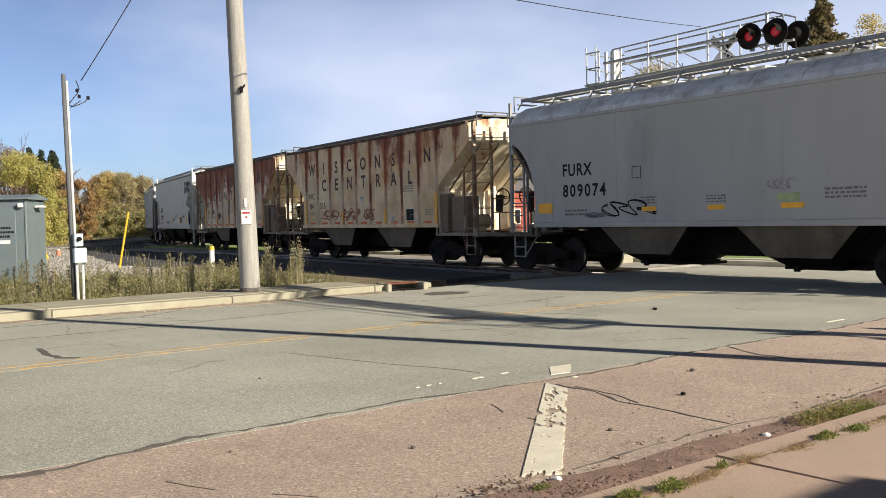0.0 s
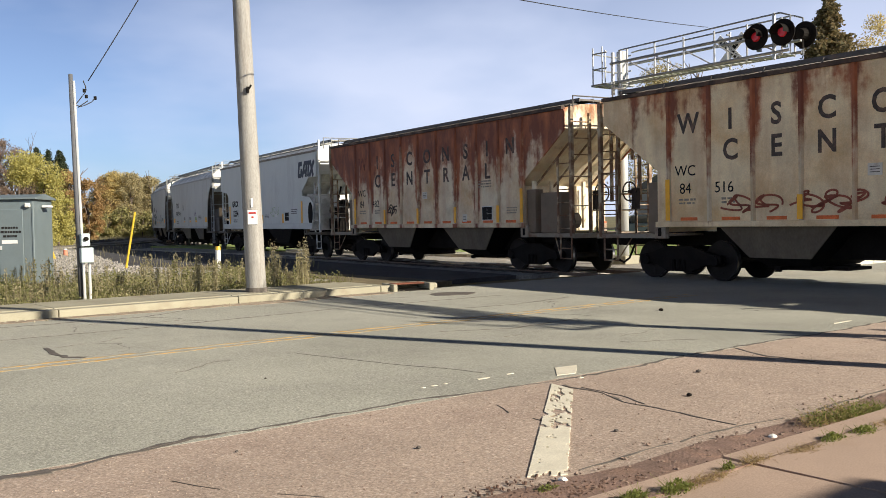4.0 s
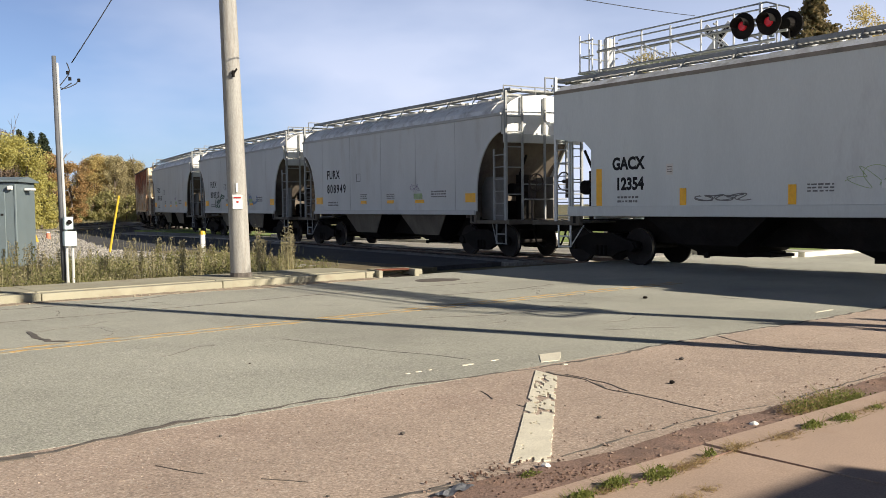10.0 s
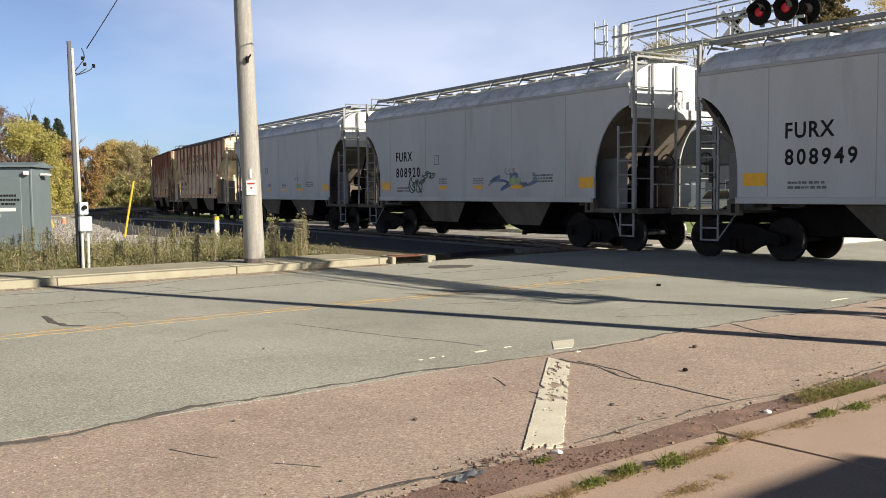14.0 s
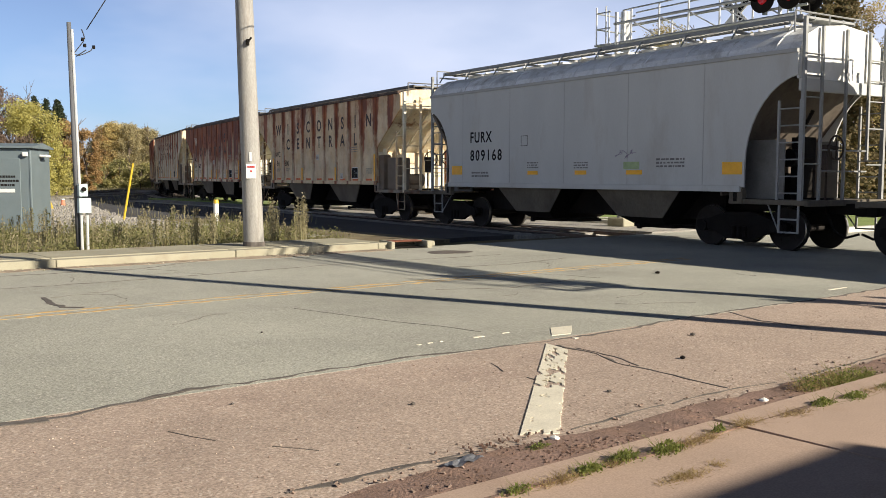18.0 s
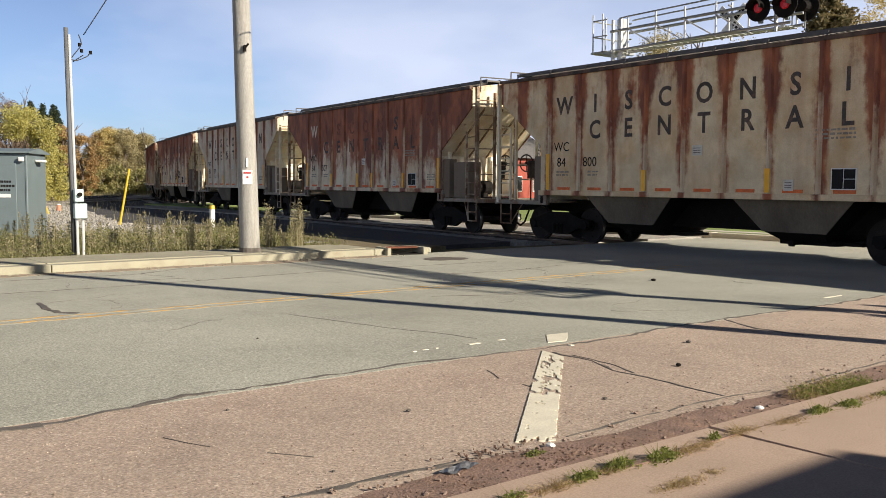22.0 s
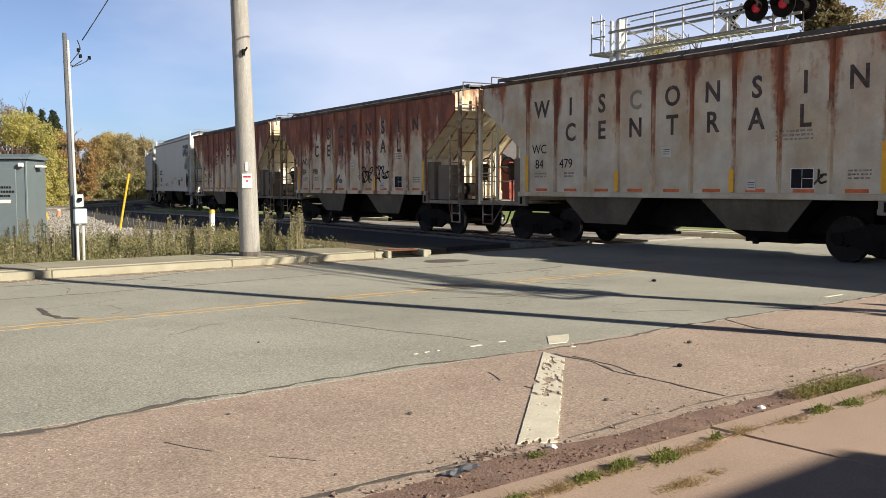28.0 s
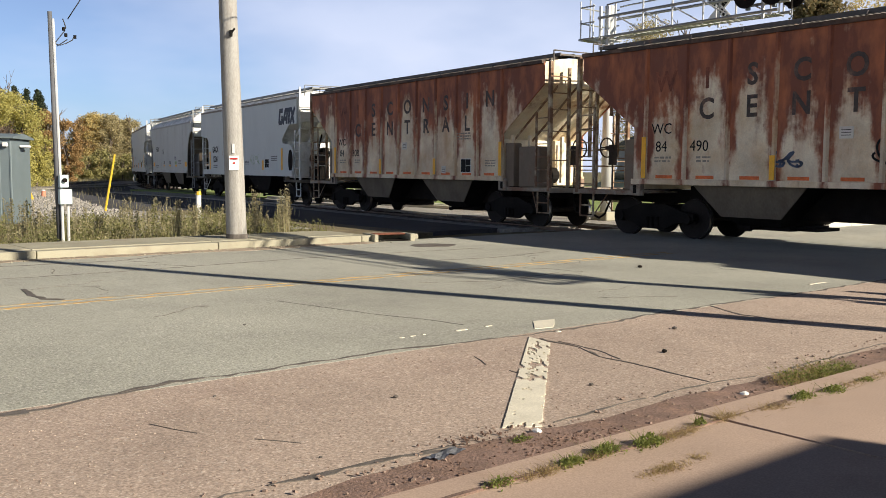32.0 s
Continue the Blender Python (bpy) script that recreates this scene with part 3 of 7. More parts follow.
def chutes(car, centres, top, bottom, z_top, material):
    """Hopper pockets under the body: a near-black pocket between two dusty flank plates, and the outlet gate."""
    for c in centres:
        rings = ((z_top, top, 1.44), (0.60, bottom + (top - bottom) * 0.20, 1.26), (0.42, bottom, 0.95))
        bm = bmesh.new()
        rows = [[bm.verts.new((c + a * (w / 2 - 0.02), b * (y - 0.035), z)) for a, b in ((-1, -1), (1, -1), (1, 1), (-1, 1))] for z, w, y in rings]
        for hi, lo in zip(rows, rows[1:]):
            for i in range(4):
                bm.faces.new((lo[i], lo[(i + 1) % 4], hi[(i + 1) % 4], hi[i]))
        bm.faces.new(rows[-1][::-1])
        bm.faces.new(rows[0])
        pocket = part("hopper_chute", bm, BLACK_METAL, car, "near-black hopper pocket with dusty flanks")
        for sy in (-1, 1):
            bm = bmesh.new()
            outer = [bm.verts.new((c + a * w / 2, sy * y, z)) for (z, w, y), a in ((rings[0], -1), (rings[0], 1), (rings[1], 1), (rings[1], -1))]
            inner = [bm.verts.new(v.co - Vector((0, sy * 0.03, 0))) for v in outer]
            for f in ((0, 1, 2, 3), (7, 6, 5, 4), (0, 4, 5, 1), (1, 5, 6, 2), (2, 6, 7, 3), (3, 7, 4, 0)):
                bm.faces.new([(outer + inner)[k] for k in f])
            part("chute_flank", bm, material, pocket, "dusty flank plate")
        bm = bmesh.new()
        bm_box(bm, (c, 0, 0.37), (bottom + 0.22, 1.5, 0.10))
        bm_box(bm, (c - bottom / 2 - 0.30, 0, 0.36), (0.5, 0.9, 0.07))
        for sgn in (-1, 1):
            bm_rod(bm, (c + 0.1, sgn * 0.75, 0.36), (c + 0.1, sgn * 1.15, 0.36), 0.035, 8)
            bm_box(bm, (c + 0.1, sgn * 1.15, 0.36), (0.12, 0.08, 0.12))
        part("outlet_gate", bm, BLACK_METAL, pocket)


def tape(car, u, z0, z1, w, material, name="reflective_tape", y=1.575):
    bm = bmesh.new()
    bm_box(bm, (0, 0, 0), (w, z1 - z0, 0.008))
    part(name, bm, material, car, at=side_at(u, (z0 + z1) / 2, y + 0.006))


def stencil_bars(car, u, z, rows, w, h, material, y=1.575, name="small_print"):
    """Small print too fine to read: broken bars."""
    bm = bmesh.new()
    rnd = random.Random(int(u * 100 + z * 10))
    for r in range(rows):
        x = -w / 2
        while x < w / 2 - 0.03:
            k = min(rnd.uniform(0.04, 0.14), w / 2 - x)
            bm_box(bm, (x + k / 2, -r * h * 1.7, 0), (k, h * rnd.uniform(0.7, 1.0), 0.006))
            x += k + rnd.uniform(0.02, 0.05)
    tagged(part(name, bm, material, car, at=side_at(u, z, y + 0.005)), kind="stuff")


def placard(car, u, z, w, h, y=1.575, dark=False):
    bm = bmesh.new()
    bm_box(bm, (0, 0, 0), (w, h, 0.012))
    p = part("placard", bm, WHITE_PAINT if dark else PLACARD_WHITE, car, at=side_at(u, z, y + 0.008))
    bm = bmesh.new()
    if dark:
        for x, yy, a, b in ((-0.235, 0, 0.44, 0.90), (0.235, 0.23, 0.44, 0.43), (0.235, -0.23, 0.44, 0.43)):
            bm_box(bm, (x * w, yy * h, 0.008), (a * w, b * h, 0.006))
        part("stencil_box", bm, BLACK_PAINT, p)
    else:
        for i in range(3):
            bm_box(bm, (0, (0.22 - 0.22 * i) * h, 0.008), (0.7 * w, 0.06 * h, 0.005))
        part("small_print", bm, FADED_BLACK, p)


def outline_box(car, u, z, size, y=1.575):
    """A thin stencilled square."""
    bm = bmesh.new()
    k, w = size / 2, 0.014
    outer = [(-k, -k), (k, -k), (k, k), (-k, k)]
    lo = [[bm.verts.new((x * f, yy * f, h)) for x, yy in outer] for f in (1.0, 1 - w / k) for h in (0.0, 0.006)]
    for i in range(4):
        j = (i + 1) % 4
        for a, b in ((0, 1), (1, 3), (3, 2), (2, 0)):
            bm.faces.new((lo[a][i], lo[a][j], lo[b][j], lo[b][i]))
    part("stencil_square", bm, BLACK_PAINT, car, at=side_at(u, z, y + 0.003))


def scrawl(car, u, z, w, h, loops, seed, material, y=1.575, pen=0.018, name="graffiti"):
    """Spray-paint loops and strokes that spell nothing."""
    rnd = random.Random(seed)
    bm = bmesh.new()
    for i in range(2):
        # one long restless line that doubles back over itself
        k, ph, f1, f2 = 14 * loops, rnd.uniform(0, 6), rnd.uniform(2.2, 3.1) * loops, rnd.uniform(4.1, 5.3) * loops
        pts = []
        for n in range(k):
            q = n / (k - 1)
            pts.append((w * (q - 0.5) + 0.14 * w * math.sin(f1 * q * 2 + ph), h * (0.34 * math.sin(f1 * q + ph) + 0.16 * math.sin(f2 * q + i))))
        for p, q in zip(pts, pts[1:]):
            d = Vector((q[0] - p[0], q[1] - p[1], 0))
            m = Matrix.Rotation(math.atan2(d.y, d.x), 3, "Z")
            bm_box(bm, ((p[0] + q[0]) / 2, (p[1] + q[1]) / 2, 0), (d.length + pen * 0.6, pen, 0.005), m)
    return part(name, bm, material, car, "spray-painted graffiti", at=side_at(u, z, y + 0.006))


def arc(foot, wide, tall=1.86):
    """The round cut at a car's end, from its foot on the sill up to the end post."""
    return [(foot + wide * 1.18 * (1 - math.cos(radians(a))), 1.92 + tall * math.sin(radians(a))) for a in range(0, 82, 9)]


def end_ladders(car, end, material, inset=0.62, tall=4.95, rear=None, posts=((0.85, 1.12), (0.0, 1.12), (-0.85, 2.0)), girth=0.075):
    """Corner ladders, end posts and grab rails at both ends, both flanks."""
    front = end
    for su in (-1, 1):
        end = rear if su > 0 and rear else front
        for sy in (-1, 1):
            bm = bmesh.new()
            bm_box(bm, (su * end, sy * 1.46, (1.05 + tall) / 2), (girth, girth, tall - 1.05))
            part("corner_post", bm, material, car)
            ladder(car, su * (end - inset / 2), sy * 1.47, 1.10, 3.25, inset - 0.08, material=material)
            bm = bmesh.new()
            # hanging stirrup with a slanted brace
            m = su * (end - inset / 2)
            for k in (-0.24, 0.24):
                bm_box(bm, (m + k, sy * 1.42, 0.76), (0.045, 0.03, 0.68))
            for z in (0.44, 0.72):
                bm_box(bm, (m, sy * 1.42, z), (0.48, 0.05, 0.035))
            bm_rod(bm, (m - su * 0.24, sy * 1.42, 0.45), (m - su * 0.62, sy * 1.30, 1.02), 0.018, 5)
            part("sill_step", bm, material, car)
        for y, z0 in posts:
            bm = bmesh.new()
            bm_box(bm, (su * end, y, (z0 + tall - 0.15) / 2), (girth * 0.75, girth * 0.75, tall - 0.15 - z0))
            part("end_post", bm, material, car)
        # rungs between the corner and the next post, and two low hand rails
        for z in (1.9, 2.7, 3.3, 3.75, 4.2):
            for sy in (1, -1):
                bm = bmesh.new()
                bm_rod(bm, (su * end, sy * posts[0][0], z), (su * end, sy * 1.46, z), 0.018, 5)
                part("end_rung", bm, material, car)
        for z in (1.75, 2.2):
            bm = bmesh.new()
            bm_rod(bm, (su * end, -posts[0][0], z), (su * end, posts[0][0], z), 0.02, 6)
            part("end_rail", bm, material, car)


def platform(car, u0, u1, material, z=1.10, rigging=False):
    for su in (-1, 1):
        bm = bmesh.new()
        bm_box(bm, (su * (u0 + u1) / 2, 0, z), (u1 - u0, 2.9, 0.05))
        bm_box(bm, (su * u1, 0, z - 0.03), (0.08, 3.0, 0.13))
        for y in (-1.47, 1.47):
            bm_box(bm, (su * (u0 + u1) / 2, y, z - 0.02), (u1 - u0, 0.06, 0.11))
        part("end_platform", bm, material, car, bevel=0.008)
        for sy in (-1, 1):
            bm = bmesh.new()
            bm_box(bm, (su * (u0 + 0.22), sy * 1.46, z + 0.10), (0.36, 0.16, 0.36))
            box = part("bolster_end", bm, material, car, bevel=0.02)
            # black block on the face stands in for the shaded hole
            bm = bmesh.new()
            bm_box(bm, (su * (u0 + 0.22), sy * 1.545, z + 0.08), (0.10, 0.012, 0.20))
            part("jacking_slot", bm, BLACK_METAL, box)
        bm = bmesh.new()
        bm_rod(bm, (su * (u0 + 0.35), -0.35, z + 0.38), (su * (u0 + 0.35), 0.45, z + 0.38), 0.24, 14)
        bm_box(bm, (su * (u0 + 0.35), 0.05, z + 0.10), (0.3, 0.5, 0.2))
        part("air_reservoir", bm, BLACK_METAL, car, smooth=False)
        # spoked hand wheel on a short shaft
        bm = bmesh.new()
        hub = Vector((su * (u1 - 0.08), 0.38, z + 1.15))
        ring = [hub + Vector((0, 0.26 * math.cos(a), 0.26 * math.sin(a))) for a in np.linspace(0, 2 * math.pi, 17)]
        for a, b in zip(ring, ring[1:]):
            bm_rod(bm, a, b, 0.022, 5)
        for a in ring[:-1:4]:
            bm_rod(bm, hub, a, 0.016, 4)
        bm_rod(bm, hub - Vector((su * 0.3, 0, 0)), hub + Vector((su * 0.03, 0, 0)), 0.05, 8)
        bm_box(bm, hub - Vector((su * 0.22, 0, 0.2)), (0.12, 0.2, 0.55))
        bm_rod(bm, hub - Vector((su * 0.22, 0, 0.4)), hub - Vector((su * 0.22, 0, 1.15)), 0.025, 5)
        part("hand_brake", bm, RIM_DARK, car)
        if rigging:
            bm = bmesh.new()
            bm_box(bm, (su * (u0 + 0.85), 0.0, z + 0.72), (0.34, 0.42, 1.4))
            bm_rod(bm, (su * (u0 + 0.85), -0.1, z + 0.95), (su * (u0 + 0.85), 0.55, z + 0.95), 0.20, 16)
            bm_rod(bm, (su * (u0 + 0.85), 0.2, z + 1.4), (su * (u0 + 1.2), 0.2, z + 2.0), 0.04, 6)
            part("brake_rigging", bm, BLACK_METAL, car, "black brake cylinder and rigging", bevel=0.0)


def running_boards(car, end, z, material, open_grate, y=0.62, w=0.42):
    for sy in (-1, 1):
        bm = bmesh.new()
        if open_grate:
            for k in (-0.5, 0.5):
                bm_box(bm, (0, sy * y + k * w, z), (2 * end, 0.035, 0.10))
            for i in range(int(2 * end / 0.14)):
                bm_box(bm, (-end + 0.07 + i * 0.14, sy * y, z), (0.05, w, 0.05))
        else:
            bm_box(bm, (0, sy * y, z), (2 * end, w, 0.06))
        part("running_board", bm, material, car)
    for su in (-1, 1):
        bm = bmesh.new()
        bm_box(bm, (su * (end - 0.2), 0, z), (0.40, 2 * y + w, 0.05))
        for i in range(3):
            bm_rod(bm, (su * end, -1.2 + 1.2 * i, z - 0.35), (su * end, -1.2 + 1.2 * i, z + 0.10), 0.02, 5)
        bm_rod(bm, (su * end, -1.2, z + 0.10), (su * end, 1.2, z + 0.10), 0.02, 5)
        part("roof_end_step", bm, material, car)
    k = round(2 * end / 1.5)
    for i in range(k + 1):
        u = -end + 0.15 + i * (2 * end - 0.3) / k
        for sy in (-1, 1):
            bm = bmesh.new()
            bm_box(bm, (u, sy * (y + 0.1), z - 0.14), (0.05, w + 0.3, 0.05))
            bm_rod(bm, (u, sy * (y + w * 0.6), z), (u, sy * (y + w * 0.6 + 0.22), z - 0.30), 0.02, 5)
            part("roof_bracket", bm, material, car)


def hatches(car, us, z, material):
    for u in us:
        bm = bmesh.new()
        bm_box(bm, (u, 0, z), (2.2, 0.55, 0.10))
        for k in (-0.7, 0, 0.7):
            bm_box(bm, (u + k, 0, z + 0.06), (0.06, 0.7, 0.05))
        part("roof_hatch", bm, material, car, bevel=0.015)


def loft(bm, ring_at, us):
    """Skin between cross-sections ring_at(u)."""
    rows = [[bm.verts.new((u, *p)) for p in ring_at(u)] for u in us]
    for a, b in zip(rows, rows[1:]):
        for i in range(len(a) - 1):
            bm.faces.new((a[i], a[i + 1], b[i + 1], b[i]))
    return rows


def round_car():
    """Smooth-sided covered hopper with round cut-outs at its ends."""
    length, end, front, back = 16.28, 7.0, 7.38, 6.80
    car = thing("hopper_car", Matrix.Identity(4), "grey smooth-sided covered hopper railcar rolling on the track", "railcar", "cars of the freight train")
    for sy in (-1, 1):
        bm = bmesh.new()
        rear_cut, fore_cut = arc(5.68, back - 5.68), arc(6.08, front - 6.08)
        ring = [(back, 4.24)] + rear_cut[::-1] + [(5.68, 1.40), (-6.08, 1.40)] + [(-x, z) for x, z in fore_cut] + [(-front, 4.24)]
        bm_plate(bm, ring, sy * 1.53, sy * 1.575)
        part("side_sheet", bm, GREY_PAINT, car)
        bm = bmesh.new()
        bm_box(bm, ((back - front) / 2, sy * 1.555, 4.26), (front + back, 0.13, 0.08))
        part("roof_rail", bm, DULL_GREY, car)
        bm = bmesh.new()
        bm_box(bm, (-0.13, sy * 1.56, 1.36), (11.7, 0.09, 0.14))
        part("side_sill", bm, GREY_PAINT, car, bevel=0.01)
        for u in (-4.9, -2.45, 0, 2.45, 4.9):
            bm = bmesh.new()
            bm_box(bm, (u, sy * 1.577, 2.86), (0.018, 0.004, 2.85))
            part("weld_seam", bm, DULL_GREY, car)
    bm = bmesh.new()
    prof = [(1.53, 4.27), (1.45, 4.45), (1.24, 4.64), (0.88, 4.81), (0.0, 4.90), (-0.88, 4.81), (-1.24, 4.64), (-1.45, 4.45), (-1.53, 4.27)]
    loft(bm, lambda u: prof, np.linspace(-front, back, 13))
    part("roof", bm, ROOF_GREY, car, "pale weathered roof sheet")
    for i in range(11):
        bm = bmesh.new()
        u = -front + 0.6 + i * (front + back - 1.2) / 10
        for a, b in zip(prof, prof[1:]):
            bm_rod(bm, (u, *a), (u, *b), 0.022, 4)
        part("roof_seam", bm, ROOF_GREY, car)
    for su in (-1, 1):
        bm = bmesh.new()
        e = back - 0.03 if su > 0 else 0.03 - front
        bm_prism(bm, prof + [(-1.53, 3.68), (1.53, 3.68)], "x", e - 0.025, e + 0.025)
        part("end_sheet", bm, WHITE_PAINT, car, "pale end sheet")
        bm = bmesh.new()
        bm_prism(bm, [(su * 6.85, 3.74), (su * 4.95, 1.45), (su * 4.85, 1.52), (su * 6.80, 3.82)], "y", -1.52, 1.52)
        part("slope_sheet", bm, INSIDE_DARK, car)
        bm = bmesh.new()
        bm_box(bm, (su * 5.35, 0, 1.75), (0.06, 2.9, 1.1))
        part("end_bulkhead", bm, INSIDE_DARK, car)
        bm = bmesh.new()
        bm_box(bm, (e + su * 0.03, 0, 3.56), (0.10, 2.96, 0.26))
        part("end_beam", bm, GREY_PAINT, car, bevel=0.01)
        # upright stiffening plates behind the round cut, the recess's shade put in their grey
        for sy in (-1, 1):
            bm = bmesh.new()
            q = [(5.25, 1.14), (6.40, 1.14), (6.40, 2.45), (5.25, 2.45)]
            bm_prism(bm, [(su * (a + (0.28 if su < 0 else -0.05)), b) for a, b in q], "y", sy * 0.96, sy * 1.0)
            part("shear_plate", bm, PLATE_GREY, car)
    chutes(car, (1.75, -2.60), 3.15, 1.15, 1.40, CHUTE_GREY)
    # the darker chute grey paints in the shade on the end platform
    platform(car, 5.6, 7.6, CHUTE_GREY, rigging=True)
    end_ladders(car, 7.45, POST_GREY, rear=6.87)
    running_boards(car, end, 5.06, WALK_GREY, True, 0.72)
    hatches(car, (-5.4, -2.7, 0, 2.7, 5.4), 4.95, ROOF_GREY)
    running_gear(car, length, 5.58, 6.08)
    return car


RIBS = [5.25 - 1.20 * i for i in range(10)]


def ribbed_car():
    """Flat-sided covered hopper with outside ribs and open slanted ends."""
    length, end = 16.40, 7.45
    car = thing("hopper_car", Matrix.Identity(4), "rust-streaked ribbed covered hopper railcar rolling on the track", "railcar", "cars of the freight train")
    for sy in (-1, 1):
        bm = bmesh.new()
        ring = [(end, 4.60), (end, 3.98), (5.62, 2.68), (5.62, 1.40)]
        ring = ring + [(-x, z) for x, z in ring[::-1]]
        bm_plate(bm, ring, sy * 1.50, sy * 1.545)
        part("side_sheet", bm, WC_PAINT["medium"], car)
        for u in RIBS:
            bm = bmesh.new()
            ring = [(u - 0.065, sy * 1.545), (u - 0.03, sy * 1.60), (u + 0.03, sy * 1.60), (u + 0.065, sy * 1.545)]
            bm_prism(bm, ring, "z", 1.42, 4.56)
            part("rib", bm, WC_PAINT["rib"], car)
        bm = bmesh.new()
        bm_box(bm, (0, sy * 1.55, 4.60), (2 * end, 0.13, 0.09))
        part("roof_rail", bm, WC_ROOF, car)
        bm = bmesh.new()
        bm_box(bm, (0, sy * 1.55, 1.37), (11.3, 0.12, 0.13))
        part("side_sill", bm, WC_PAINT["medium"], car, bevel=0.01)
    bm = bmesh.new()
    prof = [(1.53, 4.62), (0.9, 4.72), (0.0, 4.76), (-0.9, 4.72), (-1.53, 4.62)]
    loft(bm, lambda u: prof, np.linspace(-end, end, 7))
    part("roof", bm, WC_ROOF, car, "dark rusted roof sheet")
    for su in (-1, 1):
        bm = bmesh.new()
        bm_prism(bm, [(1.50, 4.60)] + prof[1:-1] + [(-1.50, 4.60), (-1.50, 4.01), (1.50, 4.01)], "x", su * (end - 0.06), su * (end - 0.005))
        part("end_sheet", bm, WC_END, car)
        bm = bmesh.new()
        bm_prism(bm, [(su * 7.42, 4.02), (su * 3.95, 1.45), (su * 3.9, 1.52), (su * 7.37, 4.09)], "y", -1.49, 1.49)
        part("slope_sheet", bm, WC_END, car, "cream slope sheet streaked with rust")
        for y in (-1.05, -0.35, 0.35, 1.05):
            bm = bmesh.new()
            bm_prism(bm, [(su * 7.46, 3.99), (su * 5.5, 2.54), (su * 5.5, 2.47), (su * 7.46, 3.92)], "y", y - 0.016, y + 0.016)
            part("slope_stiffener", bm, RUSTY_BAR, car)
        for y in (-1.25, -0.62, 0.62, 1.25):
            bm = bmesh.new()
            bm_box(bm, (su * 5.72, y, 1.95), (0.10, 0.09, 1.4))
            part("bulkhead_post", bm, WC_END, car)
        bm = bmesh.new()
        bm_box(bm, (su * 5.45, 0, 1.85), (0.05, 2.95, 1.35))
        part("end_bulkhead", bm, WC_END, car, "cream lower bulkhead with rust streaks")
        if su < 0:
            bm = bmesh.new()
            bm_box(bm, (su * 6.62, 1.14, 1.72), (0.95, 0.46, 1.16))
            part("equipment_box", bm, END_BOX, car, "dull tan steel box on the end platform", bevel=0.03)
        bm = bmesh.new()
        bm_box(bm, (su * 5.82, 1.30, 1.78), (0.40, 0.30, 1.26))
        part("gusset_box", bm, END_BOX, car, bevel=0.02)
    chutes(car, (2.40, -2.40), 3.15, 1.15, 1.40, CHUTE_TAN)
    platform(car, 5.35, 7.75, END_SILL)
    end_ladders(car, 7.66, RUSTY_BAR, tall=4.60, posts=((0.80, 1.12), (0.0, 2.0), (-0.80, 3.2)), girth=0.10)
    running_boards(car, end, 4.84, ROOF_WALK, True, 0.70, 0.50)
    hatches(car, (-5.4, -2.7, 0, 2.7, 5.4), 4.80, WC_ROOF)
    for i, u in enumerate(RIBS[:-1]):
        tape(car, u - 0.60, 1.455, 1.53, 0.50, ORANGE_TAPE, "orange_dash", 1.545)
    placard(car, 0.02, 2.42, 0.30, 0.24, 1.545)
    placard(car, -3.72, 1.75, 0.56, 0.44, 1.545, True)
    placard(car, -2.45, 1.62, 0.24, 0.24, 1.545)
    stencil_bars(car, -3.5, 2.75, 3, 0.9, 0.05, FINE_PRINT, 1.545)
    stencil_bars(car, 4.7, 1.95, 2, 0.5, 0.05, FINE_PRINT, 1.545)
    stencil_bars(car, 3.5, 1.95, 2, 0.4, 0.05, FINE_PRINT, 1.545)
    stencil_bars(car, -5.0, 1.9, 3, 0.5, 0.045, FINE_PRINT, 1.545)
    running_gear(car, length, 5.34, 5.40)
    return car


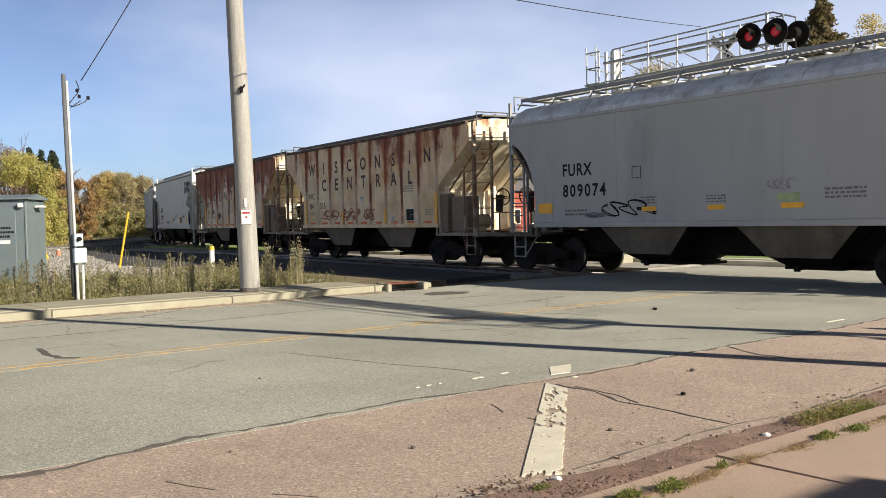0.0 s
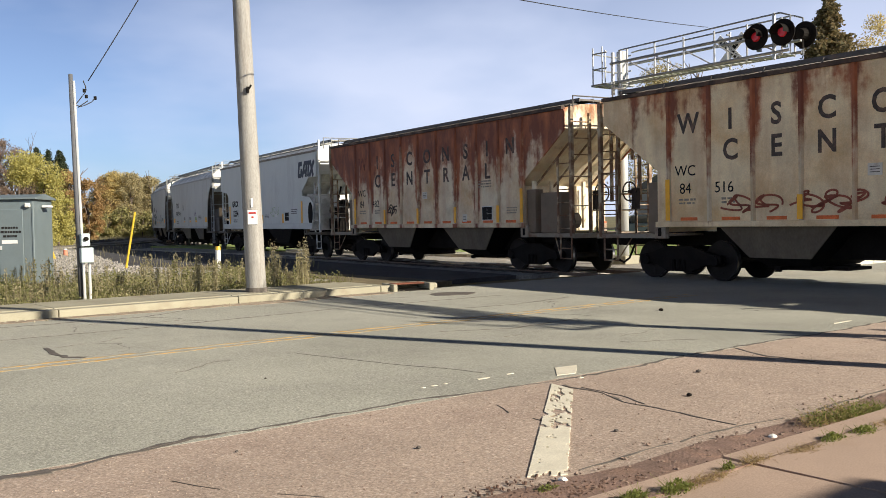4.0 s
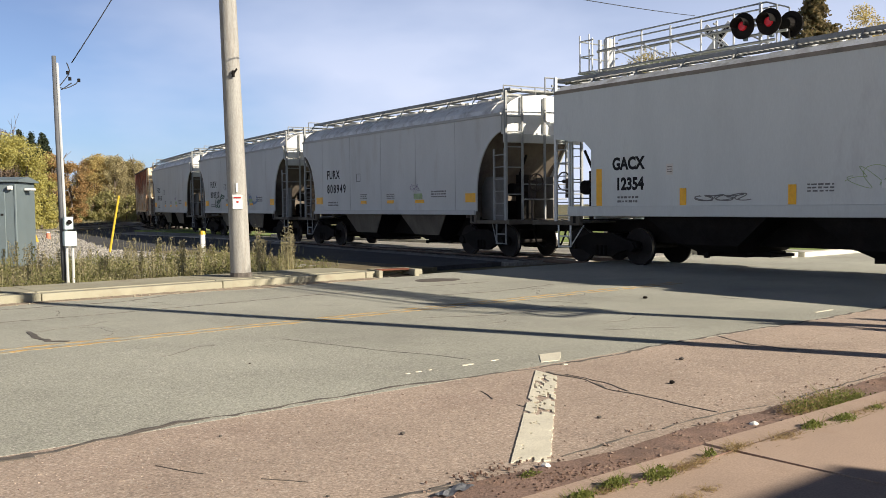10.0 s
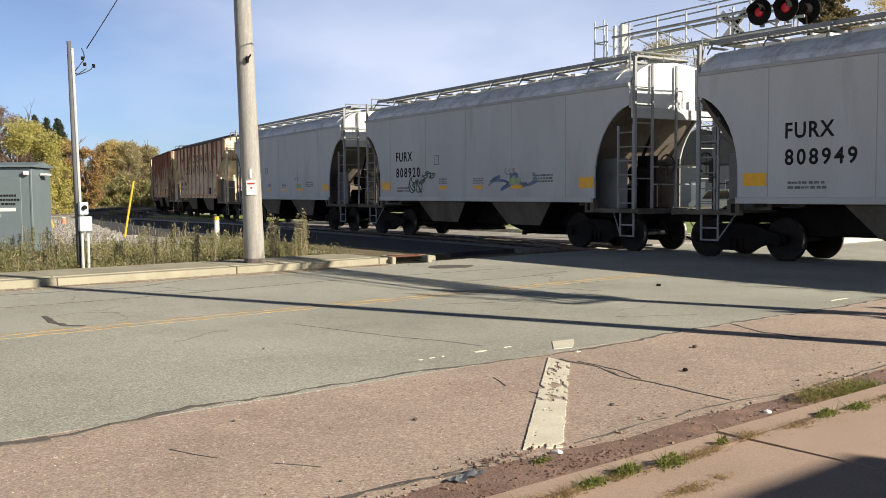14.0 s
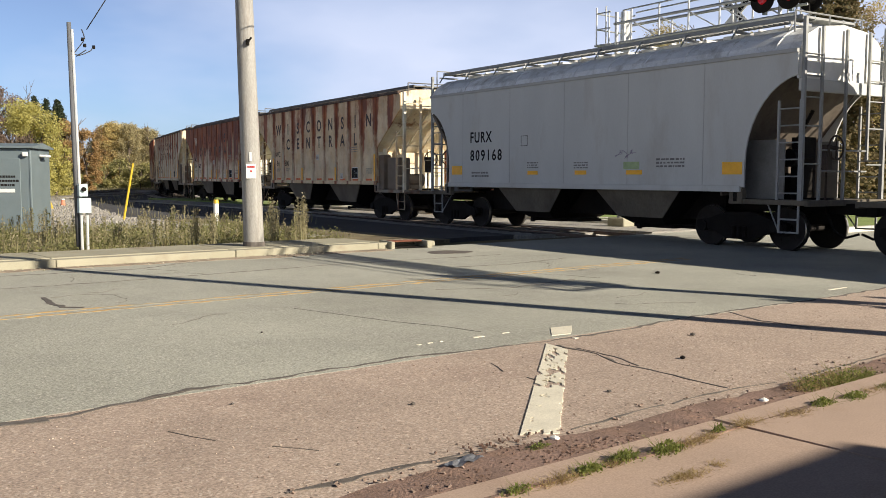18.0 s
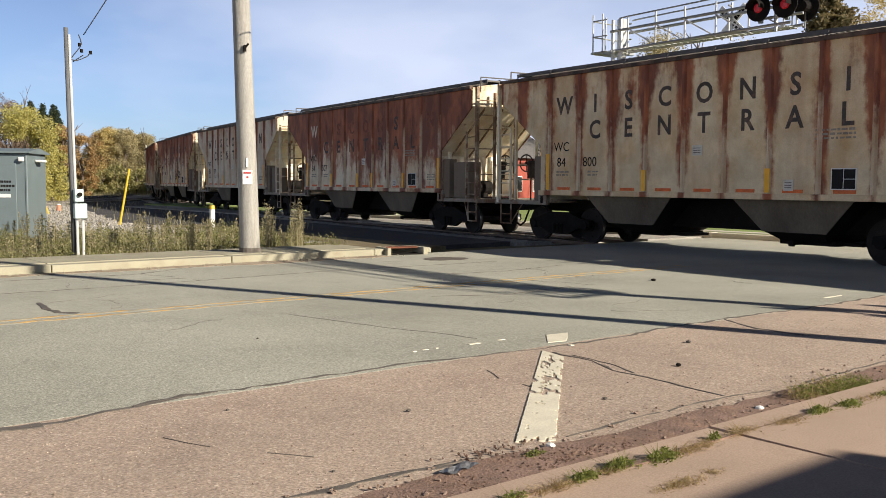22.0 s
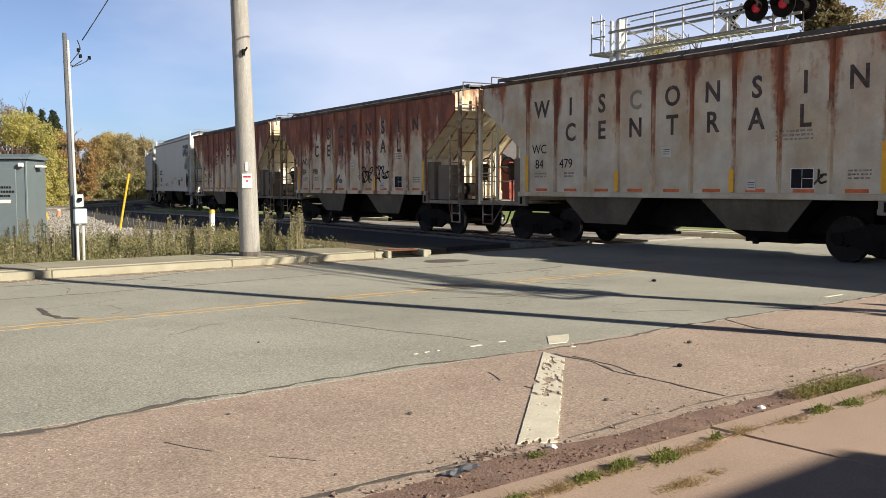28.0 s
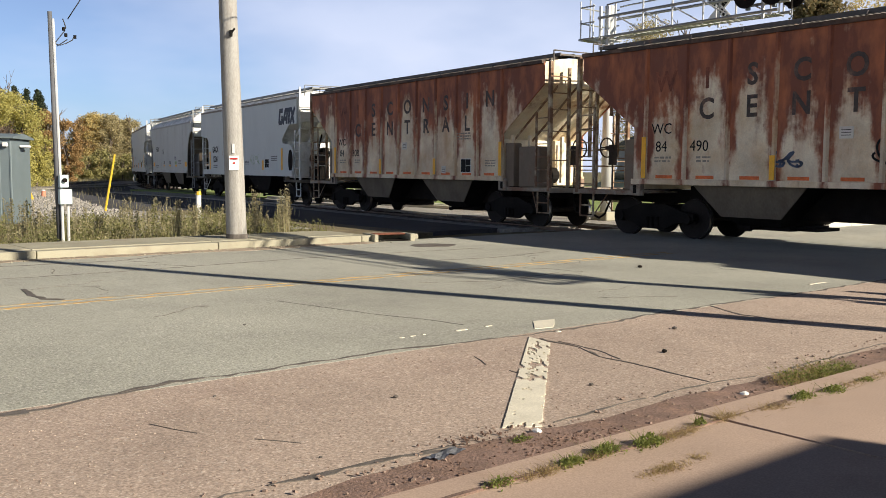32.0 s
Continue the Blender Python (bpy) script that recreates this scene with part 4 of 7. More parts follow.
def flat_car():
    """Plain-sided covered hopper with a deep side sill and open ends."""
    length, end, back = 16.96, 7.75, 6.95
    car = thing("hopper_car", Matrix.Identity(4), "light grey plain-sided covered hopper railcar rolling on the track", "railcar", "cars of the freight train")
    for sy in (-1, 1):
        bm = bmesh.new()
        ring = [(back, 4.62), (back, 3.36), (5.80, 3.22), (5.55, 3.0), (5.55, 1.52)]
        front = [(-7.30, 1.52), (-7.30, 2.40), (-6.95, 2.64), (-6.05, 2.72), (-5.98, 2.90), (-6.85, 3.50), (-end, 3.50), (-end, 4.62)]
        bm_plate(bm, ring + front, sy * 1.53, sy * 1.575)
        part("side_sheet", bm, GREY_BLUE, car)
        bm = bmesh.new()
        bm_box(bm, (-0.45, sy * 1.58, 1.40), (13.7, 0.10, 0.26))
        part("side_sill", bm, GREY_BLUE, car, bevel=0.012)
        bm = bmesh.new()
        bm_box(bm, ((back - end) / 2, sy * 1.565, 4.60), (end + back, 0.06, 0.09))
        part("roof_rail", bm, EAVE_BROWN, car, "dirty brown eave strip")
    bm = bmesh.new()
    prof = [(1.55, 4.62), (1.32, 4.80), (0.85, 4.88), (0.0, 4.91), (-0.85, 4.88), (-1.32, 4.80), (-1.55, 4.62)]
    loft(bm, lambda u: prof, np.linspace(-end, back, 9))
    part("roof", bm, ROOF_GREY, car, "pale grey roof sheet")
    for su in (-1, 1):
        bm = bmesh.new()
        bm_prism(bm, [(1.52, 4.62)] + prof[1:-1] + [(-1.52, 4.62), (-1.52, 3.60), (1.52, 3.60)], "x", *((back - 0.06, back - 0.005) if su > 0 else (0.06 - end, 0.005 - end)))
        part("end_sheet", bm, BRIGHT_METAL, car)
        q = 0.80 if su > 0 else 0.0
        bm = bmesh.new()
        bm_prism(bm, [(su * (7.7 - q), 4.10), (su * (4.6 - q), 1.88), (su * (4.5 - q), 1.96), (su * (7.65 - q), 4.20)], "y", -1.52, 1.52)
        part("slope_sheet", bm, ROOF_GREY, car)
        for y in (-1.0, -0.33, 0.33, 1.0):
            bm = bmesh.new()
            bm_prism(bm, [(su * (7.70 - q), 4.06), (su * (5.9 - q), 2.77), (su * (5.9 - q), 2.62), (su * (7.70 - q), 3.90)], "y", y - 0.05, y + 0.05)
            part("slope_stiffener", bm, ROOF_GREY, car)
        bm = bmesh.new()
        bm_box(bm, (su * (6.35 - q), 0, 2.0), (0.06, 2.9, 1.6))
        part("end_bulkhead", bm, ROOF_GREY, car)
        bm = bmesh.new()
        ring = [(su * (7.02 + 0.26 * math.cos(a)), 1.95 + 0.48 * math.sin(a)) for a in np.linspace(0, 2 * math.pi, 20, endpoint=False)]
        if su < 0:
            # black plate proud of the side paints the dark of an oval opening
            bm_prism(bm, ring, "y", 1.50, 1.592)
            part("end_opening_plate", bm, BLACK_METAL, car, "black oval plate standing in for a shaded opening")
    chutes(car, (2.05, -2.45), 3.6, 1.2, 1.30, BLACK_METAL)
    platform(car, 6.0, 7.95, CHUTE_GREY, rigging=True)
    end_ladders(car, 7.86, BRIGHT_METAL, 0.6, 5.05, 7.03)
    running_boards(car, end, 5.05, WALK_GREY, True)
    hatches(car, (-5.4, -2.7, 0, 2.7, 5.4), 4.96, ROOF_GREY)
    for u, h in ((5.25, 0.95), (2.5, 0.40), (-0.40, 0.42), (-3.43, 0.44), (-5.95, 0.96)):
        tape(car, u, 1.54, 1.54 + h, 0.19, YELLOW_TAPE)
    placard(car, -4.01, 1.84, 0.56, 0.42, dark=True)
    placard(car, 2.9, 2.40, 0.20, 0.26)
    stencil_bars(car, -4.95, 2.15, 3, 0.8, 0.05, STENCIL_GREY)
    stencil_bars(car, -1.05, 1.95, 3, 0.6, 0.04, STENCIL_GREY)
    stencil_bars(car, 4.25, 1.75, 2, 0.7, 0.06, STENCIL_GREY)
    running_gear(car, length, 5.70, 5.70)
    return car

# the cars in their order: kind, paint, marks
MAKE = {"round": round_car(), "ribbed": ribbed_car(), "flat": flat_car()}
LENGTH = {"round": 16.28, "ribbed": 16.40, "flat": 16.96}
CONSIST = [
    ("round", "", "FURX", "809074"), ("ribbed", "cream", "84", "516"), ("ribbed", "medium", "84", "482"), ("flat", "", "GACX", "12354"),
    ("round", "", "FURX", "808949"), ("round", "", "FURX", "808920"), ("round", "", "FURX", "809168"), ("ribbed", "pale", "84", "800"),
    ("ribbed", "heavy", "84", "507"), ("ribbed", "light", "84", "479"), ("ribbed", "medium", "84", "490"), ("ribbed", "medium", "84", "508"),
    ("flat", "", "GACX", "12361"), ("round", "", "FURX", ""), ("flat", "", "", ""), ("round", "", "", ""), ("ribbed", "medium", "", ""), ("round", "", "", ""),
]
REAR_OF_FIRST = 20.74 + 0.55


def wc_letters(car, number, graffiti):
    """Two rows of wide-set capitals, one letter to a panel, and the car's own number."""
    # letters that rust or bleaching has all but taken
    faint = {"507": {0: PALE_INK, 1: GHOST_PAINT, 2: GHOST_PAINT, 3: GHOST_PAINT, 4: GHOST_PAINT, 5: GHOST_PAINT, 7: GHOST_PAINT, 8: GHOST_PAINT}, "482": {0: GHOST_PAINT}, "490": {0: GHOST_PAINT, 1: GHOST_PAINT}, "479": {3: FINE_PRINT}, "508": {0: GHOST_PAINT, 1: GHOST_PAINT}}.get(number, {})
    mids = [a - 0.60 for a in RIBS]
    for i, ch in enumerate("WISCONSIN"):
        lettering("letter", ch, 0.66, faint.get(i, FADED_BLACK), car, side_at(mids[i], 3.72, 1.55), 0.92, heavy=0.015)
    for i, ch in enumerate("CENTRAL"):
        lettering("letter", ch, 0.66, FADED_BLACK, car, side_at(mids[i + 1], 3.03, 1.55), 0.92, heavy=0.015)
    lettering("mark_letter", "WC", 0.36, BLACK_PAINT, car, side_at(RIBS[0] - 0.50, 2.62, 1.55))
    if number:
        lettering("number_digit", "84", 0.36, BLACK_PAINT, car, side_at(RIBS[0] - 0.50, 2.20, 1.55))
        lettering("number_digit", number, 0.36, BLACK_PAINT, car, side_at(RIBS[1] - 0.42, 2.20, 1.55))
    for u, z, w, h, loops, seed, ink in graffiti:
        scrawl(car, u, z, w, h, loops, seed, ink, 1.55, 0.045)


def repaint(ob, material):
    ob.material_slots[0].link = "OBJECT"
    ob.material_slots[0].material = material


TRAIN = []
rear = REAR_OF_FIRST
for n, (kind, paint, mark, number) in enumerate(CONSIST):
    car = copy_thing(MAKE[kind], Matrix.Identity(4))
    if n:
        rear += LENGTH[kind]
    TRAIN.append((car, rear - LENGTH[kind] / 2))
    if kind == "ribbed":
        for ob in car.children:
            if ob.name.split(".")[0] in ("side_sheet", "side_sill"):
                repaint(ob, WC_PAINT[paint])
            elif paint in ("pale", "light") and number != "516" and ob.name.split(".")[0] in ("corner_post", "end_post", "ladder", "end_rung", "end_rail", "slope_stiffener"):
                repaint(ob, WC_END)
        graf = {"490": [(-1.15, 2.02, 1.0, 0.62, 5, 3, BLACK_PAINT), (-2.45, 2.05, 0.95, 0.60, 4, 8, BLACK_PAINT), (1.35, 1.88, 0.75, 0.34, 5, 4, BLUE_SPRAY)], "516": [(2.9, 1.80, 1.3, 0.42, 5, 31, RED_SPRAY), (1.0, 1.82, 1.5, 0.46, 6, 32, RED_SPRAY), (-0.6, 1.80, 0.8, 0.40, 4, 33, RED_SPRAY)], "482": [(2.35, 1.95, 0.55, 0.40, 4, 5, FADED_BLACK)], "479": [(-4.2, 1.75, 0.3, 0.35, 2, 6, FADED_BLACK)]}.get(number, [])
        for i in {"482": (0, 2, 4, 6, 8, 9), "507": (0, 2, 4, 5, 7, 9)}.get(number, (0, 3, 6, 9)):
            tape(car, RIBS[i], 1.46, 2.45 if i in (0, 9) else 1.98, 0.13, YELLOW_TAPE, y=1.602)
        wc_letters(car, number, graf)
        tagged(car, {"light": "pale grey ribbed covered hopper railcar with light rust streaks", "cream": "warm cream ribbed covered hopper railcar with a thin rust wash", "pale": "cream ribbed covered hopper railcar with rust beside its ribs", "medium": "ribbed covered hopper railcar with brown rust streaks", "heavy": "dark rust-covered ribbed covered hopper railcar"}[paint])
    elif kind == "round":
        if mark:
            lettering("mark_letter", mark, 0.46, BLACK_PAINT, car, side_at(3.93, 2.82), 0.92, 1.14, heavy=0.010)
        if number:
            lettering("number_digit", number, 0.46, BLACK_PAINT, car, side_at(3.66, 2.26), 0.96, 1.30, heavy=0.010)
        stencil_bars(car, 3.95, 1.74, 2, 0.9, 0.06, STENCIL_GREY)
        stencil_bars(car, 1.35, 2.02, 3, 0.5, 0.04, STENCIL_GREY)
        stencil_bars(car, -0.7, 2.0, 3, 0.55, 0.04, STENCIL_GREY)
        stencil_bars(car, -3.9, 2.05, 3, 0.9, 0.05, STENCIL_GREY)
        outline_box(car, 1.75, 2.66, 0.30)
        for u, w in ((5.22, 0.58), (1.35, 0.46), (-0.7, 0.46), (-2.7, 0.55), (-5.75, 0.55)):
            tape(car, u, 1.68, 1.96 if abs(u) > 5 else 1.79, w, YELLOW_TAPE)
        tape(car, -2.6, 1.82, 2.0, 0.55, GREEN_SPRAY, "paint_patch")
        scrawl(car, -2.4, 2.2, 0.6, 0.24, 4, n + 40, MAUVE_SPRAY, pen=0.010)
        if number == "809074":
            for ob in car.children:
                if ob.name.split(".")[0] in ("side_sheet", "side_sill", "weld_seam"):
                    repaint(ob, DULL_GREY)
            scrawl(car, 2.05, 1.78, 1.6, 0.42, 6, 11, BLACK_PAINT, pen=0.028)
            scrawl(car, 3.2, 1.60, 0.7, 0.12, 4, 12, MAUVE_SPRAY, pen=0.05)
        if number == "808920":
            scrawl(car, 3.05, 1.84, 0.95, 0.52, 5, 21, DARK_GREEN_SPRAY, pen=0.04)
            scrawl(car, 2.25, 2.18, 0.7, 0.24, 4, 26, DARK_GREEN_SPRAY, pen=0.035)
            scrawl(car, -2.4, 1.88, 2.0, 0.5, 6, 22, PALE_BLUE_SPRAY, pen=0.06)
    else:
        if mark:
            lettering("mark_letter", mark, 0.42, BLACK_PAINT, car, side_at(4.25, 2.58), 0.90, 1.0, heavy=0.018)
            lettering("number_digit", number, 0.42, BLACK_PAINT, car, side_at(4.20, 2.07), 0.90, 1.0, heavy=0.018)
        if mark:
            block_letters(car)
        scrawl(car, 1.4, 1.72, 1.3, 0.16, 6, n + 60, STENCIL_GREY, pen=0.02)
        scrawl(car, -2.3, 2.05, 1.2, 0.5, 4, n + 61, GREEN_SPRAY, pen=0.012)
        tape(car, -2.5, 1.84, 2.0, 0.3, WHITE_PAINT, "paint_patch")
for base in MAKE.values():
    for ob in (*base.children_recursive, base):
        bpy.data.objects.remove(ob)


def motions():
    """The whole train rolls by at an even walk-to-run pace; every wheelset turns as far as its car has gone."""
    times = [i * 0.5 for i in range(65)]
    for car, mid in TRAIN:
        rows = []
        for t in times:
            a, b = on_rail(mid - run(t) - TRUCK_U), on_rail(mid - run(t) + TRUCK_U)
            d = b - a
            rows.append((t, Matrix.Translation((*((a + b) / 2), 0.0)) @ Matrix.Rotation(math.atan2(d.y, d.x), 4, "Z")))
        walk(car, rows)
    turns = [i * 32.0 / 260 for i in range(261)]
    for car, mid in TRAIN:
        for ob in car.children_recursive:
            if ob.name.startswith("wheelset"):
                x = ob.location.x
                walk(ob, [(t, pose(x, 0, WHEEL_R, 0, -math.degrees(run(t) / WHEEL_R), 0)) for t in turns])

# ---- kerbs and pavements ----
def cast_lengths(name, y0, y1, z, x0, x1, step, material, label, thick=0.3, bevel=0.010):
    """A kerb or walk of cast lengths, each a piece of its own, with open joints."""
    base = thing(name, Matrix.Identity(4), label, "", kind="structure")
    bm = bmesh.new()
    bm_box(bm, (0, 0, 0), (step - 0.016, y1 - y0, thick))
    me = finish(bm, "length", material, bevel)
    rnd = random.Random(int(y0 * 10))
    for i in range(round((x1 - x0) / step)):
        part("length", me, None, base, at=pose(x0 + (i + 0.5) * step, (y0 + y1) / 2, z - thick / 2 + rnd.uniform(-0.006, 0.004), rnd.uniform(-0.25, 0.25), rnd.uniform(-0.1, 0.1), 0))
    return base


cast_lengths("kerb_far", KERB_F - 0.15, KERB_F + 0.15, 0.14, -19.26, 11.79, 3.45, CONCRETE, "weathered concrete kerb along the far side of the street")
cast_lengths("pavement_far", KERB_F + 0.16, KERB_F + 1.75, 0.15, -19.26, 11.79, 3.45, CONCRETE, "weathered concrete strip behind the far kerb")
cast_lengths("kerb_near", 3.24, 3.45, 0.084, -13.03, 13.97, 3.0, WALKWAY, "low worn concrete kerb beside the shoulder", bevel=0.0)
cast_lengths("pavement_near", 0.9, 3.236, 0.085, -13.03, 13.97, 3.0, WALKWAY, "pale reddish concrete pavement slabs", bevel=0.0)
PALE_KERB = surface("sunlit_new_concrete", (0.55, 0.53, 0.47), 0.85, 0, 0.10, 1.1, 70, 0.12, 0.3, (0.42, 0.39, 0.33), (0.52, 0.8), 1.8)
cast_lengths("kerb_beyond", -24.75, -24.40, 0.15, 14.0, 44.0, 3.0, PALE_KERB, "pale concrete kerb beyond the railway").matrix_basis = pose(0, 0, 0, 0, 0, 90)
cast_lengths("kerb_corner_beyond", 13.85, 14.15, 0.15, 24.8, 81.8, 3.0, PALE_KERB, "pale concrete kerb of the street beyond the railway")
cast_lengths("pavement_beyond", -27.0, -26.45, 0.085, 14.3, 44.3, 2.0, PALE_KERB, "narrow concrete path in the lawn beyond the railway").matrix_basis = pose(0, 0, 0, 0, 0, 90)
slab("yard_beyond", 21.7, 24.38, KERB_F + 0.152, 60, -0.3, 0.02, BALLAST, "pale gravel yard beyond the railway")
slab("lawn", 24.77, 140, 14.16, 64, -0.3, 0.06, LAWN, "mown green lawn beyond the railway")
slab("kerb_end", 11.80, 12.10, KERB_F - 0.145, KERB_F + 1.70, -0.16, 0.136, CONCRETE, "broken end of the far kerb beside the drain", bevel=0.02)
slab("forecourt", -30, 24, -24, 0.88, -0.3, 0.07, WALKWAY, "concrete forecourt behind the pavement")
slab("verge", -60, 15.4, KERB_F + 1.77, 34.0, -0.3, -0.03, DIRT, "bare weedy verge behind the far kerb")


def gravel_yard():
    bm = bmesh.new()
    ys = [22 + 3 * i for i in range(21)]
    rnd = random.Random(2)
    left = [(9.0 + rnd.uniform(-0.8, 0.8) + (y - 30) * 0.16, y) for y in ys]
    bm_strip(bm, left, [(13.0 + (y - 36) * 0.24 if y > 36 else 13.6, y) for y in ys], -0.3, -0.02)
    solid("gravel_apron", bm, BALLAST, "pale crushed stone apron beside the track", kind="structure")
    bm = bmesh.new()
    for i in range(3500):
        y = rnd.uniform(23, 62)
        x = rnd.uniform(9.0 + (y - 30) * 0.15, 13.0 + max(0, y - 36) * 0.24)
        r = rnd.uniform(0.02, 0.05)
        m = Euler((rnd.uniform(0, 3), rnd.uniform(0, 3), rnd.uniform(0, 3))).to_matrix()
        bm_box(bm, (x, y, -0.01 + r * 0.3), (r * 2, r * 1.5, r), m)
    solid("loose_ballast", bm, BALLAST, "loose pale ballast stones beside the track", "gravel", kind="stuff")


gravel_yard()


def cinder_strip():
    bm = bmesh.new()
    ys = [19.2 + 3 * i for i in range(30)]
    bm_strip(bm, [(min(13.0 + max(0, y - 36) * 0.24, rail_line(y, 2.4).x) - 0.2, y) for y in ys], [rail_line(y, 2.15) for y in ys], -0.3, -0.035)
    solid("cinder_strip", bm, surface("dark_cinders", (0.055, 0.054, 0.057), 0.95, 0, 0.3, 1.0, 25, 0.4, 0.8), "dark cinder strip beside the track", kind="structure")


cinder_strip()


# ---- markings, seams and cracks on the street ----
def ribbon(bm, pts, w, z, rnd=None, rough=0.3):
    """A thin irregular band along plan points, 4 mm proud of the surface below."""
    rnd = rnd or random.Random(1)
    fine = []
    for (ax, ay), (bx, by) in zip(pts, pts[1:]):
        k = max(1, int(math.hypot(bx - ax, by - ay) / 0.12))
        for i in range(k):
            fine.append((ax + (bx - ax) * i / k + rnd.uniform(-1, 1) * (w * rough + 0.006), ay + (by - ay) * i / k + rnd.uniform(-1, 1) * (w * rough + 0.006)))
    fine.append(pts[-1])
    left, right = [], []
    for i, q in enumerate(fine):
        a, b = fine[max(0, i - 1)], fine[min(len(fine) - 1, i + 1)]
        d = Vector((b[0] - a[0], b[1] - a[1]))
        d = d.normalized() if d.length > 1e-6 else Vector((1, 0))
        k = w / 2 * rnd.uniform(1 - rough, 1 + rough)
        left.append((q[0] - d.y * k, q[1] + d.x * k))
        right.append((q[0] + d.y * k, q[1] - d.x * k))
    bm_strip(bm, left, right, z - 0.01, z)


def street_marks():
    rnd = random.Random(5)
    for name, y in (("yellow_line_1", 11.22), ("yellow_line_2", 11.46)):
        bm = bmesh.new()
        ribbon(bm, [(-40, y), (15.4, y)], 0.085, 0.003, rnd, 0.26)
        solid(name, bm, YELLOW_LINE, "faded yellow centre line on the street", kind="structure")
    bm = bmesh.new()
    seam = [(-30, 6.5), (0.2, 6.46), (1.44, 6.44), (1.75, 6.38), (2.2, 6.47), (2.84, 6.62), (3.56, 6.57), (4.74, 6.62), (6.35, 6.45), (7.45, 6.4), (8.5, 6.53), (9.9, 6.52), (12.1, 6.45), (13.4, 6.53), (16, 6.5)]
    ribbon(bm, seam, 0.034, 0.003, rnd, 0.85)
    ribbon(bm, [(1.3, 6.42), (1.55, 6.36), (1.75, 6.38)], 0.085, 0.006, rnd, 0.7)
    ribbon(bm, [(2.4, 6.52), (2.84, 6.63), (3.1, 6.60)], 0.055, 0.006, rnd, 0.7)
    solid("lane_seam", bm, TAR, "dark tar seam between lane and shoulder", kind="structure")
    cracks = (
        ([(6.40, 6.2), (6.36, 5.7), (6.20, 5.29), (6.17, 4.68), (6.12, 4.12)], 0.022), ([(6.44, 6.0), (6.40, 5.5), (6.25, 5.1)], 0.008),
        ([(-6, 4.1), (0.5, 4.14), (2.2, 4.11)], 0.030), ([(2.25, 4.12), (2.75, 4.12), (3.1, 4.08), (3.5, 4.02)], 0.036), ([(3.26, 4.10), (3.6, 4.06)], 0.014), ([(4.3, 4.05), (4.76, 4.07), (5.3, 4.09)], 0.016), ([(5.4, 4.08), (6.07, 4.09), (6.6, 4.0)], 0.014), ([(6.78, 3.97), (8.32, 4.03), (12, 4.0)], 0.016),
        ([(2.26, 5.60), (2.33, 5.40), (2.41, 5.23)], 0.003), ([(2.62, 4.91), (2.72, 4.78), (2.80, 4.66)], 0.003), ([(5.66, 9.96), (6.0, 8.4), (6.25, 7.71), (6.33, 7.25)], 0.007),
        ([(5.33, 5.96), (5.17, 5.64)], 0.005), ([(5.16, 5.36), (5.15, 5.15)], 0.006), ([(9.62, 6.49), (9.33, 5.85), (9.33, 5.3)], 0.03),
        ([(-2, 14.4), (5, 14.2), (9, 14.5), (13, 14.3)], 0.03), ([(7.8, 16.9), (6, 15.9), (3, 16.1), (-5, 16.0)], 0.035),
        ([(10.5, 12.8), (11.8, 12.6), (13.5, 12.9)], 0.025), ([(8.2, 10.4), (9.2, 9.9), (10.8, 10.1)], 0.018),
    )
    for pts, w in cracks:
        bm = bmesh.new()
        ribbon(bm, pts, w, 0.003, rnd, 0.8)
        solid("pavement_crack", bm, TAR, "dark irregular crack in the asphalt", kind="structure")
    bm = bmesh.new()
    ribbon(bm, [(3.50, 12.92), (3.47, 12.5), (3.43, 12.1), (3.47, 11.8), (3.64, 11.6)], 0.085, 0.005, rnd, 0.3)
    solid("tar_patch", bm, TAR, "short dark tar patch on the street", kind="structure")
    bm = bmesh.new()
    ring = [(12.5 + 0.55 * math.cos(a) * rnd.uniform(0.8, 1.1), 15.4 + 0.42 * math.sin(a) * rnd.uniform(0.8, 1.1)) for a in np.linspace(0, 2 * math.pi, 18, endpoint=False)]
    bm_prism(bm, ring, "z", -0.01, 0.005)
    solid("dark_patch", bm, TAR, "dark sunken patch round a manhole", kind="structure")
    # gutter dirt
    bm = bmesh.new()
    xs = np.linspace(-14, 12.7, 150)
    bm_strip(bm, [(x, 3.92 + 0.16 * noise.noise((x * 0.7, 1, 0)) + 0.06 * noise.noise((x * 4, 7, 0))) for x in xs], [(x, 3.46) for x in xs], -0.01, 0.012)
    solid("gutter_dirt", bm, MUD, "damp brown dirt in the gutter", kind="structure")
    bm = bmesh.new()
    xs = np.linspace(-14, 11.9, 150)
    bm_strip(bm, [(x, 16.99) for x in xs], [(x, 16.66 - 0.22 * noise.noise((x * 0.5, 5, 0)) - 0.10 * noise.noise((x * 3, 2, 0)) - 0.012 * x) for x in xs], -0.01, 0.006)
    solid("gutter_dust", bm, surface("pale_gutter_dust", (0.31, 0.25, 0.19), 0.95, 0, 0.3, 2.5, 50, 0.4, 0.4, (0.21, 0.16, 0.12), (0.5, 0.7), 2.0), "pale brown dust and grit in the far gutter", kind="structure")
    bm = bmesh.new()
    for i in range(420):
        x, y, r = rnd.uniform(-3, 12.4), 16.98 - abs(rnd.gauss(0, 0.22)), rnd.uniform(0.004, 0.016)
        bm_box(bm, (x, y, 0.006 + r * 0.3), (r * 2, r * 1.6, r), Euler((rnd.uniform(0, 3), rnd.uniform(0, 3), rnd.uniform(0, 3))).to_matrix())
    solid("gutter_stones", bm, CONCRETE, "small stones and concrete crumbs along the far kerb", "gravel", kind="stuff")
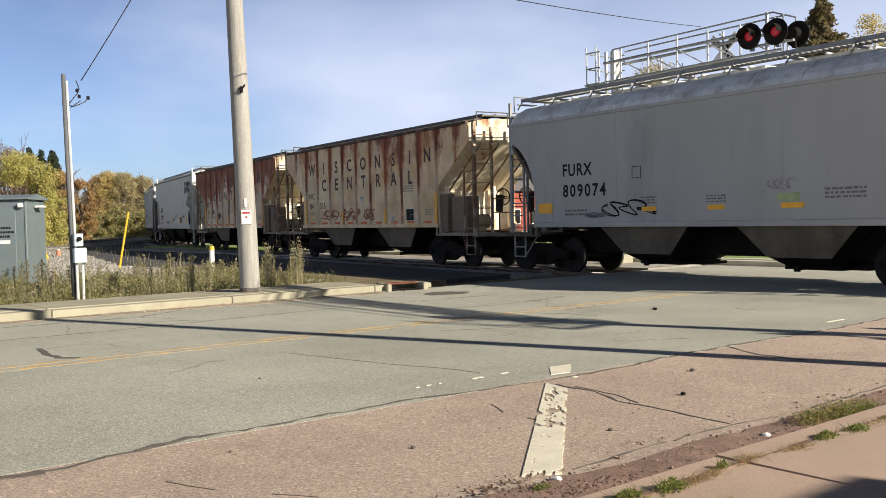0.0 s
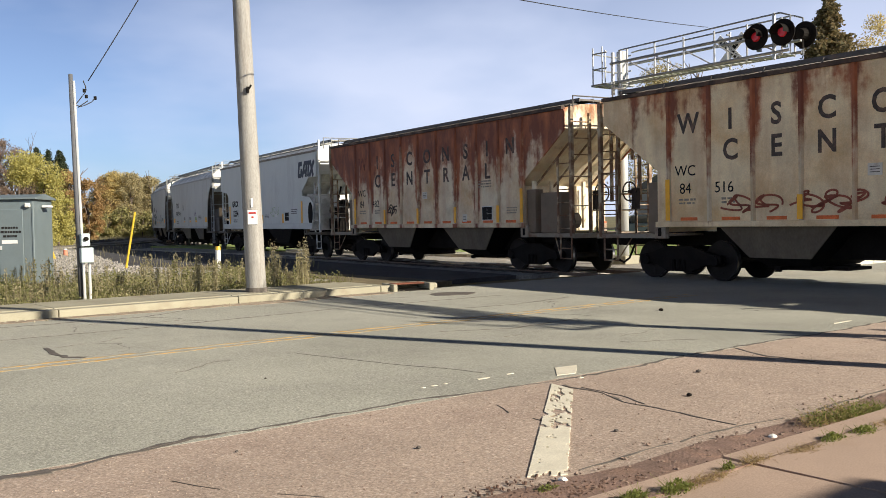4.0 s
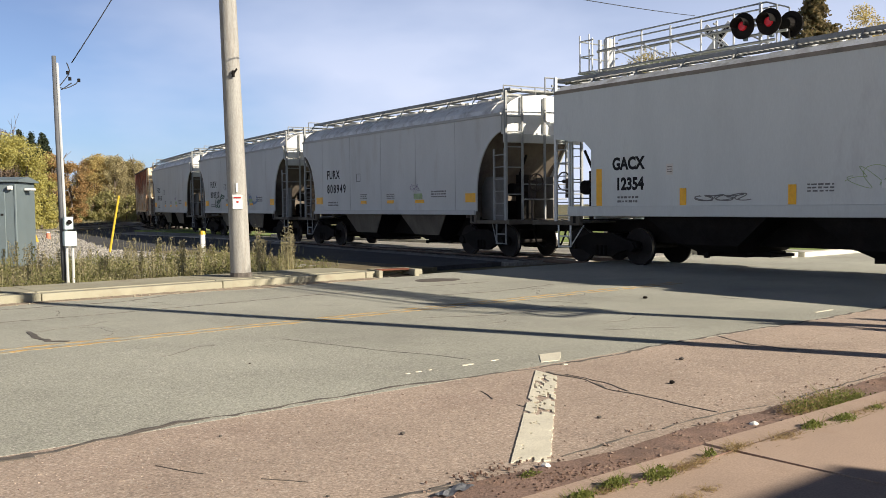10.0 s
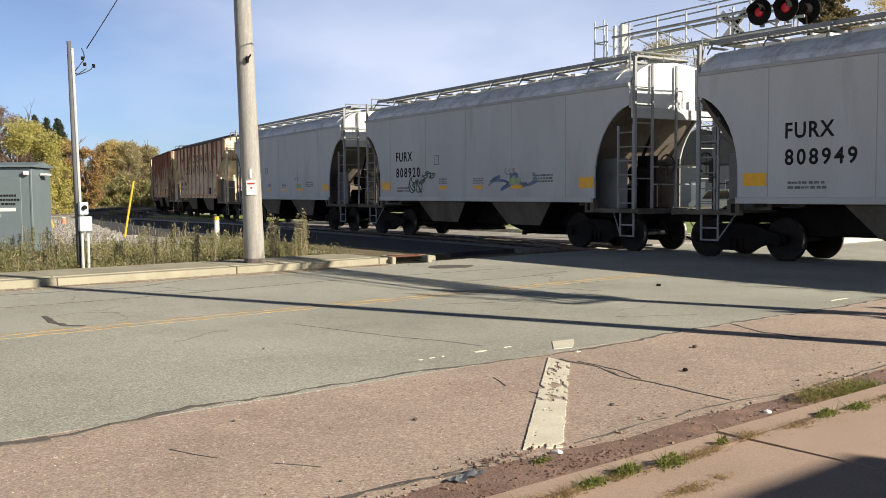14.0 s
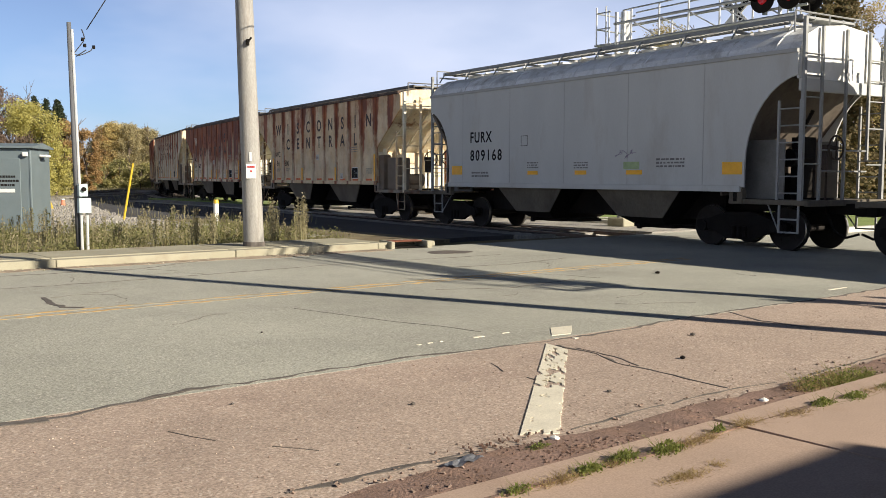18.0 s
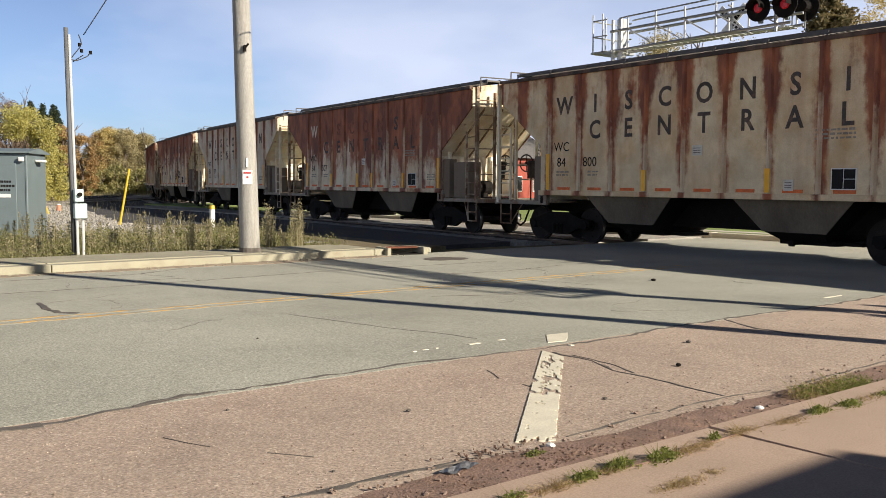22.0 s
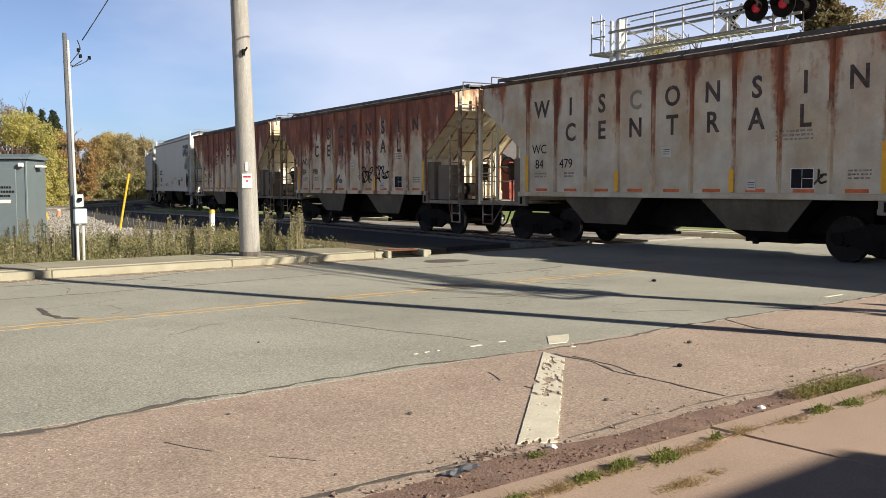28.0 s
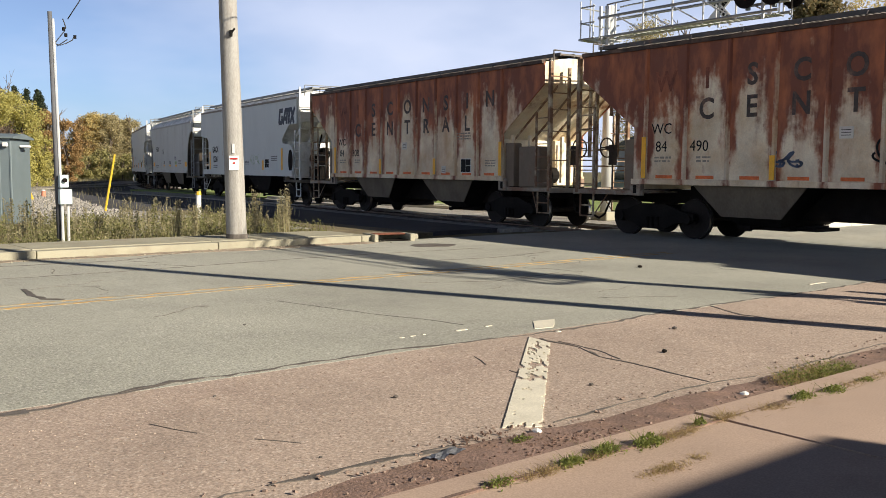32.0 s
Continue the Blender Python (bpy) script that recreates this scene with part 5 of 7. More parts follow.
    # dirt and clods that the kerb's joint and the gutter hold
    bm = bmesh.new()
    xs = np.linspace(-12, 13.5, 320)
    bm_strip(bm, [(x, 3.245 + 0.035 * max(0, noise.noise((x * 2.2, 3, 0)) + 0.25)) for x in xs], [(x, 3.235 - 0.035 * max(0, noise.noise((x * 2.6, 9, 0)) + 0.2)) for x in xs], 0.07, 0.089)
    solid("joint_dirt", bm, MUD, "brown dirt packed in the joint behind the kerb", kind="structure")
    bm = bmesh.new()
    for cx, cy, sx, sy, k in ((3.8, 3.89, 0.16, 0.07, 40), (3.85, 3.7, 0.22, 0.07, 60), (4.07, 3.76, 0.16, 0.06, 50), (4.35, 3.68, 0.2, 0.05, 45), (3.66, 4.08, 0.18, 0.05, 40), (3.2, 3.72, 0.35, 0.06, 50), (5.3, 3.5, 0.9, 0.04, 60), (6.6, 3.7, 0.5, 0.08, 40)):
        for i in range(k):
            r = rnd.uniform(0.003, 0.009)
            bm_box(bm, (rnd.gauss(cx, sx), max(3.48, rnd.gauss(cy, sy)), 0.008 + r * 0.3), (r * 2.2, r * 1.7, r * 1.3), Euler((rnd.uniform(0, 3), rnd.uniform(0, 3), rnd.uniform(0, 3))).to_matrix())
    solid("clods", bm, surface("dark_clods", (0.13, 0.08, 0.06), 0.95, 0, 0.4, 9, 60, 0.3, 0.2), "dark clods and leaf litter in the gutter", "dirt", kind="stuff")
    # stop bar: worn slabs of paint
    bar = thing("stop_bar", Matrix.Identity(4), "worn white painted stop bar with flaked gaps", "road marking", kind="structure")
    a0, a1, b0, b1 = Vector((3.96, 4.16)), Vector((6.37, 6.33)), Vector((4.18, 4.03)), Vector((6.30, 5.98))
    ns, nw = 84, 12
    bm = bmesh.new()
    for i in range(ns):
        for j in range(nw):
            # the paint has chipped in the outer half and along the near end
            s, w = i / ns, j / nw
            f = noise.noise((i * 0.24, j * 0.30, 2.0)) + 0.6 * noise.noise((i * 0.55, j * 0.75, 5.0)) + 0.20 * (1 - abs(w - 0.4) / 0.6) - (0.05 if 0.42 < s < 0.96 else 0.5)
            if f > 0.21 or (i < 3 and noise.noise((j * 0.6, 4.0, i * 0.3)) > 0.05):
                continue
            q = []
            for di, dj in ((0, 0), (1, 0), (1, 1), (0, 1)):
                s, w = (i + di) / ns, (j + dj) / nw
                p = a0.lerp(a1, s).lerp(b0.lerp(b1, s), w)
                q.append((p.x + 0.012 * noise.noise(((i + di) * 0.9, (j + dj) * 0.9, 3)), p.y + 0.012 * noise.noise(((i + di) * 0.9, (j + dj) * 0.9, 8))))
            bm_prism(bm, q, "z", -0.004, 0.006)
    part("paint_slab", bm, WHITE_LINE, bar, "cracked white paint")
    bm = bmesh.new()
    bm_prism(bm, [(7.07, 6.97), (6.74, 6.62), (6.97, 6.58), (7.16, 6.74), (7.36, 6.93)], "z", -0.004, 0.006)
    part("paint_flake", bm, WHITE_LINE, bar)
    for x, y, w, d in ((6.1, 7.03, 0.16, 0.05), (6.48, 7.04, 0.10, 0.03), (5.36, 7.05, 0.05, 0.03), (5.5, 7.06, 0.07, 0.03), (5.64, 7.06, 0.04, 0.03), (6.83, 6.38, 0.06, 0.05), (12.9, 6.9, 0.5, 0.05), (1.5, 8.3, 0.09, 0.05)):
        bm = bmesh.new()
        bm_prism(bm, [(x - w / 2, y - d / 2), (x + w / 2, y - d / 3), (x + w / 2.3, y + d / 2), (x - w / 2.2, y + d / 2.5)], "z", -0.004, 0.005)
        part("paint_flake", bm, WHITE_LINE, bar)
    # stones, clods and litter
    for x, y, r, m in ((4.05, 3.94, 0.035, WHITE_PAINT), (5.93, 3.69, 0.035, WHITE_PAINT), (6.8, 5.05, 0.03, BLACK_METAL), (7.9, 5.75, 0.03, TAR), (12.54, 9.86, 0.045, BLACK_METAL), (2.74, 4.35, 0.014, TAR), (2.9, 6.0, 0.014, TAR), (4.5, 8.6, 0.016, TAR), (3.9, 5.2, 0.02, TAR), (5.3, 4.6, 0.02, TAR)):
        bm = bmesh.new()
        bmesh.ops.create_icosphere(bm, subdivisions=1, radius=r)
        for v in bm.verts:
            v.co *= 1 + 0.35 * noise.noise(v.co * 20 + Vector((x, y, 0)))
            v.co.z *= 0.6
        solid("stone", bm, m, "small loose stone on the asphalt", "stone", "loose stones on the street", at=Matrix.Translation((x, y, r * 0.42)))
    bm = bmesh.new()
    for i in range(1300):
        x, y = rnd.uniform(-3, 12), rnd.choice((rnd.uniform(3.5, 6.4), rnd.uniform(3.5, 4.3)))
        r = rnd.uniform(0.002, 0.006) if y > 4.2 else rnd.uniform(0.003, 0.012)
        bm_box(bm, (x, y, r * 0.4 + (0.012 if y < 4 else 0)), (r * 2, r * 1.6, r), Euler((rnd.uniform(0, 1), rnd.uniform(0, 1), rnd.uniform(0, 3))).to_matrix())
    solid("grit", bm, surface("mixed_grit", (0.27, 0.20, 0.16), 0.9, 0, 0.3, 9, 60, 0.3, 0.2), "loose grit and dirt along the shoulder", "grit", kind="stuff")


street_marks()


def hairlines():
    """Fine wandering cracks and pale stone chips in the old asphalt."""
    rnd = random.Random(15)
    bm = bmesh.new()
    for i in range(26):
        x, y = rnd.uniform(-4, 14), rnd.uniform(6.8, 16.5)
        a, pts = rnd.uniform(0, 6.3), [(x, y)]
        for k in range(rnd.randint(3, 8)):
            a += rnd.uniform(-0.7, 0.7)
            x, y = x + 0.16 * math.cos(a), y + 0.16 * math.sin(a)
            if not (4.2 < y < 6.35 or 6.7 < y < 16.8):
                break
            pts.append((x, y))
        if len(pts) > 2:
            ribbon(bm, pts, rnd.uniform(0.003, 0.005), 0.003, rnd, 0.9)
    solid("hairline_cracks", bm, TAR, "fine dark hairline cracks in the asphalt", "crack", kind="stuff")
    bm = bmesh.new()
    for i in range(2200):
        x, y = rnd.uniform(0, 11), rnd.uniform(3.9, 6.4)
        r = rnd.uniform(0.002, 0.0048)
        m = Euler((rnd.uniform(-0.2, 0.2), rnd.uniform(-0.2, 0.2), rnd.uniform(0, 3))).to_matrix()
        bm_box(bm, (x, y, -0.0005), (r * 2, r * 1.4, 0.005), m)
    solid("stone_chips", bm, surface("pale_stone_chips", (0.43, 0.355, 0.29), 0.85, 0, 0.4, 6, 60, 0.3, 0.1), "pale stone chips worn bare in the shoulder", "gravel", kind="stuff")


hairlines()


# ---- rails ----
def rails():
    ys = [-160 + 8 * i for i in range(22)] + [16 + 4 * i for i in range(60)]
    bed = bmesh.new()
    yb = [19 + 4 * i for i in range(58)]
    bm_strip(bed, [rail_line(y, 2.2) for y in yb], [rail_line(y, -2.6) for y in yb], -0.3, -0.05)
    solid("track_bed", bed, BALLAST, "pale stone ballast under the track", kind="structure")
    for off in (-0.755, 0.755):
        bm = bmesh.new()
        bm_strip(bm, [rail_line(y, off + 0.036) for y in ys], [rail_line(y, off - 0.036) for y in ys], -0.10, 0.0)
        solid("rail", bm, STEEL_RAIL, "worn steel running rail", kind="structure")
    bm = bmesh.new()
    bm_box(bm, (0, 0, 0), (2.6, 0.23, 0.16))
    me = finish(bm, "tie", TIE, 0.01)
    base = thing("ties", Matrix.Identity(4), "dark creosoted timber ties under the rails", "", kind="structure")
    for i in range(150):
        y = 19.4 + i * 0.55
        p = rail_line(y)
        part("tie", me, None, base, at=pose(p.x, p.y, -0.115, 0, 0, -math.degrees(RAIL_SLOPE + RAIL_BEND * y)))
    # siding that swings away behind the hut
    path = [(40.5, 103), (33, 88), (27, 79.5), (20, 74), (10, 70), (-5, 67), (-30, 65)]
    bm = bmesh.new()
    bm_strip(bm, [(x - 0.9, y + 3.2) for x, y in path], [(x + 0.9, y - 3.2) for x, y in path], -0.3, 0.02)
    solid("siding_bed", bm, BALLAST, "pale gravel bed of a siding", kind="structure")
    for k in (-3.1, -1.9, 1.9, 3.1):
        bm = bmesh.new()
        ribbon(bm, [(x - 0.28 * k, y + k) for x, y in path], 0.5 if abs(k) > 2 else 0.16, 0.12, random.Random(3), 0.05)
        solid("siding_rail", bm, TIE, "dark rail of the siding", kind="structure")


rails()


# ---- poles, hut and posts beside the street ----
WIRE = surface("black_cable", (0.025, 0.025, 0.027), 0.6, 0, 0.1, 3, 20, 0.1, 0)


def cable(name, a, b, sag, r, label):
    a, b = Vector(a), Vector(b)
    bm = bmesh.new()
    rows = []
    for i in range(17):
        c = a.lerp(b, i / 16) - Vector((0, 0, sag * 4 * (i / 16) * (1 - i / 16)))
        q = (b - a).to_track_quat("Z", "Y").to_matrix()
        rows.append([bm.verts.new(c + q @ Vector((r * math.cos(w), r * math.sin(w), 0))) for w in (0, 1.257, 2.513, 3.77, 5.027)])
    for u, v in zip(rows, rows[1:]):
        for i in range(5):
            bm.faces.new((u[i], u[(i + 1) % 5], v[(i + 1) % 5], v[i]))
    bm.faces.new(rows[0][::-1])
    bm.faces.new(rows[-1])
    return solid(name, bm, WIRE, label, "cable", smooth=True)


def utility_pole():
    base, top = Vector((9.14, 17.77, 0.10)), Vector((8.82, 17.75, 10.3))
    p = thing("utility_pole", Matrix.Translation(base), "weathered grey wooden utility pole beside the far kerb", "utility pole")
    bm = bmesh.new()
    axis = top - base
    steps = 14
    rows = []
    for i in range(steps + 1):
        s = i / steps
        r = 0.215 - 0.07 * s
        rows.append([bm.verts.new(axis * s + Vector((r * math.cos(a) * (1 + 0.03 * noise.noise((math.cos(a) * 2, s * 9, math.sin(a) * 2))), r * math.sin(a), 0))) for a in np.linspace(0, 2 * math.pi, 18, endpoint=False)])
    for u, v in zip(rows, rows[1:]):
        for i in range(18):
            bm.faces.new((u[i], u[(i + 1) % 18], v[(i + 1) % 18], v[i]))
    bm.faces.new(rows[-1])
    part("shaft", bm, WOOD_POLE, p, smooth=True)
    bm = bmesh.new()
    bm_rod(bm, (0, 0, 0.0), (0, 0, 0.14), 0.235, 16, 0.225)
    part("dark_footing", bm, TAR, p)
    toward = Vector((-9.0, -17.8, 0)).normalized()
    side = Vector((-toward.y, toward.x, 0))

    def plate(name, z, w, h, material, parent=p, off=0.0, dx=0.0, label=""):
        c = axis * (z / axis.z) + toward * (0.207 + off) + side * dx
        bm = bmesh.new()
        bm_box(bm, c, (w, 0.012, h), Matrix.Rotation(math.atan2(side.y, side.x), 3, "Z"))
        return part(name, bm, material, parent, label)

    s = plate("sign", 1.62, 0.20, 0.30, WHITE_PAINT, label="small white pole sign with a red heading")
    plate("sign_band", 1.71, 0.15, 0.032, RED_PAINT, s, 0.009)
    plate("sign_mark", 1.62, 0.04, 0.035, RED_PAINT, s, 0.009)
    plate("tag", 1.92, 0.045, 0.19, WHITE_PAINT, label="narrow white number tag")
    bm = bmesh.new()
    c = axis * (4.25 / axis.z) + toward * 0.22 + side * 0.04
    bm_rod(bm, c, c + Vector((0.06, -0.05, 0.10)), 0.02, 6)
    bm_rod(bm, c, c + Vector((-0.05, -0.05, 0.0)), 0.025, 6)
    bm_box(bm, c, (0.05, 0.04, 0.13))
    part("hook", bm, BLACK_METAL, p)
    return p


utility_pole()


def small_pole():
    base, top = Vector((6.16, 19.8, -0.04)), Vector((6.08, 19.8, 4.74))
    p = thing("service_pole", Matrix.Translation(base), "slim dark service pole with a meter box among the weeds", "utility pole")
    lean = top - base
    bm = bmesh.new()
    bm_rod(bm, (0, 0, 0), lean, 0.050, 12, 0.044)
    part("shaft", bm, DARK_WOOD, p, smooth=True)
    bm = bmesh.new()
    bm_rod(bm, (0.060, -0.045, 0), lean * 0.97 + Vector((0.045, -0.04, 0)), 0.032, 8, 0.030)
    part("conduit", bm, BRIGHT_METAL, p, "bright metal conduit")
    bm = bmesh.new()
    for x in (0.03, 0.15):
        bm_rod(bm, (x, -0.11, 0), (x, -0.11, 0.9), 0.03, 8)
    part("lower_conduit", bm, BRIGHT_METAL, p)
    bm = bmesh.new()
    bm_box(bm, (0.08, -0.16, 1.04), (0.25, 0.14, 0.31))
    part("switch_box", bm, METER_GREY, p, "pale grey switch box", bevel=0.012)
    bm = bmesh.new()
    bm_box(bm, (0.06, -0.14, 1.36), (0.18, 0.12, 0.26))
    m = part("meter_box", bm, METER_GREY, p, "pale grey meter box", bevel=0.012)
    bm = bmesh.new()
    bm_rod(bm, (0.06, -0.20, 1.38), (0.06, -0.26, 1.38), 0.045, 14)
    part("meter", bm, BLACK_METAL, m, "round dark meter glass")
    for x, z in ((0.24, 4.30), (0.20, 4.42), (0.42, 4.28)):
        bm = bmesh.new()
        bm_rod(bm, (x - 0.02, -0.03, z), (x - 0.02, -0.03, z + 0.07), 0.033, 8)
        part("insulator", bm, BLACK_METAL, p, "dark insulator")
    loop = [Vector((0.0, -0.04, 4.14)), Vector((0.10, -0.04, 4.12)), Vector((0.22, -0.04, 4.17)), Vector((0.34, -0.04, 4.24)), Vector((0.40, -0.04, 4.34))]
    riser = [Vector((0.22, -0.04, 4.46)), Vector((0.20, -0.04, 4.56)), Vector((0.16, -0.04, 4.66))]
    for pts in (loop, riser, [Vector((0.0, 0, 4.15)), Vector((0.2, -0.03, 4.42))], [Vector((0.05, 0, 4.1)), Vector((0.25, -0.03, 4.25))]):
        cu = bpy.data.curves.new("drop_wire", "CURVE")
        cu.dimensions, cu.bevel_depth, cu.bevel_resolution = "3D", 0.011, 1
        sp = cu.splines.new("POLY")
        sp.points.add(len(pts) - 1)
        for q, v in zip(sp.points, pts):
            q.co = (*v, 1)
        cu.materials.append(WIRE)
        part("drop_wire", cu, None, p)
    return p


small_pole()
cable("service_cable", (6.42, 19.76, 4.62), (8.82, 17.75, 9.6), 0.12, 0.011, "black service cable between the two poles")
cable("span_cable", (10.05, 14.44, 6.23), (33.66, 23.85, 9.50), 0.1, 0.013, "black cable that spans the railway")


def hut():
    p = thing("equipment_hut", pose(7.45, 28.0, -0.03, 0, 0, -32), "blue-grey metal railway equipment hut in the weeds", "hut")
    w, d, h = 2.6, 1.75, 2.42
    bm = bmesh.new()
    bm_box(bm, (-w / 2, d / 2, h / 2), (w, d, h))
    part("body", bm, HUT_GREY, p, bevel=0.02)
    bm = bmesh.new()
    bm_prism(bm, [(-0.10, h), (d + 0.10, h), (d + 0.10, h + 0.05), (d / 2, h + 0.17), (-0.10, h + 0.05)], "x", -w - 0.1, 0.10)
    part("roof", bm, HUT_GREY, p, bevel=0.008)
    for x in (-0.03, -1.38, -2.0, -2.55):
        bm = bmesh.new()
        bm_box(bm, (x, -0.008, h / 2), (0.03, 0.016, h - 0.1))
        part("panel_seam", bm, HUT_GREY, p)
    bm = bmesh.new()
    bm_box(bm, (-0.62, -0.02, 1.12), (0.66, 0.03, 2.05))
    door = part("door", bm, HUT_GREY, p, bevel=0.01)
    bm = bmesh.new()
    bm_box(bm, (-0.90, -0.06, 1.05), (0.05, 0.05, 0.10))
    part("handle", bm, BRIGHT_METAL, door)
    for i, (ww, z) in enumerate(((0.42, 1.62), (0.56, 1.50), (0.34, 1.38))):
        rnd = random.Random(i)
        x = -0.66 - ww / 2
        bm = bmesh.new()
        while x < -0.66 + ww / 2:
            k = rnd.uniform(0.03, 0.08)
            bm_box(bm, (x + k / 2, -0.04, z), (k, 0.008, 0.06))
            x += k + 0.02
        tagged(part("stencil_line", bm, BLACK_PAINT, door), kind="stuff")
    bm = bmesh.new()
    bm_box(bm, (-0.66, -0.042, 1.22), (0.42, 0.012, 0.10))
    part("notice", bm, WHITE_PAINT, door)
    bm = bmesh.new()
    bm_box(bm, (-0.14, -0.06, 2.25), (0.14, 0.12, 0.12))
    part("wall_lamp", bm, WHITE_PAINT, p, "small white wall lamp", bevel=0.02)
    bm = bmesh.new()
    bm_box(bm, (0.12, 0.9, 2.22), (0.22, 0.42, 0.07))
    part("vent_hood", bm, WHITE_PAINT, p, "white vent hood", bevel=0.02)


hut()


def posts():
    p = thing("marker_post", Matrix.Translation((12.2, 33.5, -0.05)), "thin leaning yellow pipeline marker post", "marker post")
    bm = bmesh.new()
    bm_rod(bm, (-0.18, 0, 0), (0.22, 0, 2.12), 0.045, 8, 0.04)
    part("rod", bm, YELLOW_POST, p)
    p = thing("marker_post", Matrix.Translation((13.2, 28.3, -0.05)), "short white post with a yellow cap", "marker post")
    bm = bmesh.new()
    bm_rod(bm, (0, 0, 0), (0, 0, 0.78), 0.085, 10)
    part("rod", bm, WHITE_PAINT, p)
    bm = bmesh.new()
    bm_rod(bm, (0, 0, 0.78), (0, 0, 0.90), 0.10, 10, 0.08)
    part("cap", bm, YELLOW_POST, p)
    p = thing("marker_post", Matrix.Translation((13.2, 47, -0.1)), "short leaning yellow marker stake", "marker post")
    bm = bmesh.new()
    bm_rod(bm, (0.25, 0, 0), (-0.15, 0, 1.15), 0.07, 8)
    part("rod", bm, YELLOW_POST, p)
    p = thing("marker_drum", Matrix.Translation((15.4, 52, -0.02)), "faded orange and white marker drum", "drum")
    bm = bmesh.new()
    bm_rod(bm, (0, 0, 0), (0, 0, 0.34), 0.13, 12, 0.10)
    part("drum", bm, surface("faded_orange_plastic", (0.6, 0.22, 0.13), 0.6), p)
    bm = bmesh.new()
    bm_rod(bm, (0, 0, 0.34), (0, 0, 0.40), 0.10, 12, 0.09)
    part("top_band", bm, WHITE_PAINT, p)


posts()


def drain():
    p = thing("storm_drain", pose(12.55, 17.1, 0, 0, 0, -12), "rusty kerb inlet box at the end of the kerb", "drain")
    rust = surface("rusty_cast_iron", (0.17, 0.06, 0.035), 0.8, 0.3, 0.3, 4, 30, 0.2, 0.3)
    bm = bmesh.new()
    bm_box(bm, (0.05, 0.34, 0.06), (0.85, 0.10, 0.20))
    bm_box(bm, (-0.4, 0, 0.06), (0.10, 0.7, 0.20))
    bm_box(bm, (0.5, 0, 0.06), (0.12, 0.7, 0.20))
    part("inlet_wall", bm, CONCRETE, p, bevel=0.015)
    bm = bmesh.new()
    bm_box(bm, (0.05, 0.1, 0.145), (0.8, 0.32, 0.035))
    part("cover_plate", bm, rust, p, bevel=0.008)
    bm = bmesh.new()
    bm_box(bm, (0.05, -0.05, 0.012), (0.78, 0.55, 0.02))
    part("grate", bm, BLACK_METAL, p)
    bm = bmesh.new()
    bm_box(bm, (0.72, 0.3, 0.05), (0.3, 0.4, 0.14))
    part("kerb_stub", bm, CONCRETE, p, bevel=0.03)


drain()


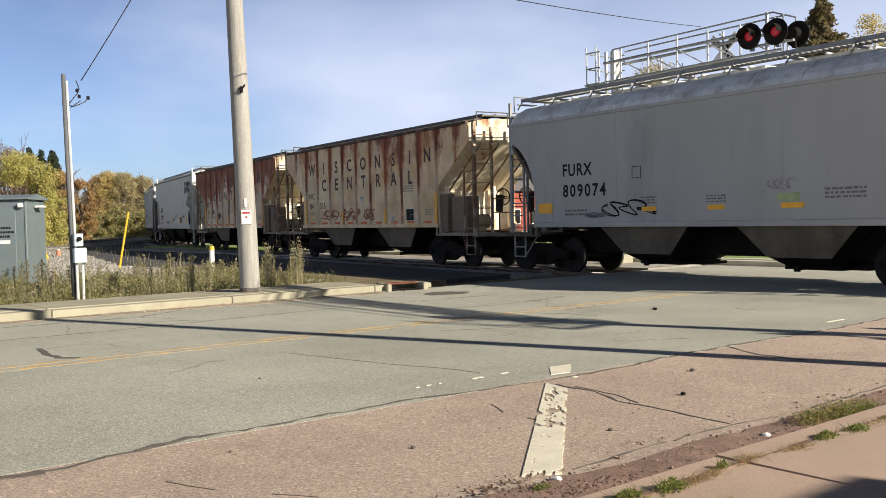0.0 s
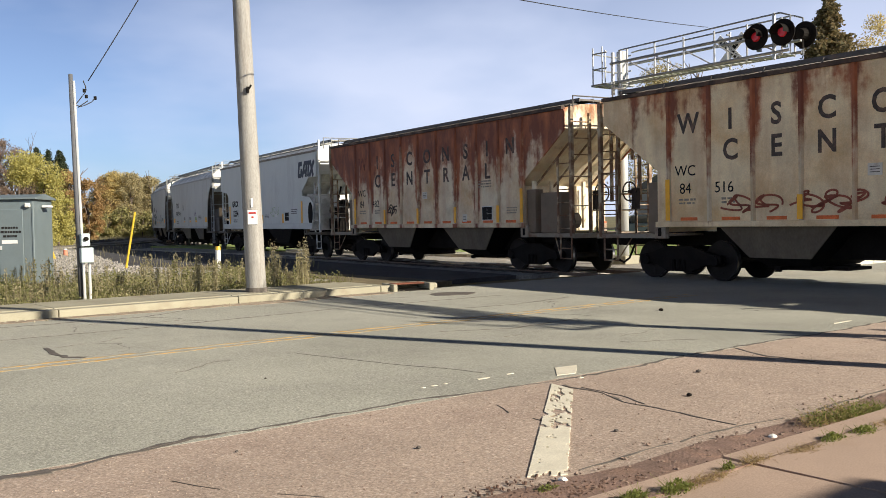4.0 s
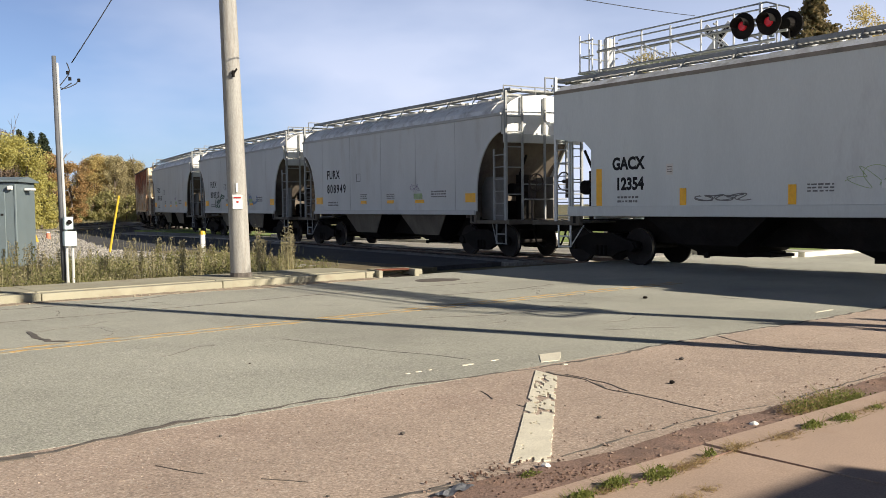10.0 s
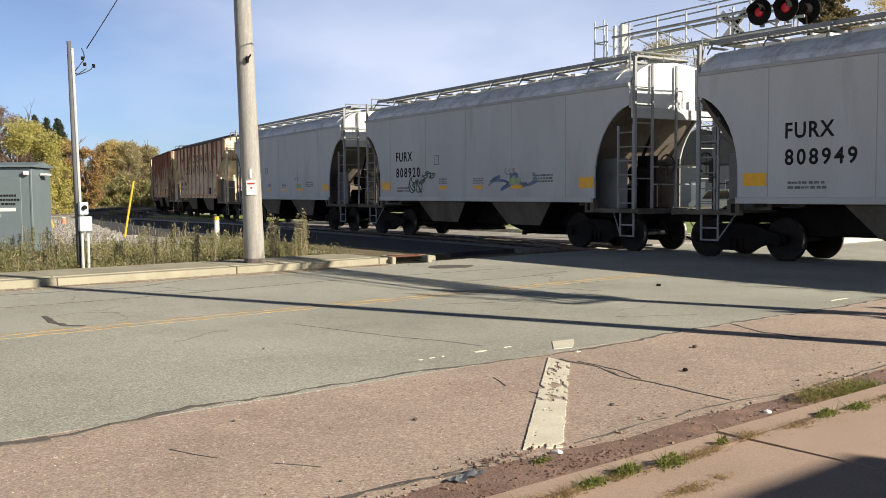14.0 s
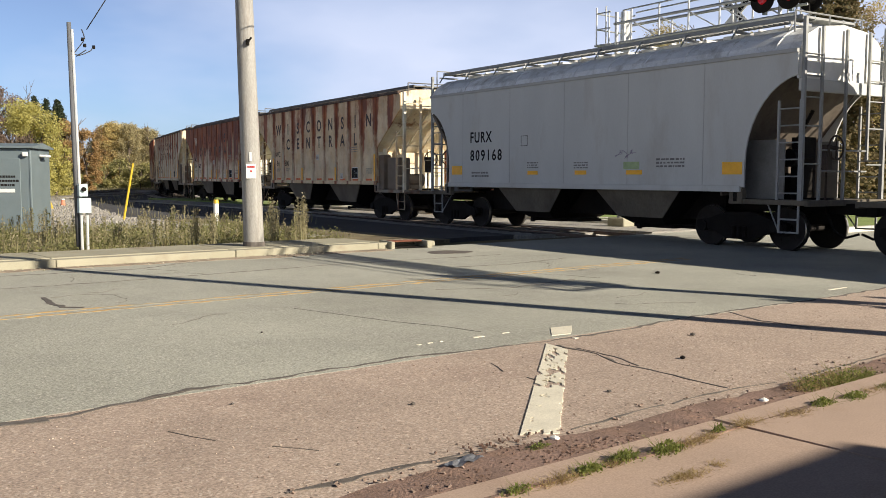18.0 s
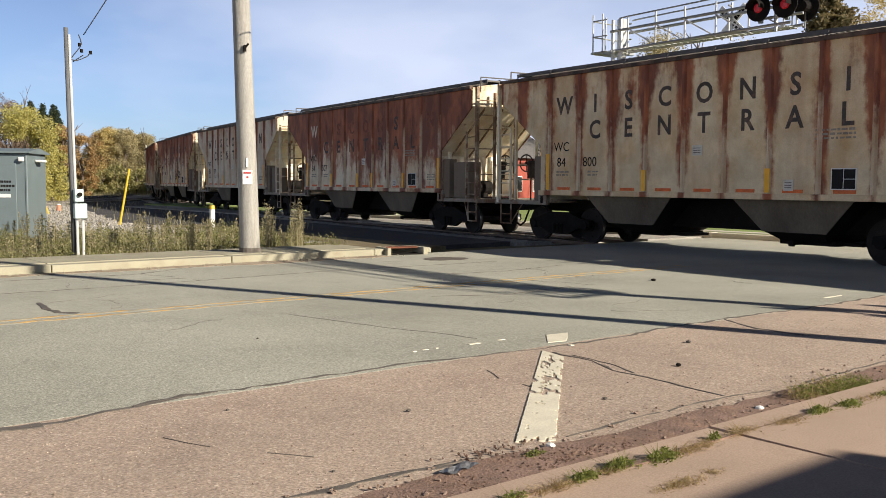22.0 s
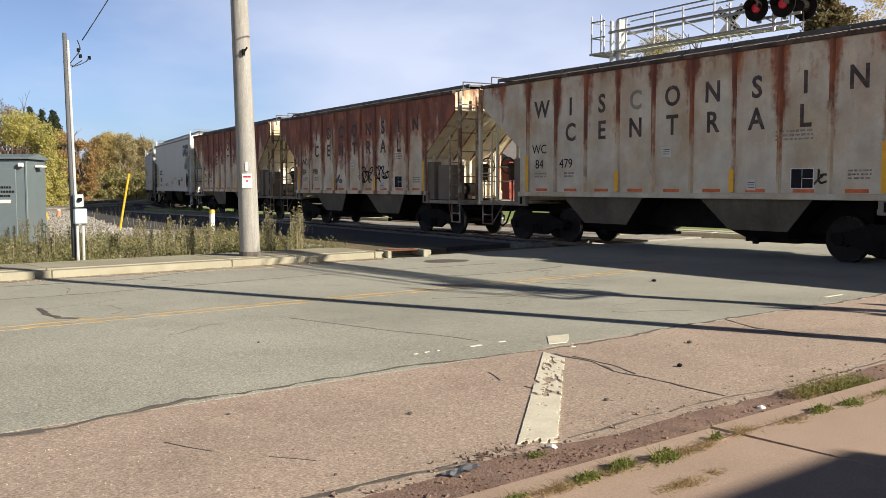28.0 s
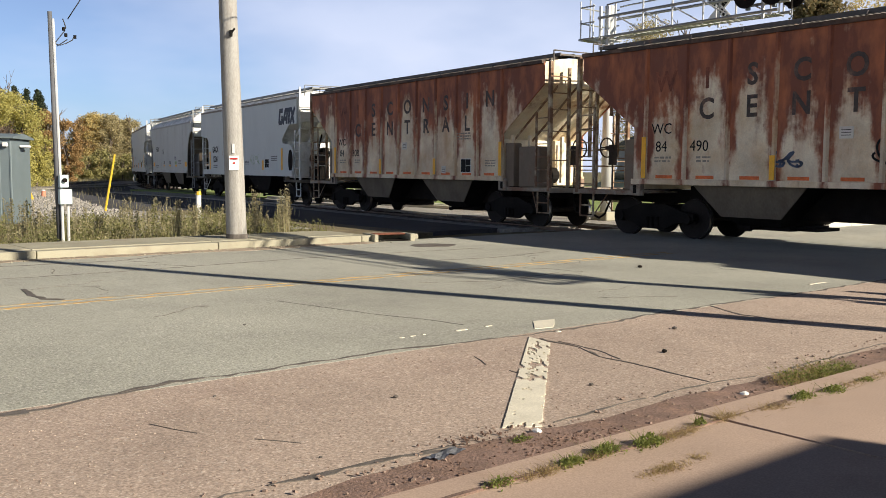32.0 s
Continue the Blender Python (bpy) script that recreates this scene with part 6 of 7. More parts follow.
# ---- signal gantry over the street beyond the railway ----
def gantry(x0, y0, L, turn, label):
    zl, zh = 5.90, 6.52
    g = thing("signal_gantry", pose(x0, y0, 0, 0, 0, turn), label, "signal gantry")
    bm = bmesh.new()
    bm_rod(bm, (0, 0, 0), (0, 0, 6.9), 0.17, 14, 0.14)
    part("mast", bm, BRIGHT_METAL, g, smooth=True)
    bm = bmesh.new()
    bm_box(bm, (0, 0, 0.15), (0.7, 0.7, 0.3))
    part("footing", bm, CONCRETE, g, bevel=0.03)
    for x in (-0.32, 0.32):
        for z, r in ((zl, 0.042), (zh, 0.045)):
            bm = bmesh.new()
            bm_rod(bm, (x, 0.2, z - 0.02), (x, -L, z + 0.10), r, 8)
            part("chord", bm, GALV, g)
        for i in range(6):
            y = -0.5 - i * (L - 0.7) / 5
            bm = bmesh.new()
            if x < 0 or i % 2:
                bm_rod(bm, (x, y, zl), (x, y, zh + 0.38 if x < 0 else zh), 0.028, 6)
                part("upright", bm, BRIGHT_METAL, g)
            if i < 5 and x < 0:
                bm = bmesh.new()
                bm_rod(bm, (x, y, zh), (x, y - (L - 0.7) / 5, zl), 0.022, 6)
                part("brace", bm, BRIGHT_METAL, g)
        bm = bmesh.new()
        pts = [Vector((x, -0.15, zh + 0.36)), Vector((x, -0.5, zh + 0.38)), Vector((x, -L + 0.25, zh + 0.52)), Vector((x, -L - 0.05, zh + 0.40)), Vector((x, -L - 0.05, zl))]
        for a, b in zip(pts, pts[1:]):
            bm_rod(bm, a, b, 0.024, 6)
        part("hand_rail", bm, GALV, g)
    bm = bmesh.new()
    for x in (-0.2, 0.2):
        bm_box(bm, (x, -L / 2, zl + 0.02), (0.035, L - 0.3, 0.05))
    for i in range(int(L / 0.22)):
        bm_box(bm, (0, -0.2 - i * 0.22, zl + 0.02), (0.4, 0.13, 0.025))
    part("walkway", bm, GALV, g, "open grating walkway")
    # work basket round the mast head
    for z in (zl - 0.05, zl + 0.45, zl + 0.95):
        for a, b in (((-0.6, 0.7), (0.6, 0.7)), ((-0.6, 0.1), (-0.6, 0.7)), ((0.6, 0.1), (0.6, 0.7))):
            bm = bmesh.new()
            bm_rod(bm, (*a, z), (*b, z), 0.022, 6)
            part("basket_rail", bm, GALV, g)
    for x, y in ((-0.6, 0.7), (0.6, 0.7), (-0.6, 0.3), (0.6, 0.3), (0, 0.7)):
        bm = bmesh.new()
        bm_rod(bm, (x, y, zl - 0.05), (x, y, zl + 1.15), 0.025, 6)
        part("basket_post", bm, BRIGHT_METAL, g)
    for k in range(6):
        bm = bmesh.new()
        bm_box(bm, (-0.55 + 0.22 * k, 0.38, zl - 0.06), (0.05, 0.75, 0.05))
        part("floor_bar", bm, GALV, g)
    for k in (-0.03, 0.79):
        bm = bmesh.new()
        bm_box(bm, (0, k, zl - 0.06), (1.15, 0.05, 0.06))
        part("floor_beam", bm, GALV, g)
    for k in (-0.16, 0.16):
        bm = bmesh.new()
        bm_rod(bm, (-0.25, k, zl - 0.4), (-0.25, k, zh + 0.35), 0.06, 8)
        part("riser", bm, BRIGHT_METAL, g)
    # flashing lamps that face the street
    for y, face, out in ((-L + 0.83, -1, -0.55), (-L + 0.03, -1, -0.55), (-L - 0.12, 1, 0.25)):
        bm = bmesh.new()
        z = zl + 0.55
        bm_rod(bm, (out, y, z), (out + face * 0.03, y, z), 0.36, 24)
        lamp = part("backboard", bm, BLACK_METAL, g, "round black backboard")
        bm = bmesh.new()
        bm_rod(bm, (out + face * 0.03, y, z), (out + face * 0.08, y, z), 0.135, 20, 0.11)
        part("lens", bm, RED_LAMP, lamp, "red signal lens")
        bm = bmesh.new()
        rows = []
        for i in range(11):
            a = radians(-10 + i * 20)
            d = Vector((0, math.cos(a), math.sin(a)))
            at = Vector((out + face * 0.03, y, z))
            rows.append([bm.verts.new(p) for p in (at + d * 0.20, at + d * 0.20 + Vector((face * 0.30, 0, 0)), at + d * 0.212 + Vector((face * 0.30, 0, 0)), at + d * 0.212)])
        for u, v in zip(rows, rows[1:]):
            for k in range(4):
                bm.faces.new((u[k], u[(k + 1) % 4], v[(k + 1) % 4], v[k]))
        bm.faces.new(rows[0])
        bm.faces.new(rows[-1][::-1])
        part("hood", bm, BLACK_METAL, lamp)
        bm = bmesh.new()
        bm_rod(bm, (out - face * 0.22, y, z), (out, y, z), 0.13, 12, 0.2)
        bm_box(bm, (out - face * 0.12, y, z - 0.22), (0.10, 0.10, 0.35))
        part("housing", bm, BLACK_METAL if face > 0 else HUT_GREY, lamp)
    bm = bmesh.new()
    bm_rod(bm, (-0.3, -L + 0.45, zl - 0.1), (-0.3, -L + 0.45, zh + 0.55), 0.05, 8)
    bm_rod(bm, (-0.3, -L + 0.83, zl + 0.30), (-0.3, -L - 0.35, zl + 0.30), 0.04, 8)
    part("lamp_bracket", bm, GALV, g)


def crossing_sign():
    cb = thing("crossing_sign", Matrix.Translation((23.98, 16.2, 6.40)), "white crossed-board railway crossing sign on the gantry", "sign")
    for a in (45, -45):
        bm = bmesh.new()
        bm_box(bm, (0.0 if a > 0 else 0.03, 0, 0), (0.02, 1.22, 0.23), Matrix.Rotation(radians(a), 3, "X"))
        board = part("board", bm, WHITE_PAINT, cb)
        bm = bmesh.new()
        m = Matrix.Rotation(radians(a), 3, "X")
        for k in range(8 if a > 0 else 4):
            y = (-0.5 + k * 0.135) if a > 0 else (-0.45 + k * 0.1)
            bm_box(bm, m @ Vector((-0.014 if a > 0 else 0.016, y, 0)), (0.006, 0.085, 0.13), m)
        part("board_lettering", bm, BLACK_PAINT, board)
    bm = bmesh.new()
    bm_rod(bm, (-0.03, 0, -0.55), (-0.03, 0, 0.55), 0.035, 8)
    bm_rod(bm, (-0.03, 0, 0.45), (-0.2, 0, 0.45), 0.03, 6)
    part("bracket", bm, GALV, cb)


gantry(23.5, 19.95, 6.10, 0, "galvanised cantilever crossing signal gantry beyond the railway")
gantry(14.65, -1.6, 8.7, 180, "galvanised cantilever crossing signal gantry over the near lanes")
crossing_sign()


def mast_signals(x, y):
    """Flashing lamps and crossed boards on the near gantry's mast, at man-and-a-half height."""
    p = thing("crossing_signal", Matrix.Translation((x, y, 0)), "crossing lamps and crossed boards on the near gantry mast", "crossing signal")
    for dx, z in ((-0.62, 3.15), (0.52, 3.45)):
        bm = bmesh.new()
        bm_rod(bm, (dx * 0.8, -0.55, z), (dx * 0.8, 0.55, z), 0.045, 8)
        bm_rod(bm, (0, 0, z), (dx * 0.8, 0, z), 0.05, 8)
        part("lamp_arm", bm, GALV, p)
        for dy in (-0.42, 0.42):
            bm = bmesh.new()
            bm_rod(bm, (dx, dy, z), (dx * 1.06, dy, z), 0.30, 22)
            board = part("backboard", bm, BLACK_METAL, p, "round black backboard")
            bm = bmesh.new()
            bm_rod(bm, (dx * 1.06, dy, z), (dx * 1.14, dy, z), 0.15, 18)
            part("lens", bm, RED_LAMP, board, "red signal lens")
    for a in (45, -45):
        bm = bmesh.new()
        bm_box(bm, (-0.22 if a > 0 else -0.25, 0, 4.05), (0.02, 1.22, 0.23), Matrix.Rotation(radians(a), 3, "X"))
        part("board", bm, WHITE_PAINT, p)
    bm = bmesh.new()
    bm_box(bm, (-0.55, -0.1, 2.55), (0.9, 0.35, 0.30))
    part("arm_motor", bm, GALV, p, bevel=0.02)


mast_signals(14.65, -1.6)

# ---- trees and weeds ----
def leaf_mat(name, rgb, rgb2, rough=0.75):
    m = bpy.data.materials.new(name)
    m.use_nodes = True
    n, l = m.node_tree.nodes, m.node_tree.links
    b = n["Principled BSDF"]
    b.inputs["Roughness"].default_value = rough
    geo = n.new("ShaderNodeNewGeometry")
    ramp = n.new("ShaderNodeValToRGB")
    ramp.color_ramp.elements[0].color, ramp.color_ramp.elements[1].color = (*rgb, 1), (*rgb2, 1)
    l.new(geo.outputs["Random Per Island"], ramp.inputs["Fac"])
    l.new(ramp.outputs["Color"], b.inputs["Base Color"])
    tr = n.new("ShaderNodeBsdfTranslucent")
    mix = n.new("ShaderNodeMixShader")
    mix.inputs[0].default_value = 0.5
    l.new(ramp.outputs["Color"], tr.inputs["Color"])
    l.new(b.outputs[0], mix.inputs[1])
    l.new(tr.outputs[0], mix.inputs[2])
    l.new(mix.outputs[0], n["Material Output"].inputs["Surface"])
    return m


LEAF = {
    "yellow": leaf_mat("yellow_autumn_leaves", (0.42, 0.39, 0.12), (0.60, 0.55, 0.20)),
    "orange": leaf_mat("orange_brown_autumn_leaves", (0.40, 0.265, 0.115), (0.51, 0.35, 0.16)),
    # gold and brown are lifted paler to put the far line's haze in the colour
    "gold": leaf_mat("golden_autumn_leaves", (0.54, 0.44, 0.195), (0.64, 0.53, 0.25)),
    "brown": leaf_mat("brown_autumn_leaves", (0.41, 0.355, 0.195), (0.50, 0.44, 0.26)),
    "olive": leaf_mat("olive_leaves", (0.26, 0.25, 0.10), (0.40, 0.37, 0.16)),
    "dusk": leaf_mat("purplish_brown_leaves", (0.22, 0.155, 0.115), (0.32, 0.24, 0.175)),
    "spruce": leaf_mat("spruce_needles", (0.03, 0.05, 0.028), (0.075, 0.095, 0.045)),
    "rusty_spruce": leaf_mat("browning_spruce_needles", (0.10, 0.10, 0.05), (0.33, 0.25, 0.13)),
    "weed": leaf_mat("tall_dry_weeds", (0.27, 0.24, 0.12), (0.46, 0.42, 0.24)),
    "weed_green": leaf_mat("green_weeds", (0.16, 0.17, 0.065), (0.31, 0.30, 0.12)),
    "plume": leaf_mat("brown_seed_heads", (0.28, 0.25, 0.15), (0.44, 0.39, 0.24)),
    "tuft": leaf_mat("kerb_grass", (0.10, 0.13, 0.03), (0.31, 0.33, 0.09)),
    "straw": leaf_mat("dead_grass", (0.30, 0.22, 0.10), (0.46, 0.36, 0.18)),
}


def blades_mesh(name, quads, material):
    """One mesh from an array (n, 4, 3) of leaf corners."""
    q = np.asarray(quads, float)
    me = bpy.data.meshes.new(name)
    k = len(q)
    me.from_pydata(q.reshape(-1, 3).tolist(), [], np.arange(4 * k).reshape(-1, 4).tolist())
    me.materials.append(material)
    return me


def leaves(rng, centres, size, flat=0.0):
    """Leaf quads of random turn at the given centres."""
    k = len(centres)
    a, b = rng.normal(size=(k, 3)), rng.normal(size=(k, 3))
    a[:, 2] *= 1 - flat
    a /= np.linalg.norm(a, axis=1)[:, None]
    b -= (a * b).sum(1)[:, None] * a
    b /= np.linalg.norm(b, axis=1)[:, None]
    s = size * rng.uniform(0.6, 1.3, (k, 1))
    a, b = a * s, b * s * 0.7
    return np.stack([centres - a, centres - 0.25 * a + b, centres + a, centres + 0.25 * a - b], 1)


def branchy(bm, rnd, start, way, length, r, depth):
    end = start + way * length
    bm_rod(bm, start, end, r, 5 if depth else 7, r * 0.62)
    if depth:
        for _ in range(3 if depth > 1 else 2):
            w = (way + Vector((rnd.uniform(-1, 1), rnd.uniform(-1, 1), rnd.uniform(-0.15, 0.75))) * 0.75).normalized()
            branchy(bm, rnd, start.lerp(end, rnd.uniform(0.45, 1.0)), w, length * rnd.uniform(0.5, 0.75), r * 0.55, depth - 1)


def broadleaf(x, y, h, w, tone, n, seed, label, leaf=0.30, low=0.12, name="tree", dense=1.0, z=-0.16, group=""):
    rnd, rng = random.Random(seed), np.random.default_rng(seed)
    t = thing(name, Matrix.Translation((x, y, z)), label, "tree", group)
    bm = bmesh.new()
    branchy(bm, rnd, Vector((0, 0, 0)), Vector((rnd.uniform(-0.05, 0.05), 0, 1)).normalized(), h * 0.5, h * 0.022, 3)
    part("trunk", bm, BARK, t)
    clumps = []
    for i in range(int(26 * dense)):
        a, v = rng.uniform(0, 2 * math.pi), rng.uniform(0, 1)
        zc = h * (low + (1 - low) * v)
        rr = w / 2 * math.sqrt(max(0.04, 1 - (abs(v - 0.42) / 0.62) ** 2)) * rng.uniform(0.3, 1.0)
        clumps.append((rr * math.cos(a), rr * math.sin(a), zc, w * rng.uniform(0.09, 0.19)))
    per = max(6, n // len(clumps))
    pts = []
    for cx, cy, cz, cr in clumps:
        d = rng.normal(size=(per, 3))
        d /= np.linalg.norm(d, axis=1)[:, None]
        pts.append(np.array([cx, cy, cz]) + d * cr * rng.uniform(0.35, 1.15, (per, 1)) * [1, 1, 0.85])
    pts = np.concatenate(pts)
    pts = pts[pts[:, 2] > 0.1]
    part("crown", blades_mesh("crown", leaves(rng, pts, leaf), LEAF[tone]), None, t)
    return t


def conifer(x, y, h, w, tone, n, seed, label, leaf=0.28, group=""):
    rnd, rng = random.Random(seed), np.random.default_rng(seed)
    t = thing("spruce", Matrix.Translation((x, y, -0.16)), label, "tree", group)
    bm = bmesh.new()
    bm_rod(bm, (0, 0, 0), (0, 0, h), h * 0.018, 8, 0.02)
    pts = []
    tiers = int(h * 4.5)
    for i in range(tiers):
        s = (i + rnd.random()) / tiers
        z = h * (0.08 + 0.91 * s)
        reach = w / 2 * (1 - s) ** 0.75 * rnd.uniform(0.6, 1.15) + 0.12
        for j in range(6):
            a = rnd.uniform(0, 2 * math.pi)
            k = max(3, int(n / tiers / 6 * (1.6 - 1.2 * s)))
            r = rng.uniform(0.1, 1.0, k) * reach
            pts.append(np.stack([r * math.cos(a) + rng.normal(0, 0.10, k), r * math.sin(a) + rng.normal(0, 0.10, k), z - r * 0.28 + rng.normal(0, 0.14, k)], 1))
            if j < 1:
                bm_rod(bm, (0, 0, z), (reach * math.cos(a), reach * math.sin(a), z - reach * 0.28), 0.03, 4, 0.01)
    part("trunk", bm, BARK, t)
    part("crown", blades_mesh("crown", leaves(rng, np.concatenate(pts), leaf, 0.5), LEAF[tone]), None, t)
    return t


def bare_tree(x, y, h, seed, label):
    rnd = random.Random(seed)
    t = thing("bare_tree", Matrix.Translation((x, y, -0.16)), label, "tree", "bare trees behind the hut")
    bm = bmesh.new()
    branchy(bm, rnd, Vector((0, 0, 0)), Vector((0, 0, 1)), h * 0.45, h * 0.016, 4)
    part("trunk", bm, BARK, t)
    return t


def trees():
    r = random.Random(9)
    broadleaf(20.8, 78, 7.2, 5.4, "yellow", 19000, 1, "bright yellow autumn tree behind the hut", 0.08, 0.04, dense=2.4)
    broadleaf(22.9, 79, 4.4, 2.4, "yellow", 6000, 2, "pale yellow autumn sapling behind the hut", 0.08, 0.03, dense=1.5)
    broadleaf(16.6, 80, 6.4, 4.6, "brown", 9000, 6, "olive-brown autumn tree behind the hut", 0.09, 0.04, dense=1.8)
    broadleaf(24.6, 86, 2.8, 3.2, "olive", 1500, 3, "low olive bush beside the siding", 0.16, 0.0, "bush")
    broadleaf(27.4, 94, 3.0, 4.0, "olive", 1500, 4, "low olive bush beside the siding", 0.16, 0.0, "bush")
    for i, (x, h) in enumerate(((30.8, 10.9), (32.0, 10.6), (33.0, 10.5), (34.2, 10.2), (29.8, 9.8))):
        conifer(x, 114 + r.uniform(-2, 2), h, 4.8, "spruce", 20000, 20 + i, "dark green spruce behind the yellow trees", 0.10, "dark spruces behind the hut")
    for i in range(3):
        broadleaf(32.0 + i * 1.4, 109 + r.uniform(-1, 1), 8.4 - i * 0.8, 3.8, "orange", 6000, 30 + i, "dull russet autumn tree among the spruces", 0.10, 0.02, dense=1.3)
    for i in range(8):
        bare_tree(24.6 + i * 0.75, 112 + r.uniform(-3, 3), 12.4 + r.uniform(-1.5, 0.8), 40 + i, "bare grey leafless tree")
    for i, (x, h) in enumerate(((22.4, 11.6), (24.2, 11.2), (26.0, 11.0), (27.6, 10.3))):
        broadleaf(x, 108 + r.uniform(-1, 1), h, 4.0, "dusk", 7000, 46 + i, "half-bare purplish brown autumn tree behind the hut", 0.08, 0.05, dense=2.6, group="half-bare trees behind the hut")
    for i in range(15):
        s = i / 14
        x, y = 48.8 + 8.2 * s, 147 + r.uniform(-5, 6)
        hh = (9.6 + 1.5 * math.sin(0.5 + s * 2.4) + r.uniform(-0.7, 0.5)) * (0.72 if i == 0 else 0.86)
        broadleaf(x, y, hh, 4.6, ("gold", "orange", "gold", "gold", "orange", "gold", "brown", "gold", "brown", "brown", "gold", "brown", "brown", "gold", "brown")[i], 17000, 60 + i, "rounded autumn tree in the far tree line", 0.09, 0.0, dense=7.0, group="far autumn tree line")
    for i in range(9):
        broadleaf(43 + 2.1 * i, 132 + r.uniform(-2, 2), 2.6 + r.uniform(0, 1.4), 4.4, "olive", 2200, 80 + i, "low olive scrub before the tree line", 0.15, 0.0, "bush", group="far scrub")
    conifer(56.3, 30.9, 15.4, 10.4, "rusty_spruce", 46000, 100, "tall green spruce with browning needles beyond the railway", 0.13)
    conifer(61.4, 28.4, 13.2, 6.6, "rusty_spruce", 24000, 101, "green spruce with browning needles beyond the railway", 0.13)
    broadleaf(60.0, 29.5, 13.9, 5.5, "gold", 15000, 102, "thin golden autumn tree beside the spruce", 0.07, 0.15, dense=2.2)
    broadleaf(70, 23, 13.6, 8, "brown", 8000, 105, "thin brown autumn tree beyond the railway", 0.12, 0.15)
    broadleaf(62, 48, 13.4, 9, "brown", 22000, 103, "olive-brown autumn tree beyond the railway", 0.08, 0.1, dense=3.0)
    broadleaf(64, 42.5, 12.6, 6, "brown", 6000, 104, "sparse brown autumn tree beyond the railway", 0.07, 0.1, dense=2.0)
    for i in range(6):
        broadleaf(95 + 10 * i, 60 - 9 * i, 12 + r.uniform(-2, 2), 10, ("brown", "orange")[i % 2], 14000, 110 + i, "autumn tree far beyond the railway", 0.13, 0.03, dense=4.0, group="trees beyond the railway")


trees()


def stems(rng, n, xs, ys, h0, h1, spread, width, z=-0.04):
    """Upright weed stems as thin bent quads."""
    x, y = rng.uniform(*xs, n), rng.uniform(*ys, n)
    h = rng.uniform(h0, h1, n)
    a = rng.uniform(0, 2 * math.pi, n)
    dx, dy = np.cos(a) * width, np.sin(a) * width
    lx, ly = rng.normal(0, spread, n) * h, rng.normal(0, spread, n) * h
    zero = np.full(n, z)
    return np.stack([np.stack([x - dx, y - dy, zero], 1), np.stack([x + dx, y + dy, zero], 1), np.stack([x + lx + dx * 0.3, y + ly + dy * 0.3, h + z], 1), np.stack([x + lx - dx * 0.3, y + ly - dy * 0.3, h + z], 1)], 1)


def weeds():
    rng = np.random.default_rng(4)
    quads, plumes, greens = [], [], []
    for i in range(330):
        y = rng.uniform(19.3, 26.5)
        x = rng.uniform(-9, 13.2 if y > 20 else 11.5)
        h = rng.uniform(0.20, 0.42) * (1.0 if y > 20.2 else 0.6)
        q = stems(rng, 70, (x - 0.5, x + 0.5), (y - 0.45, y + 0.45), h * 0.4, h * 1.1, 0.25, 0.006)
        (quads if rng.random() < 0.45 else greens).append(q)
        c = np.stack([rng.normal(x, 0.28, 110), rng.normal(y, 0.28, 110), h * rng.uniform(0.05, 1, 110) ** 1.4], 1)
        (quads if rng.random() < 0.35 else greens).append(leaves(rng, c, 0.028))
    for i in range(90):
        y = rng.uniform(19.6, 27.5)
        x = rng.uniform(-4, 12.6)
        h = rng.uniform(0.45, 0.85)
        for k in range(3):
            px_, py_ = x + rng.normal(0, 0.10), y + rng.normal(0, 0.1)
            hh = h * rng.uniform(0.7, 1.05)
            quads.append(stems(rng, 2, (px_ - 0.01, px_ + 0.01), (py_ - 0.01, py_ + 0.01), hh * 0.95, hh, 0.05, 0.010))
            zs = rng.uniform(0.35, 1.02, 40)
            c = np.stack([px_ + rng.normal(0, 0.04, 40) * (1.2 - zs), py_ + rng.normal(0, 0.04, 40), zs * hh - 0.04], 1)
            (plumes if rng.random() < 0.8 else greens).append(leaves(rng, c, 0.024))
    for x, y, h in ((10.15, 18.95, 1.25), (10.4, 19.2, 1.1), (10.0, 19.3, 0.95), (11.35, 19.6, 1.3), (11.2, 19.4, 1.1), (11.5, 19.8, 1.0), (8.6, 19.5, 0.9), (8.9, 19.2, 0.8)):
        for k in range(4):
            px_, py_ = x + rng.normal(0, 0.07), y + rng.normal(0, 0.08)
            hh = h * rng.uniform(0.65, 1.05)
            quads.append(stems(rng, 2, (px_ - 0.01, px_ + 0.01), (py_ - 0.01, py_ + 0.01), hh * 0.95, hh, 0.04, 0.010))
            zs = rng.uniform(0.25, 1.02, 60)
            c = np.stack([px_ + rng.normal(0, 0.035, 60), py_ + rng.normal(0, 0.035, 60), zs * hh - 0.04], 1)
            plumes.append(leaves(rng, c, 0.024))
    tagged(new("weeds", blades_mesh("weeds", np.concatenate(quads), LEAF["weed"])), "tall dry straw-coloured weeds on the verge", "weeds", kind="stuff")
    tagged(new("green_weeds", blades_mesh("green_weeds", np.concatenate(greens), LEAF["weed_green"])), "dull green weeds on the verge", "weeds", kind="stuff")
    tagged(new("seed_heads", blades_mesh("seed_heads", np.concatenate(plumes), LEAF["plume"])), "brown goldenrod seed heads on the verge", "weeds", kind="stuff")
    far = stems(rng, 16000, (-30, 60), (27, 130), 0.15, 0.5, 0.25, 0.014, -0.16)
    keep = far[:, 0, 0] < np.array([rail_line(y, 3.2).x for y in far[:, 0, 1]])
    tagged(new("meadow_grass", blades_mesh("meadow_grass", far[keep], LEAF["weed"])), "short dry meadow grass beside the track", "grass", kind="stuff")


weeds()


